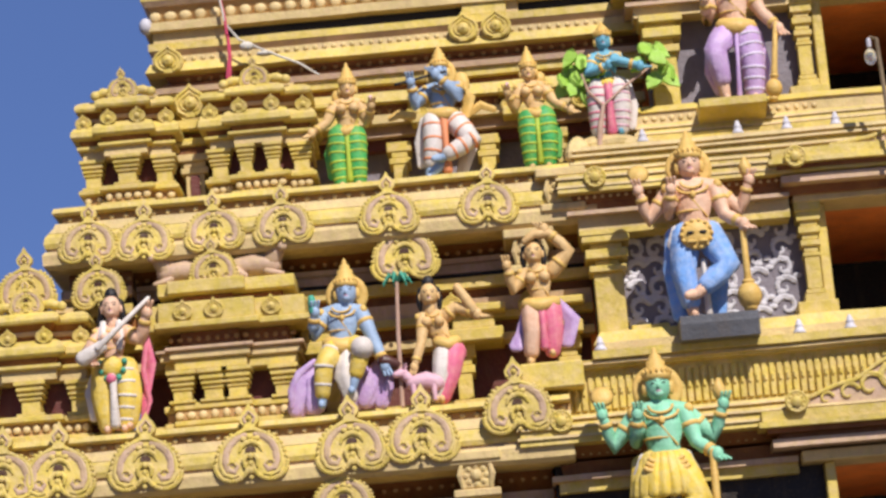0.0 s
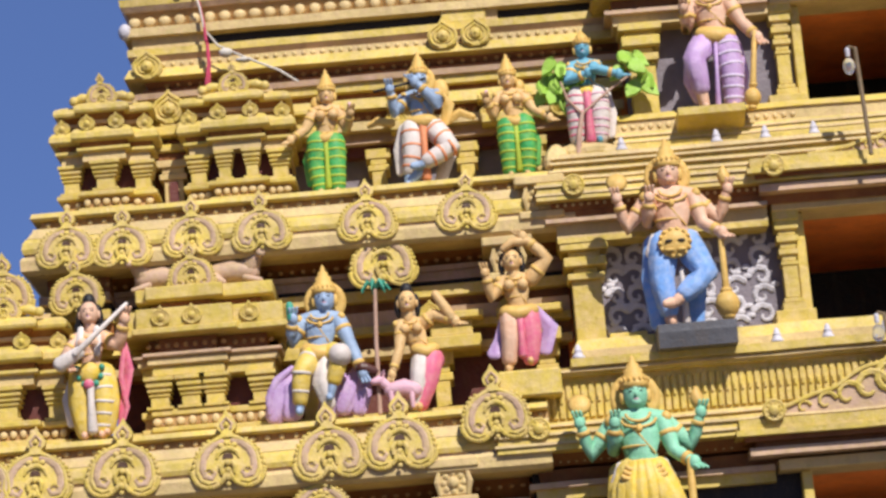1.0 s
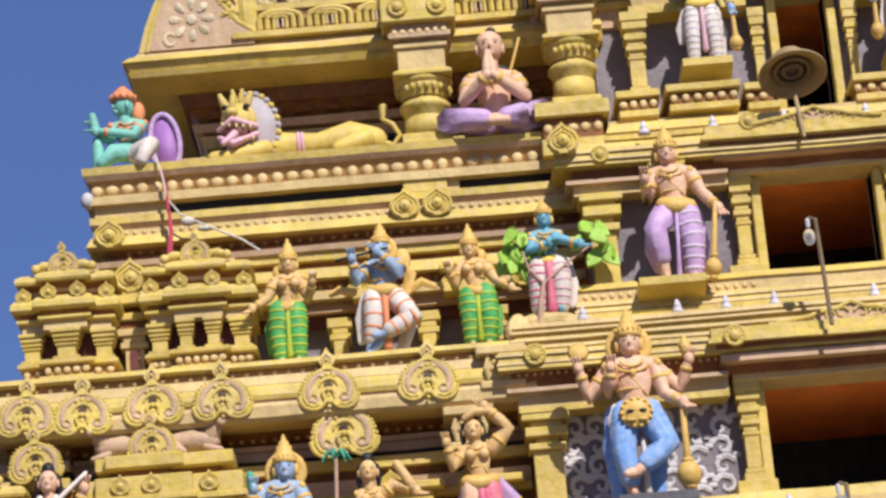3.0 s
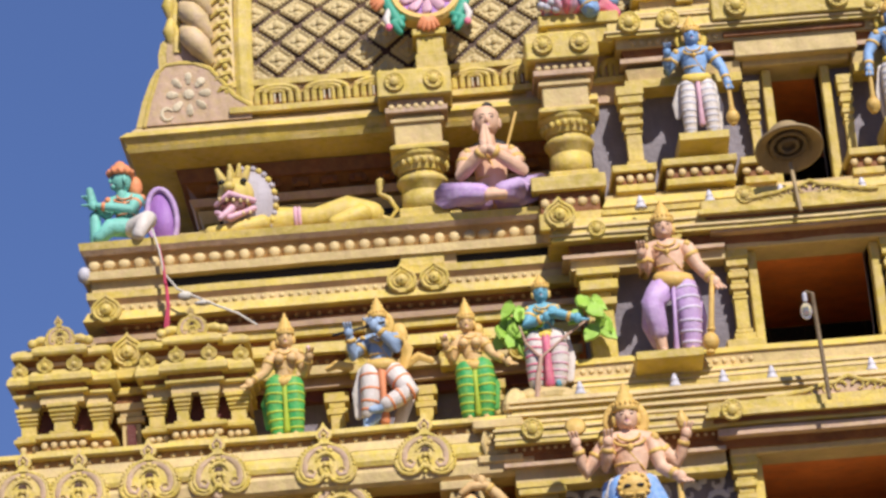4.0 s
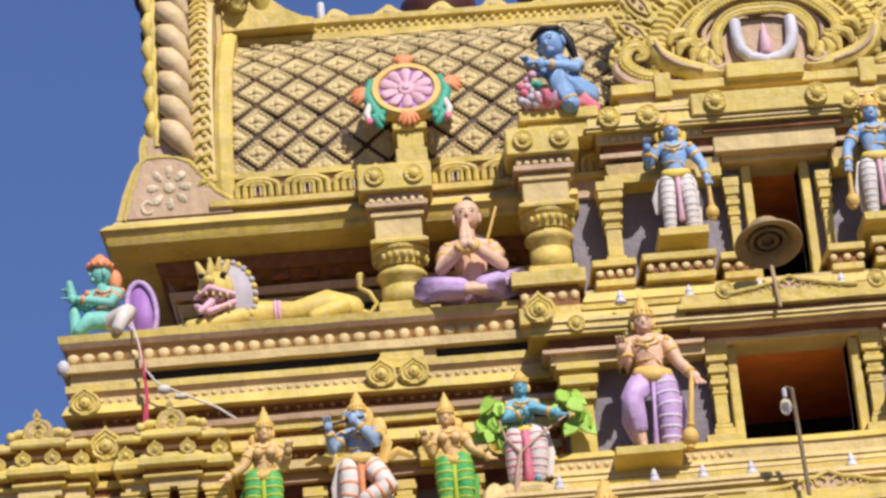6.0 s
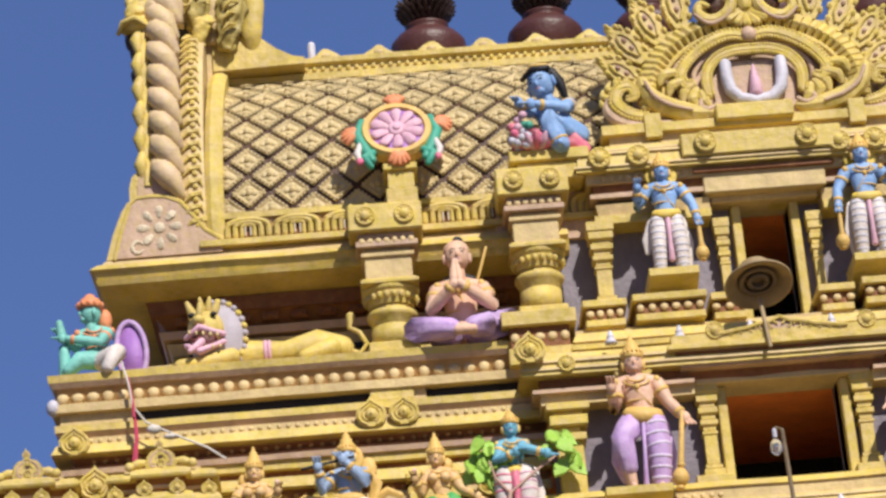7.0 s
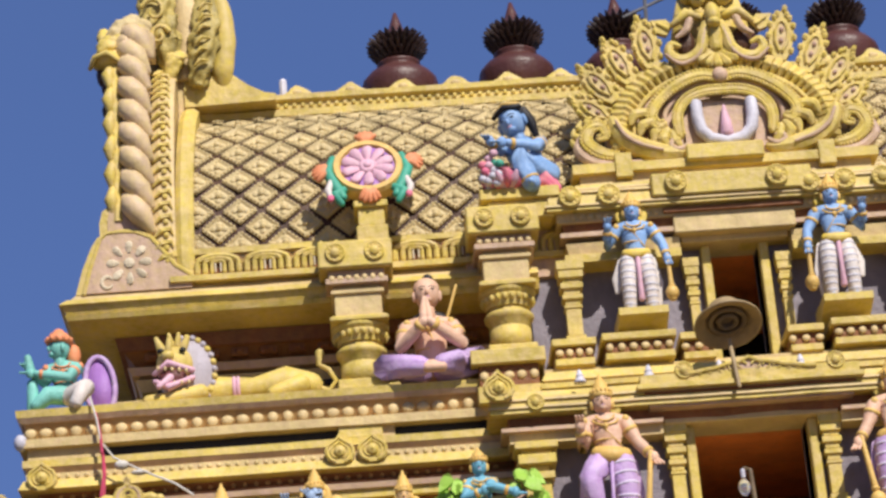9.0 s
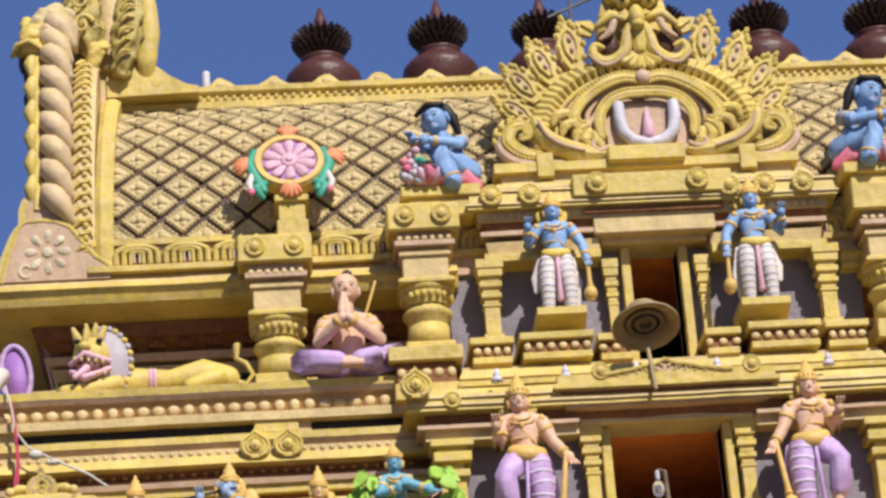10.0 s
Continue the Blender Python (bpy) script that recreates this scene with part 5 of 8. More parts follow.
# ---- scrollwork on the grey panels of storey B ----
bm = bmesh.new()
random.seed(3)
for x0, x1, sg in ((1.03, 1.50, 1), (1.70, 2.30, -1)):
    zc = 5.60
    k0 = 0
    while zc < 6.28:
        for xm in (x0 + (x1 - x0) * .16, x0 + (x1 - x0) * .50, x0 + (x1 - x0) * .84):
            r, s2 = random.uniform(.070, .095), 1 if (k0 % 2) else -1
            zz = zc + (.07 if xm > (x0 + x1) / 2 else 0)
            sp = [(xm + s2 * r * (1 - k / 13) * math.cos(.5 + k * .55), 19.988, zz + r * (1 - k / 13) * math.sin(.5 + k * .55)) for k in range(12)]
            tube(bm, sp, [.026 - .0014 * k for k in range(12)], n=6, flat=.35)
            for k in (0, 2, 4):
                ball(bm, (sp[k][0] + .03 * s2, 19.988, sp[k][2] + .04), (.040, .010, .022), u=6, v=4)
            k0 += 1
        zc += .15
part("scrollwork", bm, "bell_white", bay_b, "silver-white painted scroll relief")

# ---- small white bells along the bay's ledges ----
bm = bmesh.new()
lathe(bm, [(.050, 0), (.048, .015), (.034, .035), (.030, .055), (.034, .06), (.024, .07), (.020, .09), (.008, .11)], 10)
BELL = finish(bm, "bell_finial", "bell_white", smooth=True)
tagged(BELL, "small white bell-shaped finial on the gold ledge", "finial", "bell finials on the ledges")
spots = [(x, 19.83, 6.99) for x in (1.25, 1.97, 2.34, 2.71, 3.47, 3.85)] + [(x, 19.40, 5.34) for x in (0.76, 1.46, 1.85, 2.21, 2.58, 3.0)] + [(x * .988, 20.08, 8.525) for x in (1.91, 2.46, 2.74, 3.03, 3.68, 3.97, 4.58)]
BELL.location = spots[0]
for s in spots[1:]:
    copy_thing(BELL, Matrix.Translation(s))

# scalloped pediments with scrolls on the porch slabs
for parent, xm, w, h, y, z in ((bay_b, 3.24, .62, .15, 19.60, 6.76), (bay_c, 3.215, .52, .12, 20.02, 8.50), (bay_a, 3.10, 1.05, .50, 19.22, 4.75)):
    out = []
    n = 48
    for i in range(n + 1):
        u = -1 + 2 * i / n
        env = (1 - abs(u)) ** 1.5 * .85 + .15
        out.append((xm + u * w, z + h * env * (.86 + .14 * abs(math.cos(u * 9)))))
    bm = bmesh.new()
    plate(bm, out + [(xm + w, z - .01), (xm - w, z - .01)], y, y + .10)
    part("pediment", bm, "pink_plaster", parent)
    bm = bmesh.new()
    tube(bm, [(x, y - .01, zz) for x, zz in out], .016, n=6)
    for sg in (-1, 1):
        for k in range(6):
            u = .12 + k * .155
            env = (1 - u) ** 1.5 * .85 + .15
            rr = max(.035, h * env * .42)
            cx, cz = xm + sg * u * w, z + h * env * .5
            sp = [(cx + sg * rr * (1 - j / 12) * math.cos(2.8 - j * .55), y - .012, cz + rr * (1 - j / 12) * math.sin(2.8 - j * .55)) for j in range(10)]
            tube(bm, sp, [rr * .22 * (1 - j / 16) for j in range(10)], n=6, flat=.6)
    part("pediment_scroll", bm, "gold_paint", parent)

# ---- lotus wheel medallion before the roof ----
p = thing("wheel_medallion", "pink lotus wheel medallion with gold rim and orange flames", "medallion")
mx, my, mz = 0.36, 20.68, 10.74
M = Matrix.Translation((mx, my, mz)) @ pose(0, 0, 0, 90)
bm = bmesh.new()
lathe(bm, [(.325, -.10), (.335, .02), (.315, .06), (.265, .06), (.25, .03)], 28, m=M)
part("rim", bm, "crown_gold", p, smooth=False)
bm = bmesh.new()
lathe(bm, [(.25, -.05), (.25, .03), (.2, .035)], 28, m=M)
face = part("face", bm, "lotus_purple", p)
bm = bmesh.new()
for i in range(10):
    a = 2 * math.pi * (i + .5) / 10
    ca, sa = math.cos(a), math.sin(a)
    tube(bm, [(mx + .08 * ca, my - .04, mz + .08 * sa), (mx + .15 * ca, my - .052, mz + .15 * sa), (mx + .205 * ca, my - .05, mz + .205 * sa)], [.028, .048, .056], n=8, flat=.34)
part("petals", bm, "rose_paint", face, "pale pink lotus petals", smooth=True)
bm = bmesh.new()
ball(bm, (mx, my - .05, mz), (.085, .022, .085))
ball(bm, (mx, my - .07, mz), (.04, .02, .04))
part("hub", bm, "rose_paint", face, smooth=True)
for dx, dz in ((0, .40), (-.44, -.02), (.44, .06), (0, -.33)):
    bm = bmesh.new()
    for k in range(5):
        a = math.atan2(dz, dx) + (k - 2) * .45
        tube(bm, [(mx + dx * .8, my, mz + dz * .8), (mx + dx * .86 + .05 * math.cos(a), my - .03, mz + dz * .86 + .05 * math.sin(a)), (mx + dx * .9 + .11 * math.cos(a), my, mz + dz * .9 + .11 * math.sin(a))], [.045, .045, .022], n=7)
    part("flame", bm, "orange_paint", p, smooth=True)
for sg in (-1, 1):
    bm = bmesh.new()
    tube(bm, [(mx + sg * .32, my, mz + .16), (mx + sg * .37, my - .02, mz - .04), (mx + sg * .30, my, mz - .22), (mx + sg * .24, my - .02, mz - .36)], [.035, .05, .06, .035], n=8)
    tube(bm, [(mx + sg * .22, my, mz - .24), (mx + sg * .32, my - .03, mz - .33), (mx + sg * .26, my, mz - .42)], [.04, .05, .03], n=8)
    part("ribbon", bm, "emerald_paint", p, smooth=True)
    bm = bmesh.new()
    tube(bm, [(mx + sg * .34, my - .03, mz - .14), (mx + sg * .38, my - .04, mz - .28), (mx + sg * .36, my - .03, mz - .36)], [.025, .035, .03], n=8)
    part("ribbon_end", bm, "white_cloth", p, smooth=True)
    bm = bmesh.new()
    ball(bm, (mx + sg * .36, my - .04, mz - .38), (.035, .03, .04))
    part("tassel", bm, "pink_cloth", p, smooth=True)
c = Matrix.Translation((mx, my, mz))
p.matrix_basis = c @ Matrix.Rotation(radians(-20), 4, "X") @ Matrix.Scale(.90, 4) @ c.inverted()
p = thing("medallion_pedestal", "stepped gold pedestal under the lotus wheel medallion", "pedestal")
bm = bmesh.new()
box(bm, mx - .14, mx + .14, my - .1, my + .3, 10.36, 10.42, .008)
box(bm, mx - .11, mx + .11, my - .07, my + .3, 10.20, 10.36, .008)
box(bm, mx - .13, mx + .13, my - .09, my + .3, 10.02, 10.20, .008)
part("pedestal", bm, "gold_paint", p)

# ---- the great horseshoe arch over the top doorway ----
arch = thing("horseshoe_arch", "great gold horseshoe arch with flame leaves and monster mask", "arch")
ax, az, ay = 3.40, 10.80, 20.86
bm = bmesh.new()
o = []
for i in range(41):
    a = math.pi * (-0.10 + 1.20 * i / 40)
    o.append((ax + 1.00 * math.cos(a), az + .17 + .68 * math.sin(a)))
o += [(ax - .85, az - .10), (ax + .85, az - .10)]
plate(bm, o, ay - .03, ay + .5)
part("back_plate", bm, "pink_plaster", arch)


def ell(f, rx, rz, dz=.17):
    a = math.pi * f
    return ax + rx * math.cos(a), az + dz + rz * math.sin(a)


def roll(name, rx, rz, r, mat, y, a0, a1, dz=.17, n=28, bumps=0.0):
    pts = []
    for i in range(n + 1):
        x, z = ell(a0 + (a1 - a0) * i / n, rx, rz, dz)
        pts.append((x, y, z))
    bm = bmesh.new()
    tube(bm, pts, [r * (.55 + .45 * math.sin(math.pi * min(1, max(0, i / n)))) for i in range(n + 1)], n=8)
    if bumps:
        for q in pts[1:-1]:
            ball(bm, (q[0], q[1] - r * .6, q[2]), (bumps, bumps * .8, bumps), u=5, v=4)
    return part(name, bm, mat, arch)


def curve(name, pts, radii, mat, y, flat=.8, steps=6, knobs=0.0, sides=8, label=""):
    """A smooth roll through points given about the arch's foot, with knobs along it if wanted."""
    P, R = [], []
    for k in range(len(pts) - 1):
        p0, p1, p2, p3 = (Vector(pts[min(max(j, 0), len(pts) - 1)]) for j in (k - 1, k, k + 1, k + 2))
        for i in range(steps):
            u = i / steps
            P.append(.5 * (2 * p1 + (p2 - p0) * u + (2 * p0 - 5 * p1 + 4 * p2 - p3) * u * u + (3 * p1 - p0 - 3 * p2 + p3) * u ** 3))
            R.append(radii[k] + (radii[k + 1] - radii[k]) * u)
    P.append(Vector(pts[-1]))
    R.append(radii[-1])
    bm = bmesh.new()
    tube(bm, [(ax + p.x, y, az + p.y) for p in P], R, n=sides, flat=flat)
    if knobs:
        for i in range(1, len(P) - 1):
            d = (P[i + 1] - P[i - 1]).normalized()
            e = Vector((-d.y, d.x)) * R[i] * .75
            for q in (P[i] + e, P[i] - e):
                ball(bm, (ax + q.x, y - R[i] * .45, az + q.y), knobs, u=6, v=4)
    return part(name, bm, mat, arch, label)


# ring of radial petals round grooves and rolls
for i in range(40):
    f = -.06 + 1.12 * i / 39
    x0, z0 = ell(f, .80, .54)
    x1, z1 = ell(f, .96, .69)
    bm = bmesh.new()
    tube(bm, [(x0, ay - .05, z0), ((x0 + x1) / 2, ay - .09, (z0 + z1) / 2), (x1, ay - .05, z1)], [.022, .040, .042], n=7, flat=.8)
    part("ring_petal", bm, "gold_paint", arch)
roll("groove_roll", .775, .525, .028, "gold_paint", ay - .07, -.06, 1.06)
roll("groove_roll", .725, .485, .024, "pink_plaster", ay - .06, -.08, 1.08)
roll("groove_roll", .680, .450, .020, "brown_paint", ay - .045, -.08, 1.08)
roll("groove_roll", .640, .420, .024, "pink_plaster", ay - .06, -.08, 1.08)
for sg in (-1, 1):
    # upper roll that sweeps from the boss out to a curl, and the scalloped hood of the niche
    curve("upper_roll", [(0, .60), (sg * .16, .635), (sg * .35, .575), (sg * .52, .45), (sg * .62, .30), (sg * .58, .20), (sg * .51, .22)], [.045, .055, .06, .055, .05, .04, .025], "gold_paint", ay - .10, .8, 6, .020)
    curve("niche_hood", [(0, .485), (sg * .16, .475), (sg * .29, .425), (sg * .38, .325), (sg * .405, .21), (sg * .39, .08)], [.045, .045, .045, .045, .045, .035], "gold_paint", ay - .11, .7, 7, .019)
    curve("side_groove", [(sg * .30, .53), (sg * .43, .42), (sg * .50, .30), (sg * .485, .18)], [.014, .024, .022, .012], "pink_plaster", ay - .07, .6)
    # acanthus leaves between the niche and the trunk-like foot
    for j, pts in enumerate(([(.52, .20), (.60, .14), (.62, .05)], [(.50, .15), (.54, .07), (.50, .0)], [(.46, .12), (.44, .04), (.40, -.02)], [(.60, .24), (.70, .20), (.73, .12)], [(.66, .32), (.76, .30), (.80, .22)])):
        curve("acanthus_leaf", [(sg * a, b) for a, b in pts], [.035, .05, .02], "gold_paint", ay - .10 - .004 * j, .7, 5)
    curve("volute", [(sg * .34, .0), (sg * .41, -.04), (sg * .48, -.01), (sg * .46, .05), (sg * .41, .04)], [.020, .026, .026, .022, .014], "pink_plaster", ay - .12, .8)
    curve("foot_scroll", [(sg * .95, .28), (sg * .90, .14), (sg * .78, .03), (sg * .60, -.04), (sg * .42, -.06), (sg * .34, -.05)], [.045, .075, .09, .085, .06, .035], "gold_paint", ay - .09, .8)
    curve("foot_ridge", [(sg * .93, .24), (sg * .86, .10), (sg * .74, .01), (sg * .56, -.05)], [.012, .020, .020, .012], "pink_plaster", ay - .16, .8)
    # flaring tail beyond the ring: a pink lip round a feathered curl
    curve("tail_lip", [(sg * .74, -.12), (sg * .94, -.13), (sg * 1.14, -.09), (sg * 1.26, .02), (sg * 1.24, .14)], [.03, .045, .05, .045, .02], "pink_plaster", ay - .07, .8)
    curve("tail_curl", [(sg * .92, -.06), (sg * 1.08, -.02), (sg * 1.19, .09), (sg * 1.15, .21), (sg * 1.05, .23), (sg * 1.02, .14), (sg * 1.09, .12)], [.04, .055, .06, .055, .045, .035, .02], "gold_paint", ay - .08, .8, 6, .018)
    for k in range(6):
        a = radians(-10 + 26 * k)
        curve("tail_feather", [(sg * (1.09 + .13 * math.cos(a)), .12 + .13 * math.sin(a)), (sg * (1.09 + .20 * math.cos(a)), .12 + .19 * math.sin(a)), (sg * (1.09 + .22 * math.cos(a + .25)), .12 + .22 * math.sin(a + .25))], [.03, .032, .012], "gold_paint", ay - .05, .7, 4)
    # peacock leaves round the outside
    for cx, cz, lean, k in ((1.09, .40, 52, 1.0), (1.02, .64, 38, 1.05), (.83, .83, 24, 1.1), (.58, .98, 9, 1.15)):
        m = Matrix.Translation((ax + sg * cx, ay, az + cz)) @ Matrix.Rotation(radians(sg * lean), 4, "Y") @ Matrix.Diagonal((k * .92, k, k * 1.12, 1))
        bm = bmesh.new()
        side = [(.045, -.17), (.085, -.10), (.105, .0), (.095, .085), (.062, .14), (.04, .165)]
        plate(bm, side + [(sg * .03, .225)] + [(-a, b) for a, b in reversed(side)], -.045, .05, 0, m)
        for a, b in side[1:]:
            for q in (-1, 1):
                ball(bm, (q * a, -.04, b), (.026, .028, .030), 0, m, u=6, v=4)
        ball(bm, (sg * .02, -.04, .205), (.026, .03, .034), 0, m, u=6, v=5)
        eye = [(.015, -.11), (.05, -.04), (.052, .04), (.03, .095)]
        tube(bm, [(a, -.055, b) for a, b in eye] + [(0, -.055, .115)] + [(-a, -.055, b) for a, b in reversed(eye)], .014, 0, m, n=5)
        plate(bm, eye + [(-a, b) for a, b in reversed(eye)], -.052, -.03, 1, m)
        for dz in (-.035, .045):
            ball(bm, (0, -.055, dz), (.020, .022, .022), 2, m, u=7, v=5)
        part("flame_leaf", bm, ["gold_paint", "cream_paint", "stem_brown"], arch)
# niche with the white and pink forehead mark
bm = bmesh.new()
plate(bm, [(ax - .34, az - .10), (ax + .34, az - .10), (ax + .35, az + .26), (ax + .27, az + .40), (ax - .27, az + .40), (ax - .35, az + .26)], ay - .07, ay - .03)
part("niche_back", bm, "pink_plaster", arch)
bm = bmesh.new()
tube(bm, [(ax - .235, ay - .11, az + .37), (ax - .235, ay - .12, az + .24), (ax - .215, ay - .12, az + .12), (ax - .14, ay - .12, az + .035), (ax, ay - .12, az + .005), (ax + .14, ay - .12, az + .035), (ax + .215, ay - .12, az + .12), (ax + .235, ay - .12, az + .24), (ax + .235, ay - .11, az + .37)], [.052, .055, .055, .055, .048, .055, .055, .055, .052], n=10)
part("white_mark", bm, "bell_white", arch, "white painted curved mark", smooth=True)
bm = bmesh.new()
tube(bm, [(ax, ay - .13, az + .08), (ax, ay - .13, az + .18), (ax, ay - .11, az + .34)], [.055, .046, .012], n=9)
part("pink_mark", bm, "rose_paint", arch, "pink drop-shaped mark", smooth=True)
# the mask on top: moustache curls over hollows whose shade is dark balls, a brow, bulging eyes and ear leaves
bm = bmesh.new()
plate(bm, [(ax - .22, az + .80), (ax + .22, az + .80), (ax + .34, az + 1.05), (ax + .26, az + 1.45), (ax - .26, az + 1.45), (ax - .34, az + 1.05)], ay + .02, ay + .4)
for sg in (-1, 1):
    ball(bm, (ax + sg * .11, ay - .15, az + 1.33), (.065, .06, .06))
    tube(bm, [(ax + sg * .03, ay - .14, az + 1.38), (ax + sg * .13, ay - .16, az + 1.43), (ax + sg * .24, ay - .10, az + 1.38)], [.04, .05, .025], n=8)
    tube(bm, [(ax + sg * .10, ay - .08, az + 1.20), (ax + sg * .22, ay - .12, az + 1.22), (ax + sg * .34, ay - .08, az + 1.14)], [.04, .055, .03], n=8)
part("mask", bm, "gold_paint", arch, smooth=True)
bm = bmesh.new()
ball(bm, (ax, ay - .12, az + 1.18), (.075, .10, .13))
ball(bm, (ax, ay - .17, az + 1.10), (.06, .06, .045))
part("nose", bm, "gold_paint", arch, smooth=True)
for sg in (-1, 1):
    curve("jaw_curl", [(sg * .06, 1.12), (sg * .10, 1.0), (sg * .13, .88), (sg * .22, .80), (sg * .33, .79), (sg * .405, .86), (sg * .38, .94), (sg * .31, .92)], [.04, .05, .055, .055, .05, .045, .035, .02], "gold_paint", ay - .11, .9)
    curve("jaw_lip", [(sg * .08, 1.06), (sg * .11, .94), (sg * .15, .83), (sg * .24, .76), (sg * .34, .75), (sg * .44, .84)], [.012, .018, .020, .020, .018, .012], "pink_plaster", ay - .14, .9)
    curve("fang", [(sg * .20, 1.16), (sg * .24, 1.06), (sg * .33, 1.0)], [.035, .035, .015], "pink_plaster", ay - .12, .9)
curve("muzzle", [(0, 1.14), (0, 1.02), (0, .90)], [.07, .075, .06], "gold_paint", ay - .10, .7)
for sg in (-1, 1):
    bm = bmesh.new()
    m = Matrix.Translation((ax + sg * .40, ay - .02, az + 1.13)) @ Matrix.Rotation(sg * 1.0, 4, "Y") @ Matrix.Scale(.62, 4)
    plate(bm, [(-.09, -.06), (.09, -.06), (.12, .06), (.06, .15), (0, .24), (-.06, .15), (-.12, .06)], -.05, .05, 0, m)
    tube(bm, [(0, -.06, -.04), (0, -.07, .14)], [.03, .012], 0, m, n=6)
    part("ear_leaf", bm, "gold_paint", arch)
for k in range(7):
    a = math.pi * (1.12 + .76 * k / 6)
    bm = bmesh.new()
    tube(bm, [(ax + .05 * math.cos(a), ay - .09, az + .89 + .05 * math.sin(a)), (ax + .21 * math.cos(a), ay - .12, az + .89 + .17 * math.sin(a))], [.020, .042], n=6)
    part("chin_leaf", bm, "gold_paint", arch)
bm = bmesh.new()
for k in range(5):
    x = (k - 2) * .11
    tube(bm, [(ax + x * .8, ay, az + 1.42), (ax + x * 1.2, ay - .02, az + 1.62 + .08 * (2 - abs(k - 2)))], [.06, .03], n=8)
part("tuft", bm, "gold_paint", arch, smooth=True)
for sg in (-1, 1):
    # dark brown ball coloured as the shade beside the muzzle
    bm = bmesh.new()
    ball(bm, (ax + sg * .24, ay - .02, az + .98), (.085, .06, .13), u=12, v=8)
    part("mask_shade", bm, "lattice_brown", arch)
    bm = bmesh.new()
    ball(bm, (ax + sg * .115, ay - .205, az + 1.33), (.028, .014, .028), u=8, v=6)
    part("mask_pupil", bm, "lattice_brown", arch)
bm = bmesh.new()
ball(bm, (ax, ay - .13, az + -.10 + .72), (.07, .05, .07))
part("boss", bm, "pink_plaster", arch, smooth=True)

# ---- copper pot finials along the ridge ----
K = thing("pot_finial", "dark copper pot finial with spiked lotus on the ridge", "finial", "pot finials on the ridge")
bm = bmesh.new()
lathe(bm, [(.30, -.30), (.35, 0.0), (.34, .05), (.28, .12), (.20, .17), (.18, .19), (.20, .21), (.20, .23), (.15, .24), (.15, .30)], 24)
pot = part("pot", bm, "copper_dark", K, smooth=True)
bm = bmesh.new()
for z, r, n in ((.29, .235, 22), (.34, .272, 24), (.40, .278, 24), (.45, .255, 22), (.50, .20, 18)):
    lathe(bm, [(r * .55, z - .04), (r * .8, z), (r * .5, z + .04)], 16)
    for i in range(n):
        a = 2 * math.pi * i / n
        tube(bm, [(r * .7 * math.cos(a), r * .7 * math.sin(a), z - .01), (r * math.cos(a), r * math.sin(a), z + .03)], [.028, .010], n=5)
part("spiked_lotus", bm, "black_copper", pot)
bm = bmesh.new()
lathe(bm, [(.15, .50), (.10, .55), (.07, .59), (.05, .65), (.015, .76)], 14)
part("spire", bm, "copper_dark", K, smooth=True)
K.location = (0.74, 22.3, 12.24)
for x, z in ((1.81, 12.27), (2.76, 12.27), (3.84, 12.27), (4.79, 12.27), (5.86, 12.26)):
    copy_thing(K, Matrix.Translation((x, 22.3, z)))

# ---- poles, lamps, loudspeaker, antenna, rope ----
def bulb_pole(x, y, z0, h, lean):
    p = thing("bulb_pole", "rusty iron pole with a bare glass bulb on the ledge", "lamp", "bulb poles on the ledges")
    bm = bmesh.new()
    tube(bm, [(x, y, z0 - .05), (x + lean, y - .02, z0 + h)], .017, n=8)
    tube(bm, [(x + lean, y - .02, z0 + h), (x + lean - .05, y - .05, z0 + h + .01)], .012, n=6)
    part("pole", bm, "pole_iron", p)
    bm = bmesh.new()
    lathe(bm, [(.017, 0), (.019, .05), (.012, .07)], 10, m=Matrix.Translation((x + lean - .065, y - .06, z0 + h - .07)))
    so = part("socket", bm, "bell_white", p)
    bm = bmesh.new()
    ball(bm, (x + lean - .065, y - .06, z0 + h - .145), (.046, .046, .066), u=14, v=10)
    part("bulb", bm, "bulb_glass", so, "clear glass bulb", smooth=True)


bulb_pole(3.06, 19.45, 6.76, 0.76, -0.03)
bulb_pole(3.02, 19.20, 4.74, 0.70, -0.05)
p = thing("loudspeaker", "round rusty tin horn loudspeaker on a pole", "loudspeaker")
bm = bmesh.new()
M = Matrix.Translation((3.09, 20.0, 8.90)) @ pose(0, 0, 0, 156, 0, 4)
lathe(bm, [(.01, -.20), (.13, -.18), (.15, -.11), (.22, -.05), (.272, -.004), (.272, .014), (.260, .018), (.20, -.015), (.155, -.05), (.12, -.10), (.11, -.15), (.01, -.16)], 32, m=M)
part("horn", bm, "rust_tin", p, smooth=False)
bm = bmesh.new()
lathe(bm, [(.15, -.085), (.155, -.022), (.14, -.012), (.12, -.02), (.11, -.08)], 24, m=M)
lathe(bm, [(.085, -.11), (.088, -.02), (.07, -.008), (.055, -.02), (.05, -.05), (.005, -.05)], 20, m=M)
part("driver", bm, "pole_iron", p)
bm = bmesh.new()
tube(bm, [(3.11, 19.95, 8.36), (3.09, 20.04, 8.78)], .017, n=8)
part("pole", bm, "rust_tin", p)
p = thing("aerial", "thin steel aerial with a cross bar behind the arch", "aerial")
bm = bmesh.new()
tube(bm, [(2.98, 22.0, 12.0), (3.02, 22.0, 13.0)], .018, n=6)
tube(bm, [(2.80, 22.0, 12.66), (3.22, 22.0, 12.84)], .016, n=6)
part("mast", bm, "stone_grey", p)
p = thing("ridge_stub", "short white stub pipe standing on the ridge", "pipe")
bm = bmesh.new()
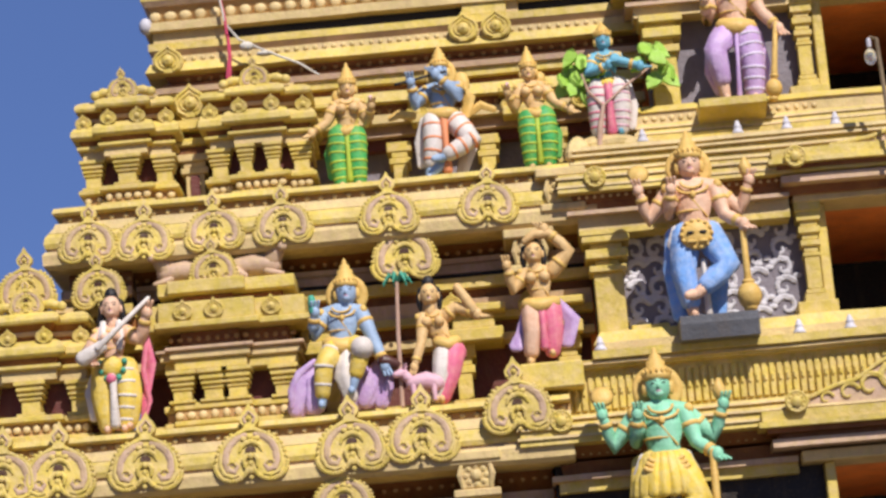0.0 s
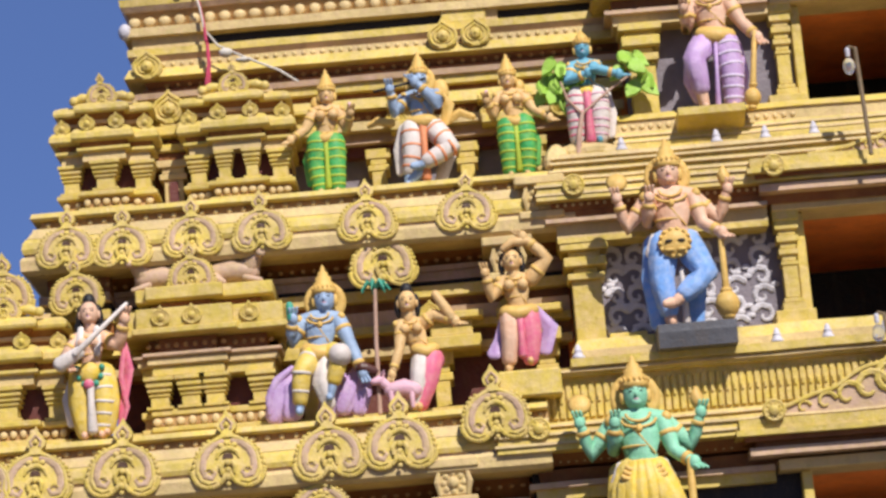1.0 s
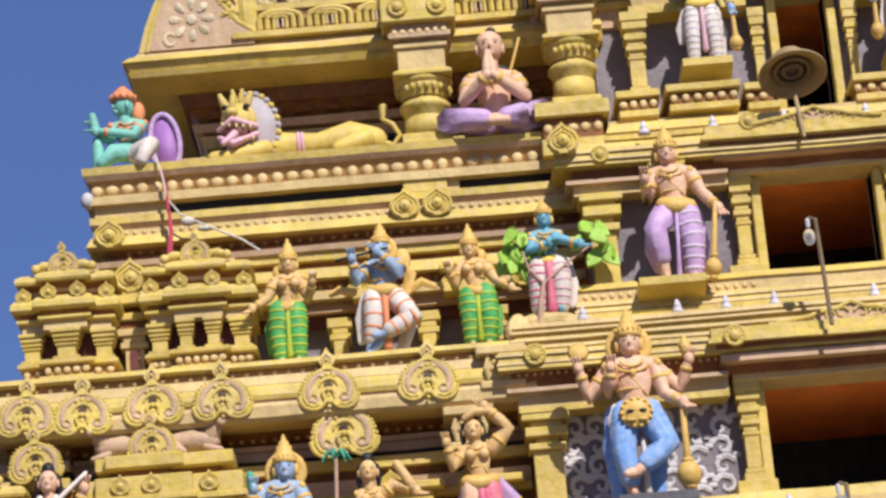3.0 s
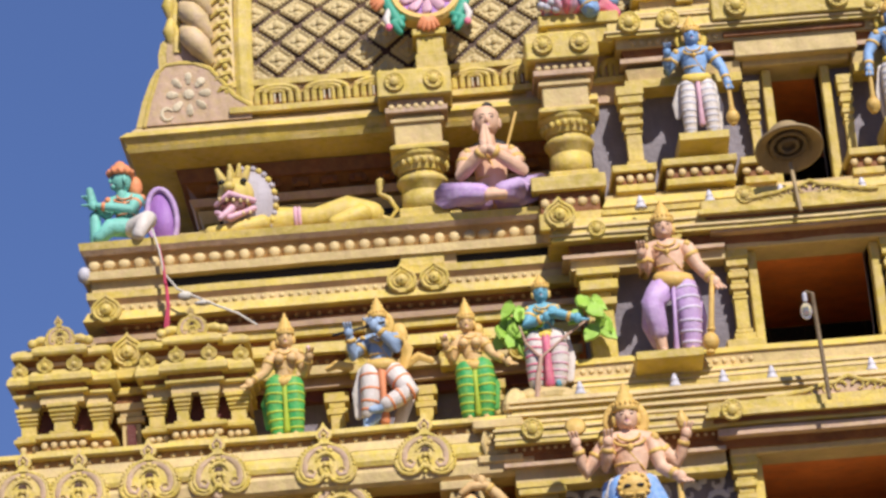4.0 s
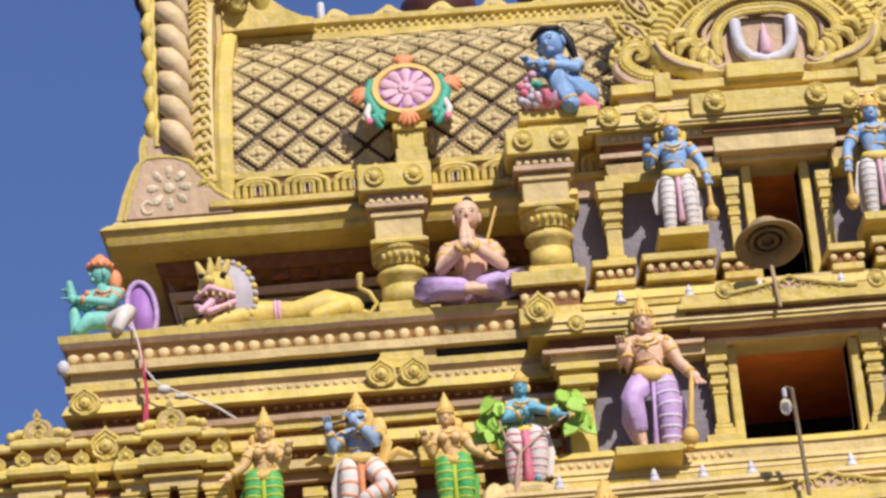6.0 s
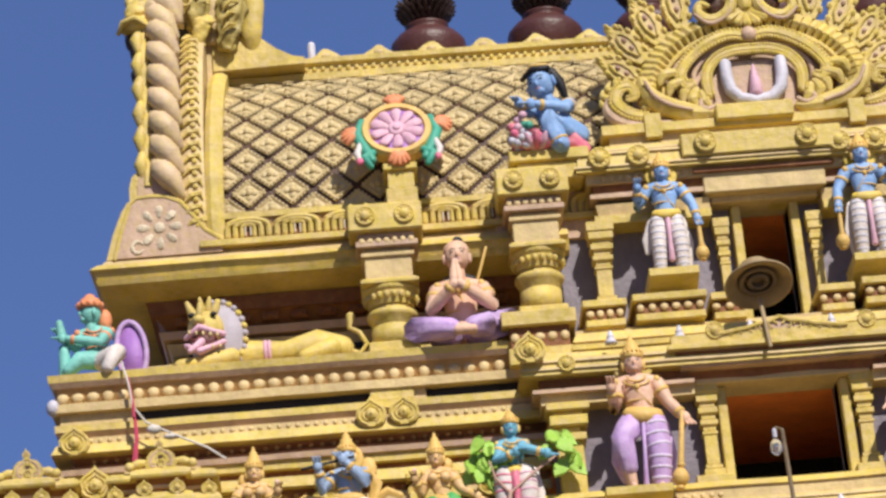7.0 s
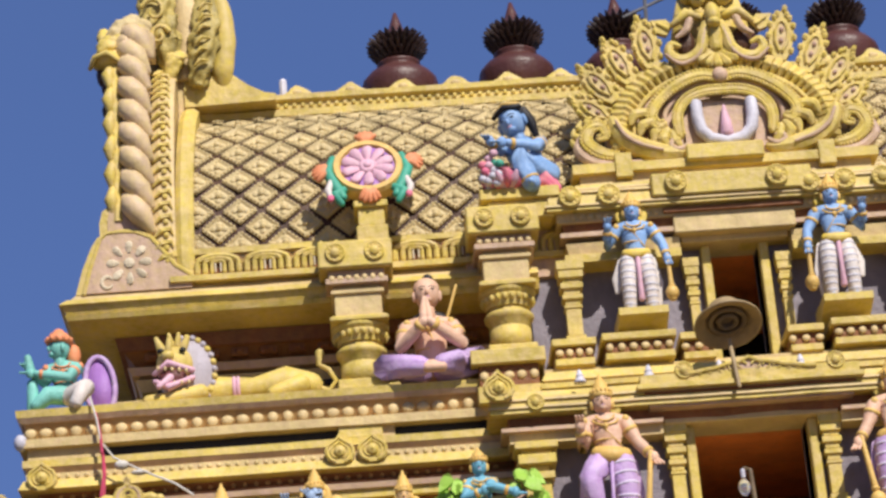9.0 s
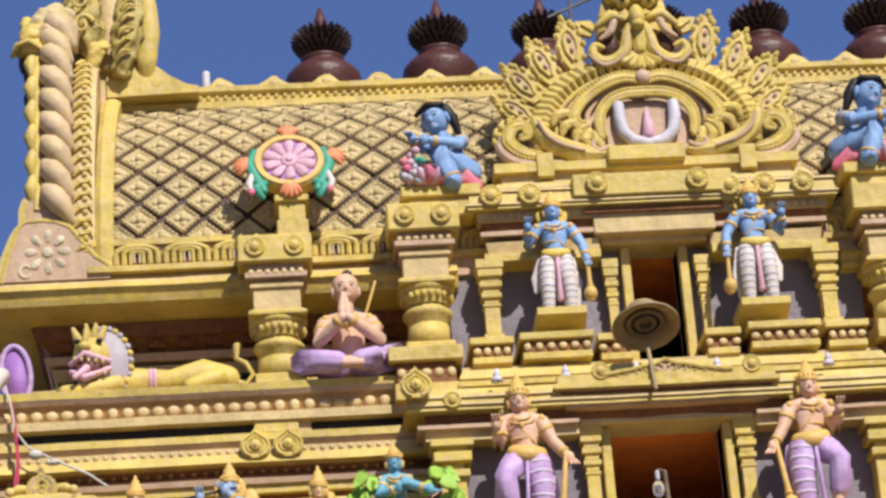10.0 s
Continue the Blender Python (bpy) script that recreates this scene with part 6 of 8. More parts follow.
tube(bm, [(-0.32, 22.1, 11.95), (-0.32, 22.1, 12.28)], .035, n=8)
part("pipe", bm, "bell_white", p)
p = thing("rope", "white and red rope hanging down from the cornice", "rope")
bm = bmesh.new()
tube(bm, [(-1.98, 20.44, 8.82), (-1.93, 20.40, 8.62), (-1.90, 20.38, 8.42), (-1.80, 20.38, 8.28), (-1.55, 20.30, 8.12), (-1.32, 20.20, 7.98), (-1.18, 20.15, 7.86)], .009, n=6)
part("strand", bm, "rope_white", p)
bm = bmesh.new()
tube(bm, [(-1.94, 20.43, 8.68), (-1.90, 20.39, 8.46), (-1.89, 20.35, 8.32)], .013, n=6)
tube(bm, [(-1.89, 20.42, 8.34), (-1.88, 20.38, 8.15), (-1.90, 20.36, 7.96)], [.014, .017, .026], n=6)
part("red_strand", bm, "rope_red", p, "faded red cord")
bm = bmesh.new()
ball(bm, (-1.74, 20.36, 8.21), (.06, .04, .04))
ball(bm, (-1.60, 20.33, 8.13), (.07, .035, .022))
part("knot", bm, "rope_white", p, smooth=True)
p = thing("lamp_globe", "small white round lamp under the cornice corner", "lamp")
bm = bmesh.new()
ball(bm, (-2.545, 20.52, 8.50), (.055, .055, .07), u=12, v=8)
part("globe", bm, "bell_white", p, smooth=True)

# ---- painted statues, each one mesh ----
FACE = {}


def statue(name, label, pos, h, mats, build, mirror=False, turn=0.0, category="statue", group="painted statues on the tower"):
    bm = bmesh.new()
    m = Matrix.Translation(pos) @ Matrix.Rotation(radians(turn), 4, "Z") @ Matrix.Diagonal((-h if mirror else h, h, h, 1))
    FACE["eye"], FACE["lip"] = len(mats), len(mats) + 1
    build(bm, m)
    ob = finish(bm, name, mats + ["hair_black", "rose_paint"], smooth=True)
    return tagged(ob, label, category, group)


def head(bm, m, c, r, skin, crown=None, hair=None, halo=None, tip=1.0, tall=.155):
    c = Vector(c)
    r *= 1.03
    for sg in (-1, 1):
        ball(bm, c + Vector((sg * r * .34, -r * .80, r * .10)), (r * .17, r * .09, r * .065), FACE["eye"], m, u=7, v=5)
        tube(bm, [c + Vector((sg * r * .14, -r * .86, r * .27)), c + Vector((sg * r * .34, -r * .80, r * .34)), c + Vector((sg * r * .54, -r * .66, r * .26))], r * .035, FACE["eye"], m, n=4)
    ball(bm, c + Vector((0, -r * .86, -r * .46)), (r * .20, r * .10, r * .07), FACE["lip"], m, u=8, v=5)
    ball(bm, c, (r * .86, r * .92, r * 1.12), skin, m, u=16, v=12)
    ball(bm, c + Vector((0, -r * .92, -r * .12)), (r * .14, r * .18, r * .24), skin, m, u=6, v=5)
    ball(bm, c + Vector((0, -r * .70, -r * .62)), (r * .34, r * .24, r * .26), skin, m, u=8, v=6)
    for sg in (-1, 1):
        ball(bm, c + Vector((sg * r * .88, 0, -r * .15)), (r * (.16 if crown is None else .26), r * .22, r * (.42 if crown is None else .52)), skin if crown is None else crown, m, u=6, v=5)
    tube(bm, [c + Vector((0, .004, -r * .8)), c + Vector((0, .008, -r * 1.75))], [r * .46, r * .52], skin, m)
    if crown is not None:
        k = tall / .155
        mm = m @ Matrix.Translation(c + Vector((0, .004, r * .52)))
        lathe(bm, [(r * .90, -.012), (r * 1.00, .004), (r * 1.00, .022), (r * .80, .030), (r * .84, .052 * k), (r * .64, .060 * k), (r * .66, .082 * k), (r * .44, .090 * k), (r * .42, .108 * k), (r * .22, .118 * k), (r * .16, .138 * k), (.002, .150 * k)], 14, crown, mm)
        for i in range(9):
            a = math.pi * (1 + i / 8)
            ball(bm, Vector((r * .96 * math.cos(a), r * .96 * math.sin(a), .03)), (.008, .008, .014), crown, mm, u=5, v=4)
    if halo is not None:
        mm = m @ Matrix.Translation(c + Vector((0, r * .8, -r * .1))) @ pose(0, 0, 0, 90)
        lathe(bm, [(r * 1.75, -.004), (r * 1.75, .006), (r * 1.45, .012), (r * 1.2, .006)], 20, halo, mm)
    if hair is not None:
        ball(bm, c + Vector((0, r * .30, r * .25)), (r * .98, r * .85, r * 1.02), hair, m, u=12, v=9)
        ball(bm, c + Vector((0, r * .15, r * 1.15)), (r * .62, r * .60, r * .75), hair, m, u=10, v=8)
        for sg in (-1, 1):
            tube(bm, [c + Vector((sg * r * .75, r * .2, r * .5)), c + Vector((sg * r * .95, r * .25, -r * .5)), c + Vector((sg * r * .9, r * .3, -r * 1.3))], [r * .35, r * .34, r * .2], hair, m, n=8)


def torso(bm, m, pel, chest, skin, gold, w=.085, bust=False, belly=1.0):
    p, c = Vector(pel), Vector(chest)
    w *= 1.10
    tube(bm, [p, p.lerp(c, .30), p.lerp(c, .70), c], [w * .90, w * .74 * belly, w * 1.02, w * .92], skin, m, n=14, flat=.72)
    tube(bm, [c + Vector((-w * 1.15, 0, w * .20)), c + Vector((0, 0, w * .42)), c + Vector((w * 1.15, 0, w * .20))], [w * .46, w * .55, w * .46], skin, m, n=10, flat=.85)
    if bust:
        for sg in (-1, 1):
            ball(bm, c + Vector((sg * w * .52, -w * .70, -w * .28)), w * .46, skin, m)
    # necklaces and waist band
    for k, zz, rr in ((0, .50, .55), (1, .22, .78)):
        pts = [c + Vector((w * rr * math.cos(a), -w * (.62 + .12 * math.sin(-a)), w * zz + w * .35 * math.sin(a))) for a in [math.pi * (1 + i / 8) for i in range(9)]]
        tube(bm, pts, w * .07, gold, m, n=6)
    # shoulder leaves, a pendant and the thread across the chest
    for sg in (-1, 1):
        ball(bm, c + Vector((sg * w * 1.28, -w * .25, w * .30)), (w * .26, w * .30, w * .30), gold, m, u=8, v=6)
        ball(bm, p + Vector((sg * w * .55, -w * .62, w * .06)), (w * .16, w * .10, w * .16), gold, m, u=6, v=5)
    ball(bm, c + Vector((0, -w * .76, -w * .18)), (w * .16, w * .10, w * .20), gold, m, u=8, v=6)
    ball(bm, p + Vector((0, -w * .70, w * .02)), (w * .24, w * .14, w * .24), gold, m, u=8, v=6)
    tube(bm, [c + Vector((-w * .7, -w * .45, w * .4)), c + Vector((0, -w * .74, -w * .5)), p + Vector((w * .62, -w * .50, w * .5))], w * .05, gold, m, n=5)
    for f, rr in ((.48, .84), (.10, .96)):
        q = p.lerp(c, f)
        pts = [q + Vector((w * rr * math.cos(a), w * rr * .74 * math.sin(a), 0)) for a in [2 * math.pi * i / 14 for i in range(15)]]
        tube(bm, pts, w * .06, gold, m, n=5)


def arm(bm, m, pts, skin, gold, r=.032, hand=True):
    P = [Vector(p) for p in pts]
    r *= 1.10
    mid = [P[0].lerp(P[1], .5), P[1].lerp(P[2], .45)]
    tube(bm, [P[0], mid[0], P[1], mid[1], P[2]], [r * 1.12, r * 1.08, r * .84, r * .86, r * .62], skin, m, n=10)
    for a, b, f in ((P[0], P[1], .42), (P[1], P[2], .82)):
        q, d = a.lerp(b, f), (b - a).normalized() * r * .22
        hoop(bm, q, d, r * 1.0 if f < .5 else r * .72, r * .34, gold, m, 14, .18)
    if hand:
        d = (P[2] - P[1]).normalized()
        ball(bm, P[2] + d * r * .8, (r * .75, r * .6, r * .95), skin, m, u=8, v=6)
        for k in (-1, 0, 1):
            tube(bm, [P[2] + d * r * 1.1 + Vector((k * r * .4, 0, 0)), P[2] + d * r * 2.2 + Vector((k * r * .5, -r * .1, 0))], r * .2, skin, m, n=5)


def leg(bm, m, pts, cloth, skin, band=None, r=.060, full=1.0, foot=(0, -.06), nb=6):
    """A trousered or draped leg; band: the colour of the stripes across it."""
    P = [Vector(p) for p in pts]
    mid = [P[0].lerp(P[1], .5), P[1].lerp(P[2], .5)]
    end = P[1].lerp(P[2], full)
    path = [P[0], mid[0], P[1], P[1].lerp(P[2], full * .5), end]
    rad = [r * 1.12, r * 1.10, r * .94, r * .86, r * .74]
    tube(bm, path, rad, cloth, m, n=22, flute=.055 if band is None else .018, folds=7)
    if full < 1:
        tube(bm, [end, P[2]], [r * .55, r * .42], skin, m, n=8)
    ft = P[2] + Vector((foot[0], foot[1], 0))
    tube(bm, [P[2] + Vector((0, .005, 0)), P[2].lerp(ft, .55) + Vector((0, 0, -.004)), ft + Vector((0, 0, -.010))], [r * .42, r * .44, r * .34], skin, m, n=8, flat=.8)
    if band is not None:
        for i in range(nb):
            f = (i + .5) / nb
            a, b, g = (P[0], P[1], f * 2) if f < .5 else (P[1], end, f * 2 - 1)
            q, d = a.lerp(b, g), (b - a).normalized() * .011
            h = f * 4
            k = min(int(h), 3)
            rr = (rad[k] + (rad[k + 1] - rad[k]) * (h - k)) * 1.05
            hoop(bm, q, d, rr / 1.05, .011, band, m, 22, .04)


def sash(bm, m, x0, z0, z1, mat, w=.018, y=-.075, x1=None):
    x1 = x0 if x1 is None else x1
    tube(bm, [(x0, y, z0), ((x0 + x1) / 2, y - .012, (z0 + z1) / 2), (x1, y, z1)], [w, w * .8, w * 1.25], mat, m, n=7)


def drape(bm, m, pts, r, mat, flat=.35):
    tube(bm, pts, r, mat, m, n=20, flat=flat, flute=.10, folds=5)


def base_slab(name, label, x0, x1, y0, y1, z0, z1, mat, wedge=.5):
    bm = bmesh.new()
    out = [(y0, z1), (y1, z1), (y1, z0), (y0 + (y1 - y0) * wedge, z0 - .0), (y0, z1 - .06)]
    a = [bm.verts.new((x0, y, z)) for y, z in out]
    b = [bm.verts.new((x1, y, z)) for y, z in out]
    bm.faces.new(a)
    bm.faces.new(b)
    for i in range(5):
        bm.faces.new((a[i], a[(i + 1) % 5], b[(i + 1) % 5], b[i]))
    tagged(finish(bm, name, mat), label, "slab", "statue slabs")


# --- four-armed standing figures of the bay
def four_armed(bm, m):
    # 0 skin 1 cloth 2 gold 3 robe
    torso(bm, m, (0, 0, .47), (0, 0, .655), 0, 2, .092)
    head(bm, m, (0, -.012, .805), .066, 0, 2, halo=2)
    leg(bm, m, [(-.055, 0, .45), (-.085, -.04, .25), (-.055, -.03, .03)], 1, 0, r=.066, full=.72)
    leg(bm, m, [(.055, 0, .45), (.135, -.09, .255), (-.035, -.12, .115)], 1, 0, r=.064, full=.70, foot=(-.05, -.03))
    drape(bm, m, [(-.11, .02, .46), (-.14, .03, .28), (-.12, .03, .04)], [.045, .045, .04], 1)
    drape(bm, m, [(.10, .03, .44), (.10, .04, .25), (.07, .03, .03)], [.04, .045, .04], 1)
    sash(bm, m, .02, .30, .03, 3, .016, -.03)
    for sg in (-1, 1):
        drape(bm, m, [(sg * .10, -.02, .48), (sg * .125, -.02, .40), (sg * .12, -.01, .35)], [.02, .03, .015], 3, .6)
    arm(bm, m, [(-.120, .01, .675), (-.230, .02, .540), (-.262, -.03, .665)], 0, 2, .034)
    arm(bm, m, [(-.105, -.01, .670), (-.125, -.06, .545), (-.115, -.11, .640)], 0, 2, .034)
    arm(bm, m, [(.120, .01, .675), (.240, .02, .550), (.282, -.03, .670)], 0, 2, .034)
    arm(bm, m, [(.115, -.01, .670), (.150, -.03, .530), (.215, -.09, .470)], 0, 2, .036)
    mm = m @ Matrix.Translation((-.262, -.03, .775)) @ pose(0, 0, 0, 70)
    lathe(bm, [(.042, -.012), (.056, 0), (.042, .012), (.012, .02)], 14, 2, mm)
    tube(bm, [(.282, -.03, .735), (.276, -.03, .77), (.278, -.03, .81)], [.03, .034, .010], 2, m, n=9)


def club(bm, m, top, bot, mat, r=.055):
    t, b = Vector(top), Vector(bot)
    tube(bm, [t, t.lerp(b, .55), t.lerp(b, .72)], [.015, .018, .022], mat, m, n=8)
    ball(bm, t.lerp(b, .86), (r, r, r * 1.15), mat, m, u=12, v=9)
    ball(bm, t.lerp(b, .70), (r * .55, r * .55, r * .3), mat, m, u=10, v=6)
    ball(bm, b, (r * .6, r * .6, r * .35), mat, m, u=10, v=6)


def big(bm, m):
    four_armed(bm, m)
    ball(bm, (-.005, -.085, .425), (.086, .035, .080), 2, m, u=14, v=10)
    for i in range(14):
        a = 2 * math.pi * i / 14
        ball(bm, (-.005 + .076 * math.cos(a), -.102, .425 + .070 * math.sin(a)), .012, 2, m, u=6, v=5)
    for sg in (-1, 1):
        ball(bm, (-.005 + sg * .032, -.120, .430), (.020, .006, .009), 4, m, u=8, v=6)
        ball(bm, (-.005 + sg * .030, -.118, .385), (.026, .010, .010), 2, m, u=8, v=6)
    club(bm, m, (.225, -.10, .46), (.225, -.09, .03), 2, .062)


statue("guardian_statue", "peach four-armed statue in blue trousers with gold club", (1.54, 19.42, 5.50), 1.46, ["peach_skin", "sky_cloth", "crown_gold", "white_cloth", "hair_black"], big)
base_slab("statue_slab", "dark grey stone slab under the blue-trousered statue", 1.34, 1.91, 19.18, 19.75, 5.33, 5.50, "stone_grey", .05)


def green_four(bm, m):
    four_armed(bm, m)
    for k in range(3):
        pts = [((.075 + .012 * k) * math.cos(a), -.085 - .006 * k, .46 - .022 * k + .02 * math.sin(a)) for a in [math.pi * (1 + i / 8) for i in range(9)]]
        tube(bm, pts, .013, 2, m, n=6)
    for i in range(10):
        a = math.pi * (1.05 + .9 * i / 9)
        drape(bm, m, [(.09 * math.cos(a), .09 * math.sin(a) * .8, .47), (.13 * math.cos(a), .13 * math.sin(a) * .8, .38), (.15 * math.cos(a), .15 * math.sin(a) * .7, .30)], [.03, .035, .03], 1, .7)
    tube(bm, [(.215, -.10, .47), (.205, -.10, .03)], .018, 2, m, n=8)


statue("guardian_statue", "green four-armed statue with gold skirt and crown on the bay", (1.12, 19.02, 3.74), 1.535, ["green_skin", "yellow_cloth", "crown_gold", "white_cloth", "brown_paint"], green_four)
base_slab("statue_slab", "gold slab under the green four-armed statue", 0.84, 1.42, 18.80, 19.50, 3.56, 3.74, "gold_paint")


def guard(bm, m):
    torso(bm, m, (.01, 0, .48), (-.01, 0, .665), 0, 2, .088)
    head(bm, m, (-.015, -.012, .810), .066, 0, 2, halo=3)
    tube(bm, [(-.07, -.02, .49), (.0, -.06, .46), (.09, -.02, .47)], [.05, .06, .05], 2, m, n=10)
    leg(bm, m, [(-.055, 0, .44), (-.135, -.09, .325), (-.095, -.05, .03)], 1, 0, r=.070, full=.62)
    drape(bm, m, [(-.135, -.08, .33), (-.15, -.04, .20), (-.12, 0, .10)], [.06, .06, .04], 1, .6)
    leg(bm, m, [(.060, 0, .44), (.085, -.03, .24), (.075, -.02, .03)], 1, 0, 4, .076, full=.92, nb=6)
    drape(bm, m, [(.13, .03, .44), (.15, .04, .25), (.12, .04, .06)], [.03, .04, .03], 1)
    sash(bm, m, .0, .42, .04, 1, .014, -.08, -.02)
    arm(bm, m, [(-.115, 0, .675), (-.155, .0, .535), (-.165, -.09, .625)], 0, 2, .038)
    arm(bm, m, [(.110, 0, .680), (.170, -.01, .555), (.235, -.06, .455)], 0, 2, .040)
    club(bm, m, (.235, -.08, .46), (.175, -.08, .0), 5, .05)


GC = ["peach_skin", "lilac_cloth", "crown_gold", "gold_paint", "pale_lilac", "crown_gold"]
statue("guardian_statue", "peach guardian statue in lilac trousers with club beside the doorway", (2.05, 20.02, 7.27), 1.30, GC, guard)
statue("guardian_statue", "peach guardian statue in lilac trousers leaning on its club", (4.30, 20.02, 7.27), 1.30, GC, guard, True)
base_slab("statue_slab", "gold wedge slab under the lilac guardian statue", 1.70, 2.21, 19.78, 20.25, 7.12, 7.28, "gold_paint", .75)
base_slab("statue_slab", "gold wedge slab under the lilac guardian statue", 4.10, 4.62, 19.78, 20.25, 7.12, 7.28, "gold_paint", .75)


def blue_guard(bm, m):
    torso(bm, m, (0, 0, .47), (0, 0, .66), 0, 2, .090)
    head(bm, m, (0, -.012, .812), .066, 0, 2, halo=3, tall=.14)
    tube(bm, [(-.08, -.03, .475), (.0, -.06, .455), (.08, -.03, .475)], [.035, .045, .035], 3, m, n=10)
    leg(bm, m, [(-.055, 0, .44), (-.078, -.03, .24), (-.085, -.02, .03)], 1, 0, 5, .060, full=.90, nb=8)
    leg(bm, m, [(.055, 0, .44), (.078, -.03, .24), (.082, -.02, .03)], 1, 0, 5, .060, full=.90, nb=8)
    drape(bm, m, [(-.11, .03, .44), (-.15, .03, .30), (-.16, .03, .20)], [.03, .045, .02], 1)
    drape(bm, m, [(.11, .03, .44), (.14, .03, .25), (.12, .03, .06)], [.03, .04, .03], 1)
    sash(bm, m, 0, .43, .10, 4, .020, -.07)
    arm(bm, m, [(-.125, 0, .675), (-.205, .0, .555), (-.200, -.08, .650)], 0, 2, .038)
    arm(bm, m, [(.125, 0, .675), (.200, -.01, .545), (.215, -.06, .430)], 0, 2, .038)
    club(bm, m, (.22, -.08, .42), (.225, -.08, .08), 6, .05)


BG = ["blue_skin", "white_cloth", "crown_gold", "yellow_cloth", "rose_paint", "bell_white", "crown_gold"]
statue("guardian_statue", "blue standing statue in white striped trousers with club", (2.49, 20.52, 9.22), 1.11, BG, blue_guard)
statue("guardian_statue", "blue standing statue in white trousers leaning on club", (4.14, 20.52, 9.22), 1.15, BG, blue_guard, True)
base_slab("statue_slab", "gold wedge slab under a blue standing statue", 2.28, 2.68, 20.32, 20.8, 9.06, 9.22, "gold_paint", .7)
base_slab("statue_slab", "gold wedge slab under a blue standing statue", 3.94, 4.34, 20.32, 20.8, 9.06, 9.22, "gold_paint", .7)


# --- the row of storey C
def skirt_lady(bm, m):
    torso(bm, m, (-.02, 0, .47), (.01, 0, .645), 0, 2, .082, bust=True)
    head(bm, m, (.02, -.012, .785), .066, 0, 2, tall=.185)
    ball(bm, (-.06, .03, .74), (.05, .03, .06), 2, m)
    leg(bm, m, [(-.065, 0, .44), (-.085, -.02, .24), (-.070, -.02, .03)], 1, 0, 3, .080, full=.90, nb=6)
    leg(bm, m, [(.045, 0, .43), (.055, -.03, .24), (.055, -.02, .03)], 1, 0, 3, .078, full=.90, nb=6)
    sash(bm, m, -.01, .42, .06, 4, .022, -.075)
    drape(bm, m, [(-.12, .02, .44), (-.16, .03, .30), (-.15, .03, .12)], [.03, .04, .03], 1)
    tube(bm, [(-.10, -.01, .47), (-.01, -.07, .43), (.07, -.02, .47)], [.035, .045, .035], 2, m, n=9)
    arm(bm, m, [(-.090, 0, .655), (-.155, -.02, .53), (-.245, -.06, .465)], 0, 2, .040)
    arm(bm, m, [(.100, 0, .655), (.155, -.01, .500), (.185, -.10, .590)], 0, 2, .040)
    tube(bm, [(.19, -.11, .61), (.19, -.11, .68)], [.028, .016], 5, m, n=8)


LC = ["ochre_skin", "green_cloth", "crown_gold", "lime_cloth", "lime_cloth", "rose_paint"]
statue("lady_statue", "ochre lady statue in green and yellow striped skirt", (-0.98, 20.06, 6.89), 1.02, LC, skirt_lady)
statue("lady_statue", "ochre lady statue in green skirt holding a pink bud", (0.46, 20.06, 6.90), 1.01, LC, skirt_lady, True)


def flute(bm, m):
    torso(bm, m, (.0, 0, .47), (.02, 0, .635), 0, 2, .088)
    head(bm, m, (.01, -.015, .785), .062, 0, 2, halo=2, tall=.17)
    tube(bm, [(-.07, -.02, .48), (.02, -.06, .46), (.10, -.02, .48)], [.04, .055, .04], 2, m, n=10)
    leg(bm, m, [(-.060, 0, .44), (-.075, -.04, .24), (-.12, -.04, .03)], 1, 0, 3, .072, full=.55, nb=4)
    leg(bm, m, [(.070, 0, .44), (.190, -.09, .260), (-.02, -.12, .140)], 1, 0, 3, .070, full=.80, foot=(-.06, -.03), nb=5)
    tube(bm, [(.0, -.06, .14), (-.10, -.07, .05)], [.042, .032], 0, m, n=8)
    drape(bm, m, [(-.12, .02, .45), (-.16, .03, .30), (-.17, .03, .14)], [.04, .05, .03], 1)
    drape(bm, m, [(.12, .03, .42), (.17, .03, .25), (.10, .03, .06)], [.04, .06, .04], 1)
    sash(bm, m, .01, .43, .06, 3, .028, -.07)
    arm(bm, m, [(-.100, 0, .650), (-.175, -.05, .545), (-.190, -.13, .665)], 0, 2, .040)
    arm(bm, m, [(.120, 0, .660), (.130, -.09, .570), (.005, -.13, .705)], 0, 2, .042)
    tube(bm, [(-.30, -.16, .675), (.05, -.10, .755)], .010, 4, m, n=6)
    ball(bm, (.15, .05, .70), (.060, .02, .09), 2, m)
    drape(bm, m, [(.12, .03, .68), (.19, .03, .58), (.16, .02, .46)], [.04, .05, .03], 2)
    drape(bm, m, [(-.20, .04, .50), (-.30, .03, .52), (-.36, .03, .49)], [.03, .03, .02], 2)
    drape(bm, m, [(.18, .04, .48), (.27, .03, .53), (.36, .03, .49)], [.03, .03, .02], 2)


statue("flute_player_statue", "blue-grey statue with crossed legs playing a flute", (-0.25, 20.04, 6.88), 1.12, ["pale_blue_skin", "white_cloth", "crown_gold", "orange_paint", "hair_black"], flute)


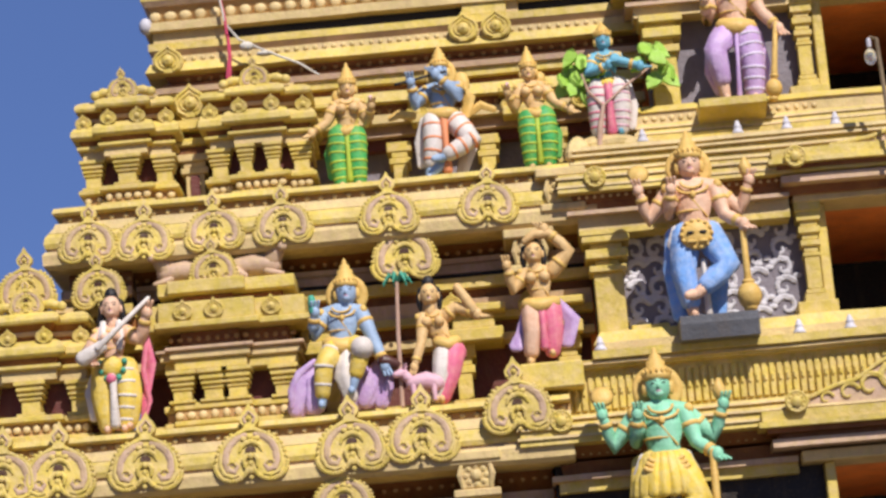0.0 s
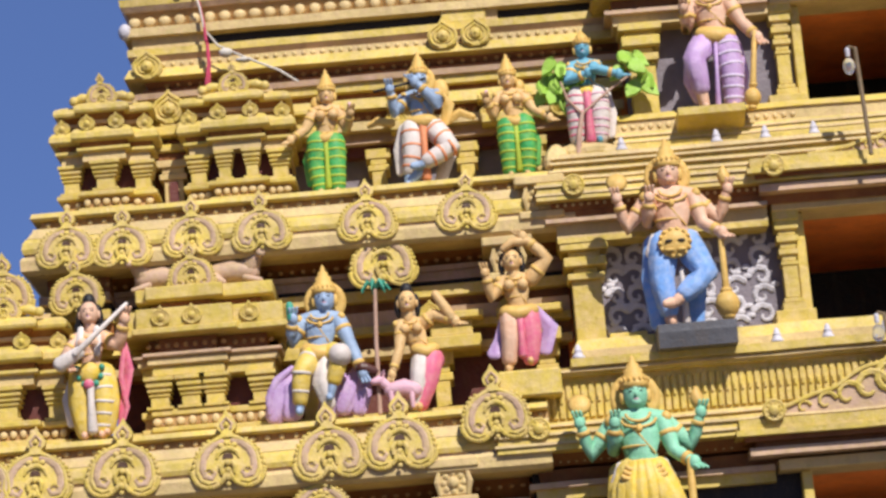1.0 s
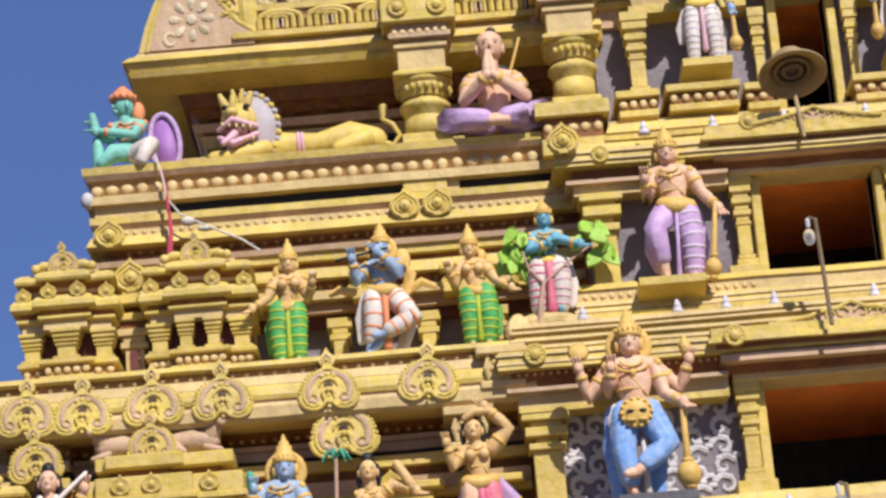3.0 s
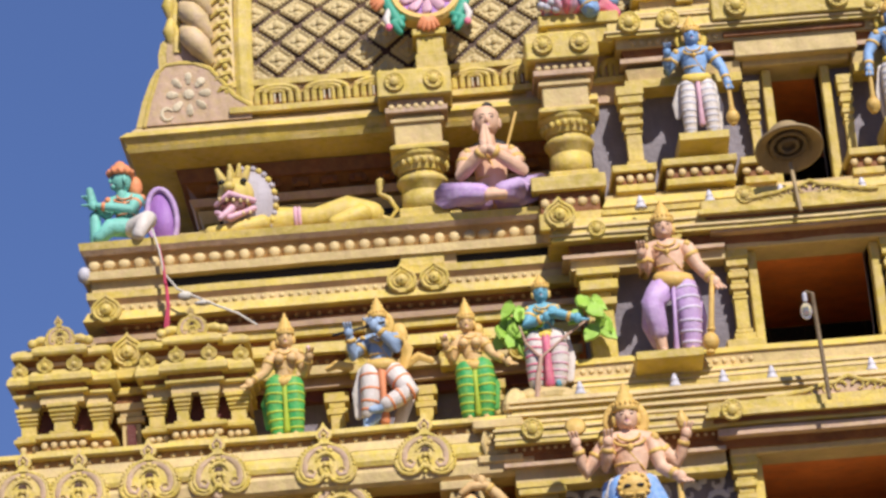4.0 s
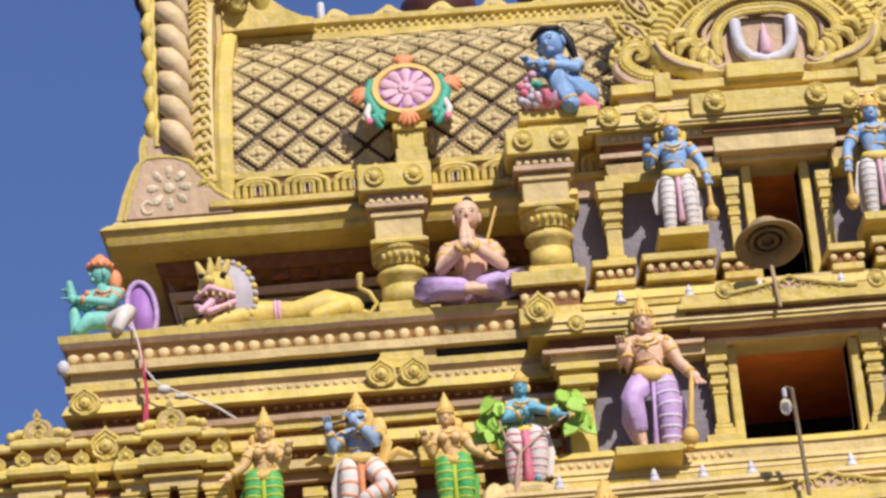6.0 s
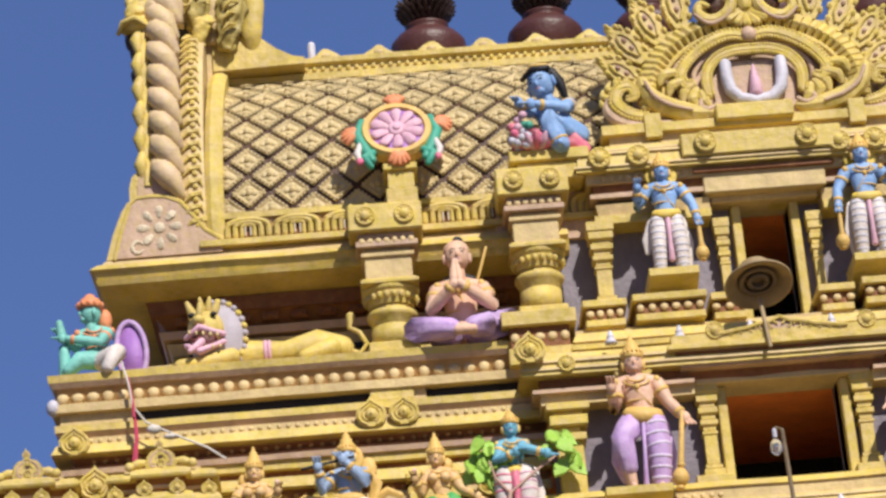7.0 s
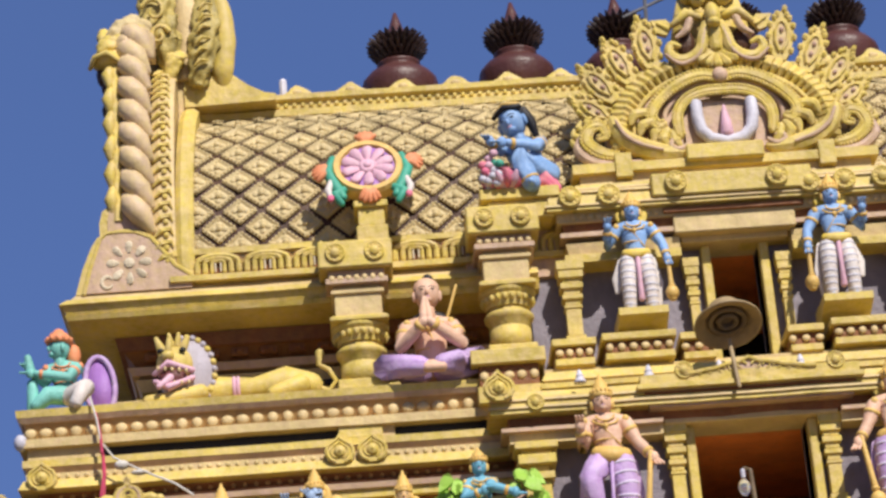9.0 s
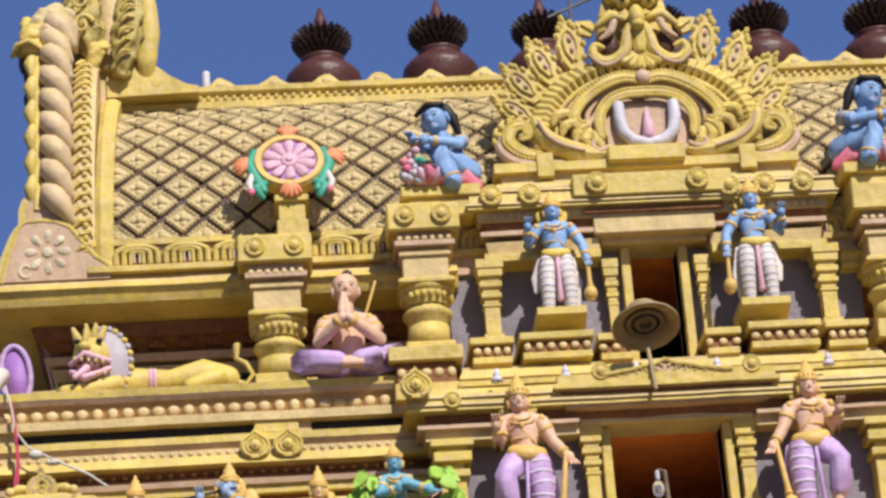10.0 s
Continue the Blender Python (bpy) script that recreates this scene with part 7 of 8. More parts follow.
def tree_figure(bm, m):
    torso(bm, m, (.0, 0, .44), (-.01, 0, .64), 0, 2, .085)
    head(bm, m, (-.01, -.01, .80), .070, 0, 2, tall=.13)
    leg(bm, m, [(-.08, 0, .42), (-.10, -.02, .22), (-.11, -.02, .03)], 1, 0, 3, .085, full=.92, nb=6)
    leg(bm, m, [(.06, 0, .42), (.08, -.03, .22), (.06, -.02, .03)], 1, 0, 4, .088, full=.92, nb=6)
    sash(bm, m, -.01, .42, .02, 3, .036, -.085)
    tube(bm, [(-.10, -.01, .44), (-.01, -.07, .42), (.09, -.02, .45)], [.045, .055, .04], 5, m, n=9)
    arm(bm, m, [(-.10, 0, .66), (-.15, -.07, .52), (-.02, -.14, .55)], 0, 2, .042)
    arm(bm, m, [(.09, -.01, .65), (.05, -.12, .60), (.22, -.14, .54)], 0, 2, .044)
    drape(bm, m, [(.14, .03, .44), (.17, .04, .25), (.15, .03, .08)], [.04, .05, .04], 1)


statue("standing_statue", "teal standing statue in pink striped dhoti under a small tree", (1.04, 19.98, 7.10), 0.96, ["teal_skin", "white_cloth", "crown_gold", "pink_cloth", "rose_paint", "yellow_cloth"], tree_figure)
# rough rock under it
bm = bmesh.new()
ball(bm, (0.98, 20.0, 7.02), (.26, .18, .11), u=14, v=9)
ball(bm, (0.76, 19.9, 6.98), (.12, .12, .12), u=10, v=8)
ball(bm, (1.20, 19.95, 6.99), (.14, .12, .08), u=10, v=8)
for v in bm.verts:
    v.co += Vector((noise.noise(v.co * 6), noise.noise(v.co * 7 + Vector((3, 1, 2))), noise.noise(v.co * 6.5))) * .035
tagged(finish(bm, "rock", "cream_paint"), "rough cream plaster rock under the teal statue", "rock")
# painted plaster tree with big leaves
p = thing("plaster_tree", "small plaster tree with pink stem and big green leaves", "tree")
bm = bmesh.new()
tube(bm, [(0.91, 19.84, 6.86), (0.94, 19.84, 7.15), (0.98, 19.86, 7.32)], [.026, .022, .016], n=8)
tube(bm, [(0.98, 19.86, 7.32), (0.88, 19.9, 7.45), (0.84, 19.92, 7.60)], [.012, .010, .009], n=6)
tube(bm, [(0.98, 19.86, 7.32), (1.18, 19.88, 7.48), (1.38, 19.92, 7.62)], [.012, .010, .009], n=6)
part("stem", bm, "stem_brown", p)
random.seed(7)
bm = bmesh.new()
out = [(0, 0), (.034, .018), (.045, .05), (.034, .09), (0, .14), (-.034, .09), (-.045, .05), (-.034, .018)]
a = [bm.verts.new((x, -.014 + abs(x) * .30, -z)) for x, z in out]
b = [bm.verts.new((x, .004 + abs(x) * .30, -z)) for x, z in out]
bm.faces.new(a)
bm.faces.new(b)
for i in range(8):
    bm.faces.new((a[i], a[(i + 1) % 8], b[(i + 1) % 8], b[i]))
lf = part("leaf", bm, "leaf_paint", p)
k = 0
for cx, cz, rx, rz, n in ((0.83, 7.60, .13, .17, 26), (1.42, 7.66, .11, .14, 10)):
    for i in range(n):
        a, r = random.uniform(0, 6.28), math.sqrt(random.random())
        m = Matrix.Translation((cx + rx * r * math.cos(a), 20.05 + random.uniform(-.10, .08), cz + rz * r * math.sin(a) + .06)) @ pose(0, 0, 0, random.uniform(-35, 10), random.uniform(-50, 50), random.uniform(-50, 50)) @ Matrix.Scale(random.uniform(1.0, 1.5), 4)
        ob = lf if k == 0 else new("leaf", lf.data)
        ob.parent, ob.matrix_basis = p, m
        k += 1


# --- the row of storey B
def veena(bm, m):
    torso(bm, m, (0, 0, .47), (0, 0, .655), 0, 4, .078, bust=True)
    head(bm, m, (.005, -.015, .835), .070, 0, hair=2)
    for sg in (-1, 1):
        tube(bm, [(sg * .05, .02, .85), (sg * .075, .02, .75), (sg * .08, .02, .68)], [.03, .028, .018], 2, m, n=7)
        drape(bm, m, [(sg * .05, -.05, .73), (sg * .06, -.075, .64), (sg * .05, -.07, .55)], [.02, .026, .02], 3, .6)
    leg(bm, m, [(-.06, 0, .44), (-.085, -.02, .24), (-.055, -.02, .03)], 1, 0, r=.076, full=.92)
    leg(bm, m, [(.06, 0, .44), (.080, -.03, .24), (.055, -.02, .03)], 1, 0, 3, .070, full=.92, nb=5)
    leg(bm, m, [(.075, .01, .44), (.110, -.0, .24), (.085, .0, .05)], 1, 0, r=.070, full=.90)
    drape(bm, m, [(-.10, .01, .46), (-.16, .02, .28), (-.15, .02, .12)], [.04, .05, .03], 3)
    sash(bm, m, 0, .44, .05, 3, .030, -.08)
    ball(bm, (-.005, -.09, .43), (.075, .03, .07), 1, m)
    ball(bm, (-.01, -.10, .35), (.035, .025, .035), 5, m)
    for k in range(7):
        a = math.pi * (1 + k / 6)
        ball(bm, (.08 * math.cos(a), -.09, .46 + .12 * math.sin(a)), (.022, .018, .022), 6, m, u=6, v=5)
    arm(bm, m, [(-.085, 0, .665), (-.175, -.04, .54), (-.125, -.13, .475)], 0, 4, .036)
    arm(bm, m, [(.085, 0, .665), (.190, -.03, .60), (.235, -.10, .73)], 0, 4, .046)
    drape(bm, m, [(.20, .0, .66), (.24, .02, .45), (.19, .02, .22), (.16, .02, .06)], [.03, .032, .026, .014], 5)
    drape(bm, m, [(.22, -.02, .60), (.19, -.01, .40), (.22, .0, .20), (.18, .0, .08)], [.014, .018, .016, .010], 5, .8)


statue("lute_lady_statue", "lady statue in yellow sari with a white lute", (-2.80, 19.48, 5.06), 1.13, ["peach_skin", "yellow_cloth", "hair_black", "white_cloth", "crown_gold", "pink_cloth", "emerald_paint"], veena)
p = thing("lute", "long white lute held across the lady statue's body", "lute")
bm = bmesh.new()
tube(bm, [(-3.00, 19.28, 5.60), (-2.85, 19.26, 5.68)], [.058, .045], n=12, flat=.7)
part("bowl", bm, "white_cloth", p, smooth=True)
bm = bmesh.new()
tube(bm, [(-2.88, 19.24, 5.66), (-2.66, 19.26, 5.86), (-2.50, 19.32, 6.02)], [.028, .019, .016], n=8)
part("neck", bm, "white_cloth", p, smooth=True)


def seated_blue(bm, m):
    torso(bm, m, (-.02, 0, .42), (.0, 0, .60), 0, 2, .095)
    head(bm, m, (.035, -.015, .755), .075, 0, 2, halo=2, tall=.19)
    tube(bm, [(-.10, -.02, .43), (-.02, -.07, .39), (.07, -.02, .42)], [.05, .06, .05], 2, m, n=10)
    leg(bm, m, [(-.06, -.02, .40), (-.135, -.12, .27), (-.165, -.10, .03)], 1, 0, 3, .066, full=.72, nb=3)
    leg(bm, m, [(.06, -.02, .40), (.115, -.13, .36), (.03, -.12, .10)], 1, 0, None, .064, full=.60)
    ball(bm, (.115, -.15, .36), .075, 3, m)
    drape(bm, m, [(.0, -.08, .34), (-.02, -.11, .20), (.02, -.10, .06)], [.05, .06, .045], 3, .6)
    # ruffled lilac cloth spread over the rock seat
    for pts, rr in (([(-.33, .02, .03), (-.28, .01, .16), (-.17, .03, .28)], [.06, .09, .05]), ([(-.22, -.02, .04), (-.20, -.02, .18), (-.10, .02, .26)], [.07, .08, .05]),
                    ([(.10, .0, .05), (.16, .0, .18), (.21, .02, .28)], [.06, .075, .04]), ([(.20, .0, .03), (.23, .0, .13), (.26, .02, .22)], [.05, .055, .03]), ([(.0, .02, .03), (.06, .02, .14), (.10, .03, .24)], [.06, .08, .06])):
        tube(bm, pts, rr, 4, m, n=20, flat=.6, flute=.16, folds=6)
    tube(bm, [(-.36, .0, .05), (-.355, -.01, .15), (-.30, .0, .26), (-.20, .0, .33)], [.02, .03, .03, .02], 4, m, n=8)
    arm(bm, m, [(-.115, 0, .615), (-.195, -.02, .49), (-.175, -.08, .60)], 0, 2, .042)
    tube(bm, [(-.175, -.09, .63), (-.185, -.09, .72)], [.035, .025], 5, m, n=8)
    arm(bm, m, [(.115, 0, .615), (.175, -.04, .46), (.235, -.08, .28)], 0, 2, .044)
    tube(bm, [(.24, -.08, .28), (.33, -.06, .25)], [.045, .03], 6, m, n=8)


statue("seated_statue", "blue-grey half-seated statue in yellow trousers on lilac cloth", (-1.10, 19.50, 5.09), 1.16, ["pale_blue_skin", "yellow_cloth", "crown_gold", "white_cloth", "lilac_cloth", "emerald_paint", "copper_dark"], seated_blue)
p = thing("staff_palm", "thin pink plaster palm stem with a green tuft", "palm")
bm = bmesh.new()
tube(bm, [(-0.71, 19.42, 5.07), (-0.70, 19.42, 5.6), (-0.68, 19.42, 6.0)], [.017, .016, .014], n=8)
part("stem", bm, "stem_brown", p)
for i in range(7):
    a = 2 * math.pi * i / 7
    bm = bmesh.new()
    tube(bm, [(-0.68, 19.42, 6.0), (-0.68 + .06 * math.cos(a), 19.42 + .05 * math.sin(a), 6.05), (-0.68 + .11 * math.cos(a), 19.42 + .09 * math.sin(a), 5.98)], [.014, .018, .006], n=6)
    part("frond", bm, "emerald_paint", p)


def dancer(bm, m):
    torso(bm, m, (.08, 0, .42), (.0, -.01, .64), 0, 4, .082, bust=True)
    head(bm, m, (-.015, -.03, .83), .078, 0, hair=2)
    leg(bm, m, [(.13, 0, .40), (.10, -.05, .22), (.02, -.04, .03)], 1, 0, r=.082, full=.95)
    leg(bm, m, [(.06, -.02, .38), (.03, -.08, .20), (-.02, -.05, .03)], 3, 0, r=.070, full=.95)
    ball(bm, (.13, .02, .38), (.10, .09, .10), 1, m, u=12, v=9)
    tube(bm, [(.02, -.05, .46), (.10, -.07, .43), (.16, -.03, .46)], [.045, .05, .045], 4, m, n=9)
    arm(bm, m, [(-.07, -.02, .66), (-.10, -.08, .46), (-.155, -.12, .30)], 0, 4, .040)
    arm(bm, m, [(.09, 0, .66), (.18, -.02, .72), (.30, -.06, .66)], 0, 4, .046)
    tube(bm, [(.31, -.06, .67), (.26, -.08, .76), (.20, -.08, .86)], [.045, .04, .035], 0, m, n=8)


statue("dancer_statue", "ochre dancing lady statue in white and pink skirt", (-0.44, 19.52, 5.08), 0.98, ["ochre_skin", "pink_cloth", "hair_black", "white_cloth", "crown_gold"], dancer)


def calf(bm, m):
    tube(bm, [(-.3, 0, .55), (.1, 0, .58), (.4, .05, .50)], [.20, .26, .22], 0, m, n=12)
    tube(bm, [(-.3, -.02, .6), (-.5, -.08, .82)], [.15, .13], 0, m, n=10)
    tube(bm, [(-.5, -.08, .85), (-.72, -.16, .78)], [.14, .09], 0, m, n=10)
    for x, y in ((-.25, -.12), (-.2, .1), (.3, -.1), (.35, .12)):
        tube(bm, [(x, y, .5), (x, y, .04)], [.09, .06], 0, m, n=8)
    for sg in (-1, 1):
        tube(bm, [(-.48, -.08 + sg * .1, .95), (-.40, -.08 + sg * .2, 1.05)], [.05, .02], 0, m, n=6)


statue("calf_statue", "pink plaster calf statue standing beside the dancer", (-0.55, 19.40, 5.08), 0.27, ["rose_paint"], calf)


def shading_lady(bm, m):
    torso(bm, m, (.0, 0, .45), (-.01, 0, .66), 0, 2, .085, bust=True)
    head(bm, m, (-.025, -.02, .825), .076, 0, hair=3)
    leg(bm, m, [(-.06, 0, .42), (-.075, -.04, .24), (-.11, -.03, .03)], 4, 0, r=.074, full=.70)
    leg(bm, m, [(.06, 0, .42), (.075, -.04, .24), (.05, -.03, .08)], 1, 0, r=.074, full=.95)
    sash(bm, m, .0, .40, .12, 1, .03, -.08)
    tube(bm, [(-.10, -.02, .45), (0, -.07, .42), (.10, -.02, .45)], [.05, .06, .05], 2, m, n=9)
    drape(bm, m, [(.12, .02, .46), (.21, .03, .32), (.16, .03, .16)], [.03, .06, .05], 5)
    drape(bm, m, [(-.12, .02, .40), (-.17, .03, .26), (-.20, .0, .16)], [.03, .03, .06], 5)
    arm(bm, m, [(-.10, 0, .67), (-.19, -.04, .56), (-.215, -.10, .70)], 0, 2, .042)
    arm(bm, m, [(.10, 0, .68), (.235, -.03, .82), (.10, -.06, .95)], 0, 2, .048)
    tube(bm, [(.10, -.06, .95), (-.01, -.07, .95), (-.08, -.08, .90)], [.035, .035, .025], 0, m, n=8)


statue("lady_statue", "ochre lady statue with raised arm in pink skirt", (0.36, 19.44, 5.28), 1.02, ["ochre_skin", "pink_cloth", "crown_gold", "hair_black", "peach_skin", "lilac_cloth"], shading_lady)
bm = bmesh.new()
box(bm, 0.16, 0.62, 19.30, 19.70, 5.08, 5.28, .015)
tagged(finish(bm, "statue_slab", "gold_paint"), "gold block under the lady statue with raised arm", "slab", "statue slabs")


# --- kneeling bulls on the broad shrine
def bull(bm, m):
    tube(bm, [(-.42, 0, .30), (0, 0, .34), (.42, 0, .30)], [.22, .24, .22], 0, m, n=12)
    ball(bm, (-.3, 0, .56), (.13, .12, .12), 0, m)
    tube(bm, [(-.40, -.04, .40), (-.56, -.10, .66)], [.20, .15], 0, m, n=10)
    tube(bm, [(-.56, -.12, .72), (-.66, -.30, .60)], [.15, .09], 0, m, n=10)
    for sg in (-1, 1):
        tube(bm, [(-.54 + sg * .10, -.08, .82), (-.54 + sg * .16, -.08, 1.0)], [.04, .015], 0, m, n=6)
        tube(bm, [(-.3 + sg * .02, -.15 * sg, .15), (-.62, -.20 * sg, .06)], [.08, .05], 0, m, n=8)
        tube(bm, [(.35, -.20 * sg, .2), (.15, -.26 * sg, .06)], [.12, .06], 0, m, n=8)


statue("bull_statue", "pinkish kneeling bull statue on the broad shrine's roof", (-2.28, 19.85, 6.20), 0.36, ["pink_plaster"], bull)
statue("bull_statue", "pinkish kneeling bull statue facing outwards on the shrine's roof", (-1.76, 19.85, 6.20), 0.36, ["pink_plaster"], bull, True)


# --- the ledge of the top storey
def eagle_man(bm, m):
    torso(bm, m, (.02, 0, .22), (-.02, 0, .48), 0, 2, .13)
    mh = m @ Matrix.Translation((-.06, -.03, .74)) @ Matrix.Rotation(radians(-62), 4, "Z")
    head(bm, mh, (0, 0, 0), .122, 0)
    lathe(bm, [(.128, .045), (.140, .06), (.138, .10), (.105, .13), (.10, .155), (.06, .18), (.045, .205), (.006, .225)], 18, 2, mh)
    for i in range(13):
        a = 2 * math.pi * i / 13
        ball(bm, (.132 * math.cos(a), .132 * math.sin(a), .085), (.022, .022, .032), 2, mh, u=6, v=5)
    ball(bm, (.08, .06, .68), (.085, .07, .13), 2, m)
    tube(bm, [(.05, -.05, .20), (-.18, -.14, .18), (-.30, -.16, .06)], [.12, .10, .07], 0, m, n=12)
    tube(bm, [(.05, -.1, .16), (.22, -.22, .20), (.12, -.26, .04)], [.11, .11, .07], 3, m, n=12)
    arm(bm, m, [(-.15, 0, .50), (-.22, -.06, .34), (-.34, -.12, .46)], 0, 2, .055)
    arm(bm, m, [(.12, -.04, .50), (.05, -.18, .36), (-.30, -.18, .42)], 0, 2, .055)
    tube(bm, [(-.35, -.14, .44), (-.38, -.14, .62)], [.06, .04], 0, m, n=8)
    tube(bm, [(-.34, -.1, .0), (-.34, -.1, .34)], [.07, .06], 0, m, n=8)
    # folded wing
    oval = [(.355 + .155 * math.cos(a) - .02 * math.sin(a), .31 + .33 * math.sin(a)) for a in (2 * math.pi * i / 24 for i in range(24))]
    plate(bm, oval, .06, .12, 4, m)
    tube(bm, [(x, .05, z) for x, z in oval] + [(oval[0][0], .05, oval[0][1])], .032, 5, m, n=7)


statue("winged_statue", "turquoise kneeling winged statue with folded palms and purple wing", (-2.19, 20.66, 8.76), 0.76, ["turquoise_skin", "lotus_purple", "orange_paint", "white_cloth", "lotus_purple", "lilac_cloth"], eagle_man)


def lion(bm, m):
    # 0 body 1 mane 2 mouth 3 dark 4 band 5 white
    tube(bm, [(-.10, .05, .20), (.30, .08, .20), (.62, .08, .20), (.95, .06, .24), (1.20, .06, .18)], [.17, .15, .12, .17, .14], 0, m, n=14)
    tube(bm, [(1.20, .05, .18), (1.38, .05, .12), (1.45, .04, .22), (1.38, .03, .34), (1.28, .03, .40), (1.30, .03, .52)], [.035, .028, .026, .026, .026, .05], 0, m, n=8)
    ball(bm, (-.05, -.02, .38), (.29, .13, .38), 1, m, u=18, v=14)
    for i in range(16):
        a = math.pi * (-.45 + 1.0 * i / 15)
        ball(bm, (-.05 + .28 * math.cos(a), -.05, .38 + .37 * math.sin(a)), (.038, .05, .038), 1 if i % 2 else 0, m, u=7, v=5)
    ball(bm, (-.16, -.12, .44), (.19, .14, .20), 0, m, u=14, v=10)
    ball(bm, (-.22, -.24, .50), (.07, .08, .06), 0, m)
    tube(bm, [(-.24, -.20, .44), (-.20, -.30, .60), (-.20, -.22, .68)], [.04, .035, .03], 0, m, n=8)
    for sg in (-1, 1):
        ball(bm, (-.18 + sg * .11, -.24, .56), (.035, .03, .03), 3, m, u=8, v=6)
        tube(bm, [(-.18 + sg * .10, -.10, .60), (-.18 + sg * .16, -.12, .74)], [.06, .025], 0, m, n=7)
        tube(bm, [(-.16 + sg * .03, -.10, .66), (-.16 + sg * .05, -.12, .78)], [.045, .02], 0, m, n=7)
    # open jaws
    tube(bm, [(-.36, -.18, .34), (-.22, -.27, .42), (.02, -.18, .36)], [.03, .04, .03], 2, m, n=8)
    tube(bm, [(-.36, -.18, .26), (-.22, -.27, .16), (.02, -.18, .28)], [.03, .04, .03], 2, m, n=8)
    ball(bm, (-.18, -.20, .28), (.15, .07, .10), 6, m)
    tube(bm, [(-.20, -.25, .27), (-.32, -.30, .16)], [.045, .03], 2, m, n=8)
    for k in range(5):
        ball(bm, (-.32 + .07 * k, -.27, .37 - .01 * k), (.018, .014, .028), 5, m, u=5, v=4)
        ball(bm, (-.30 + .07 * k, -.26, .21), (.018, .014, .024), 5, m, u=5, v=4)
    # paws
    for dx, dy in ((-.30, -.16), (-.18, .10)):
        tube(bm, [(.10, dy, .12), (-.20, dy, .08), (dx - .14, dy - .02, .06)], [.09, .07, .06], 0, m, n=9)
    tube(bm, [(1.10, -.08, .16), (.80, -.12, .08)], [.11, .06], 0, m, n=9)
    q = [(.42 + .13 * 0, .07 + .125 * math.cos(a), .20 + .125 * math.sin(a)) for a in [2 * math.pi * i / 12 for i in range(13)]]
    tube(bm, q, .022, 4, m, n=6)
    q = [(.46, .07 + .122 * math.cos(a), .20 + .122 * math.sin(a)) for a in [2 * math.pi * i / 12 for i in range(13)]]
    tube(bm, q, .022, 4, m, n=6)


statue("lion_statue", "yellow crouching lion statue with open red mouth on the ledge", (-1.18, 20.72, 8.75), 0.80, ["gold_paint", "mane_grey", "rose_paint", "hair_black", "rose_paint", "bead_white", "maroon_paint"], lion)
bm = bmesh.new()
plate(bm, [(-1.86, 8.76), (-1.50, 8.76), (-1.50, 8.95), (-1.86, 8.95)], 20.98, 21.04)
part("white_panel", bm, "bead_white", tier_d)


def praying_man(bm, m):
    torso(bm, m, (0, .02, .14), (0, 0, .52), 0, 3, .135, belly=1.15)
    head(bm, m, (.0, -.04, .83), .122, 0)
    ball(bm, (.0, .04, .90), (.118, .115, .11), 0, m, u=14, v=10)
    ball(bm, (.02, .04, 1.00), (.05, .05, .05), 2, m, u=8, v=6)
    tube(bm, [(-.10, .02, .62), (.0, .04, .68), (.12, .02, .62)], [.05, .05, .05], 2, m, n=8)
    leg(bm, m, [(-.10, -.02, .14), (-.40, -.12, .16), (-.05, -.26, .10)], 1, 0, r=.118, full=.85, foot=(.08, -.02))
    leg(bm, m, [(.10, -.02, .14), (.39, -.12, .18), (.02, -.24, .11)], 1, 0, r=.120, full=.85, foot=(-.08, -.02))
    arm(bm, m, [(-.19, 0, .54), (-.26, -.12, .33), (-.045, -.28, .50)], 0, 3, .062, hand=False)
    arm(bm, m, [(.19, 0, .54), (.27, -.12, .34), (-.010, -.28, .50)], 0, 3, .062, hand=False)
    for sg in (-1, 1):
        tube(bm, [(-.03 + sg * .025, -.28, .48), (-.03 + sg * .02, -.27, .60), (-.03 + sg * .008, -.25, .73)], [.038, .036, .014], 0, m, n=8, flat=.7)
    tube(bm, [(-.06, -.28, .08), (.08, -.28, .08)], [.045, .045], 4, m, n=8)
    tube(bm, [(.12, .02, .50), (.26, .02, .92)], .014, 3, m, n=6)


statue("praying_statue", "peach cross-legged praying statue in purple dhoti on the ledge", (0.76, 20.60, 8.76), 0.94, ["peach_skin", "lilac_cloth", "hair_black", "crown_gold", "peach_skin"], praying_man)


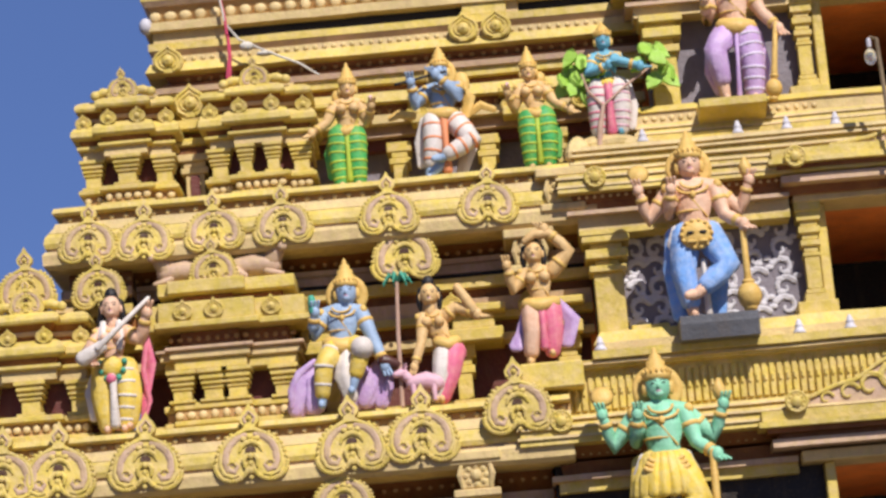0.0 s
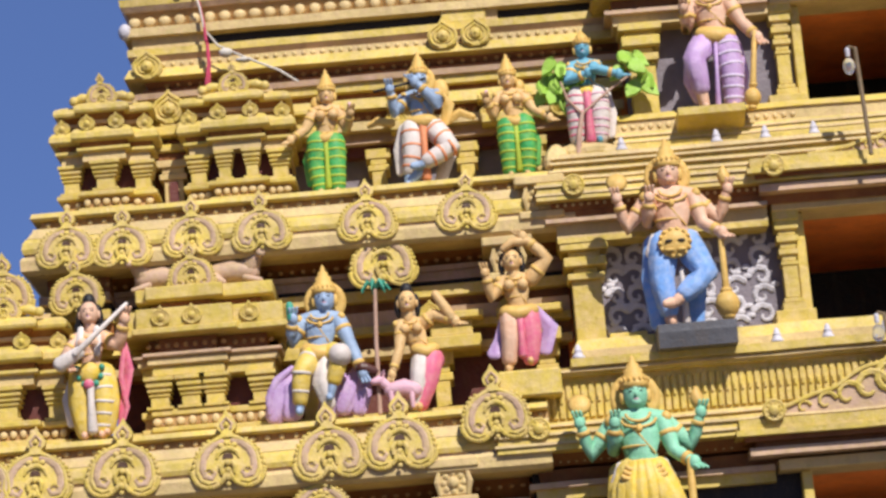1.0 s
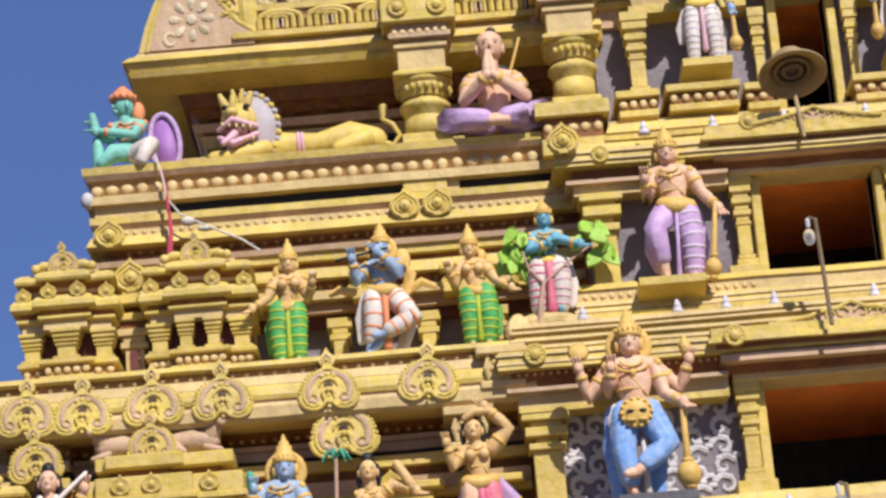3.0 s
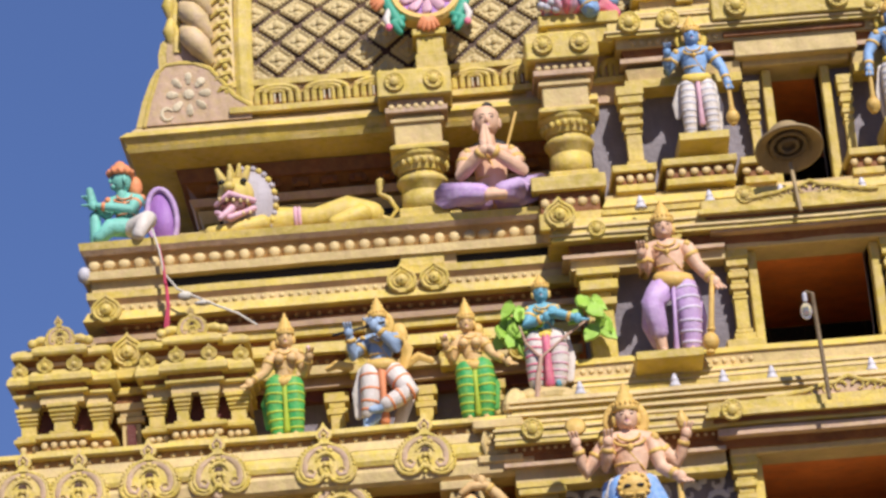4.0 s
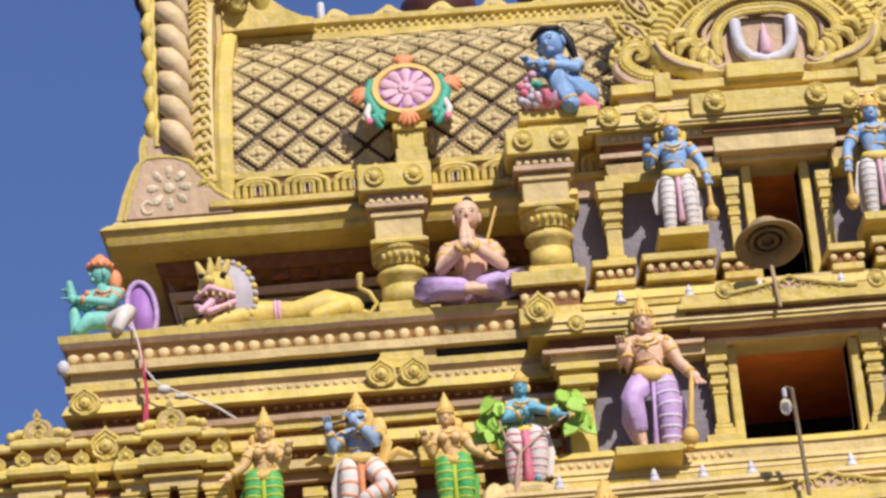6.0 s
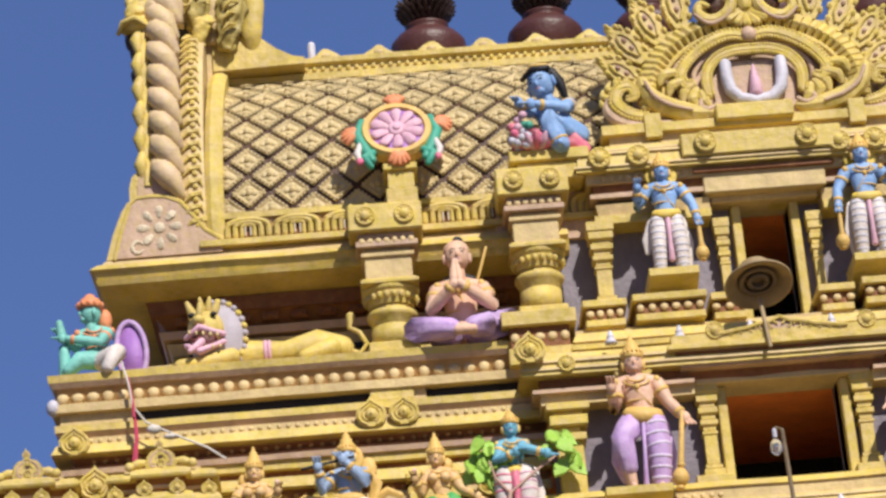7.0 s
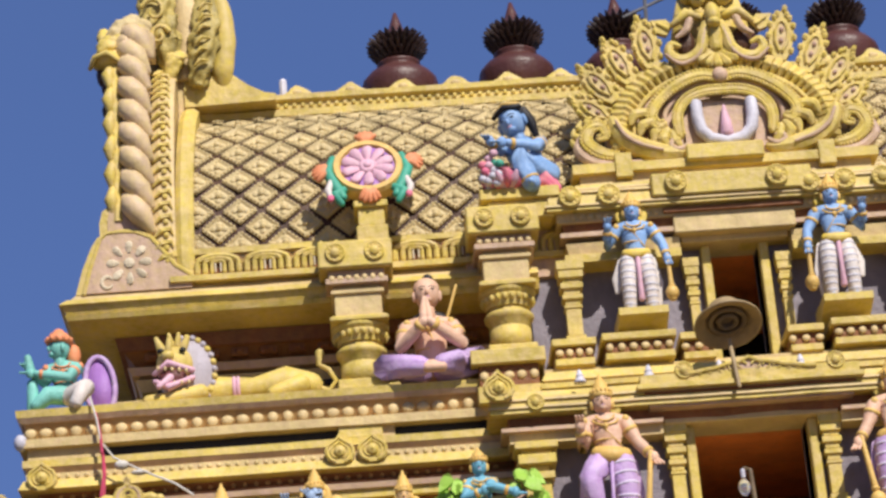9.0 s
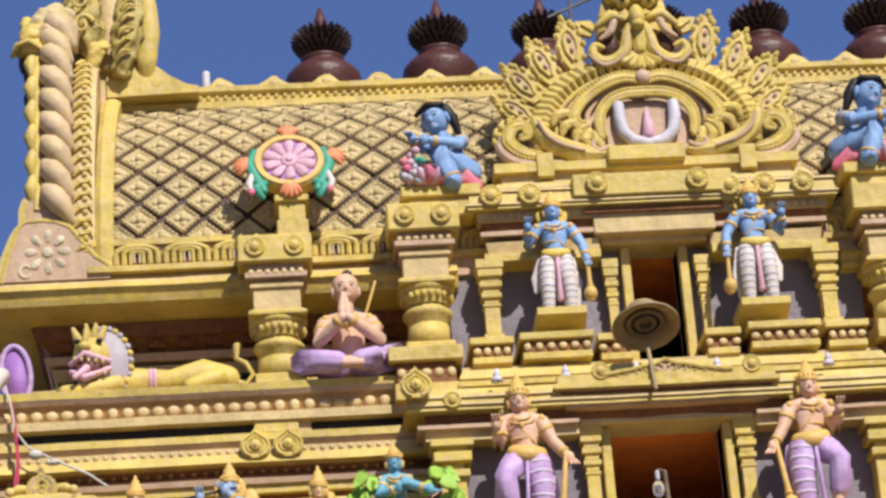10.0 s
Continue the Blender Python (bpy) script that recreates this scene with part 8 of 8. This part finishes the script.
def croucher(bm, m):
    # 0 skin 1 pink cloth 2 gold 3 hair 4 rose 5 white 6 green
    torso(bm, m, (.14, .06, .14), (.09, .0, .48), 0, 2, .115)
    mh = m @ Matrix.Translation((-.03, -.08, .715)) @ Matrix.Rotation(radians(-28), 4, "Z") @ Matrix.Rotation(radians(-12), 4, "Y") @ Matrix.Rotation(radians(12), 4, "X")
    head(bm, mh, (0, 0, 0), .140, 0)
    ball(bm, (.015, .052, .056), (.138, .118, .118), 3, mh, u=14, v=10)
    tube(bm, [(.11, .06, .08), (.15, .07, -.04), (.15, .08, -.20)], [.055, .055, .03], 3, mh, n=9)
    tube(bm, [(-.135, -.05, .10), (0, -.125, .125), (.135, -.04, .10)], .026, 3, mh, n=7)
    tube(bm, [(-.12, -.01, .14), (0, -.07, .175), (.12, -.01, .14)], .018, 2, mh, n=6)
    # one knee drawn up, the other leg folded under
    leg(bm, m, [(.27, .02, .20), (-.03, -.22, .32), (.09, -.26, .0)], 0, 0, r=.110, full=1.0, foot=(-.02, -.11))
    leg(bm, m, [(.05, 0, .12), (-.16, -.16, .16), (.06, -.18, .05)], 1, 0, r=.085, full=.9, foot=(.05, -.05))
    tube(bm, [(.06, -.02, .10), (.22, -.04, .13), (.33, -.02, .04)], [.12, .13, .05], 1, m, n=20, flat=.8, flute=.10, folds=7)
    hoop(bm, (.075, -.255, .05), (.12, -.04, -.32), .086, .014, 2, m)
    # arms laid across the knee
    arm(bm, m, [(.22, -.02, .515), (.17, -.22, .40), (-.11, -.31, .41)], 0, 2, .056)
    arm(bm, m, [(-.05, -.04, .51), (-.17, -.20, .37), (-.24, -.28, .42)], 0, 2, .052)
    # pink lotus base and a bunch of flowers beside the knee
    for i in range(11):
        a = math.pi * (.85 + 1.3 * i / 10)
        tube(bm, [(-.14 + .10 * math.cos(a), -.16 + .08 * math.sin(a), .02), (-.14 + .19 * math.cos(a), -.18 + .13 * math.sin(a), .06), (-.14 + .23 * math.cos(a), -.18 + .16 * math.sin(a), .12)], [.035, .045, .015], 1 if i % 2 else 4, m, n=7, flat=.6)
    ball(bm, (-.14, -.17, .05), (.16, .11, .06), 4, m)
    for i in range(13):
        a = i * 2.4
        r = .10 * math.sqrt((i + .5) / 13)
        ball(bm, (-.27 + r * math.cos(a), -.25 - .02 * (i % 3), .17 + 1.7 * r * math.sin(a)), (.042, .036, .040), (5, 4, 5, 6, 1)[i % 5], m, u=8, v=6)
    for dx in (-.36, -.27, -.20):
        tube(bm, [(dx * .7 - .06, -.20, .02), (dx, -.24, .14)], [.022, .018], 5 if dx < -.3 else 6, m, n=6)


CC = ["blue_skin", "pink_cloth", "crown_gold", "hair_black", "rose_paint", "bell_white", "emerald_paint"]
statue("crouching_statue", "blue crouching boy statue hugging its knees on pink lotus", (1.62, 20.72, 10.42), 0.90, CC, croucher)
statue("crouching_statue", "blue crouching boy statue on pink lotus beside the arch", (5.26, 20.72, 10.46), 0.94, CC, croucher, True)
bm = bmesh.new()
for x0, x1, z in ((1.26, 1.92, 10.42), (4.96, 5.62, 10.46)):
    box(bm, x0, x1, 20.52, 21.1, z - .10, z, .01)
    box(bm, x0 + .06, x1 - .06, 20.56, 21.1, z - .26, z - .10, .01)
part("statue_shelf", bm, "gold_paint", bay_d)
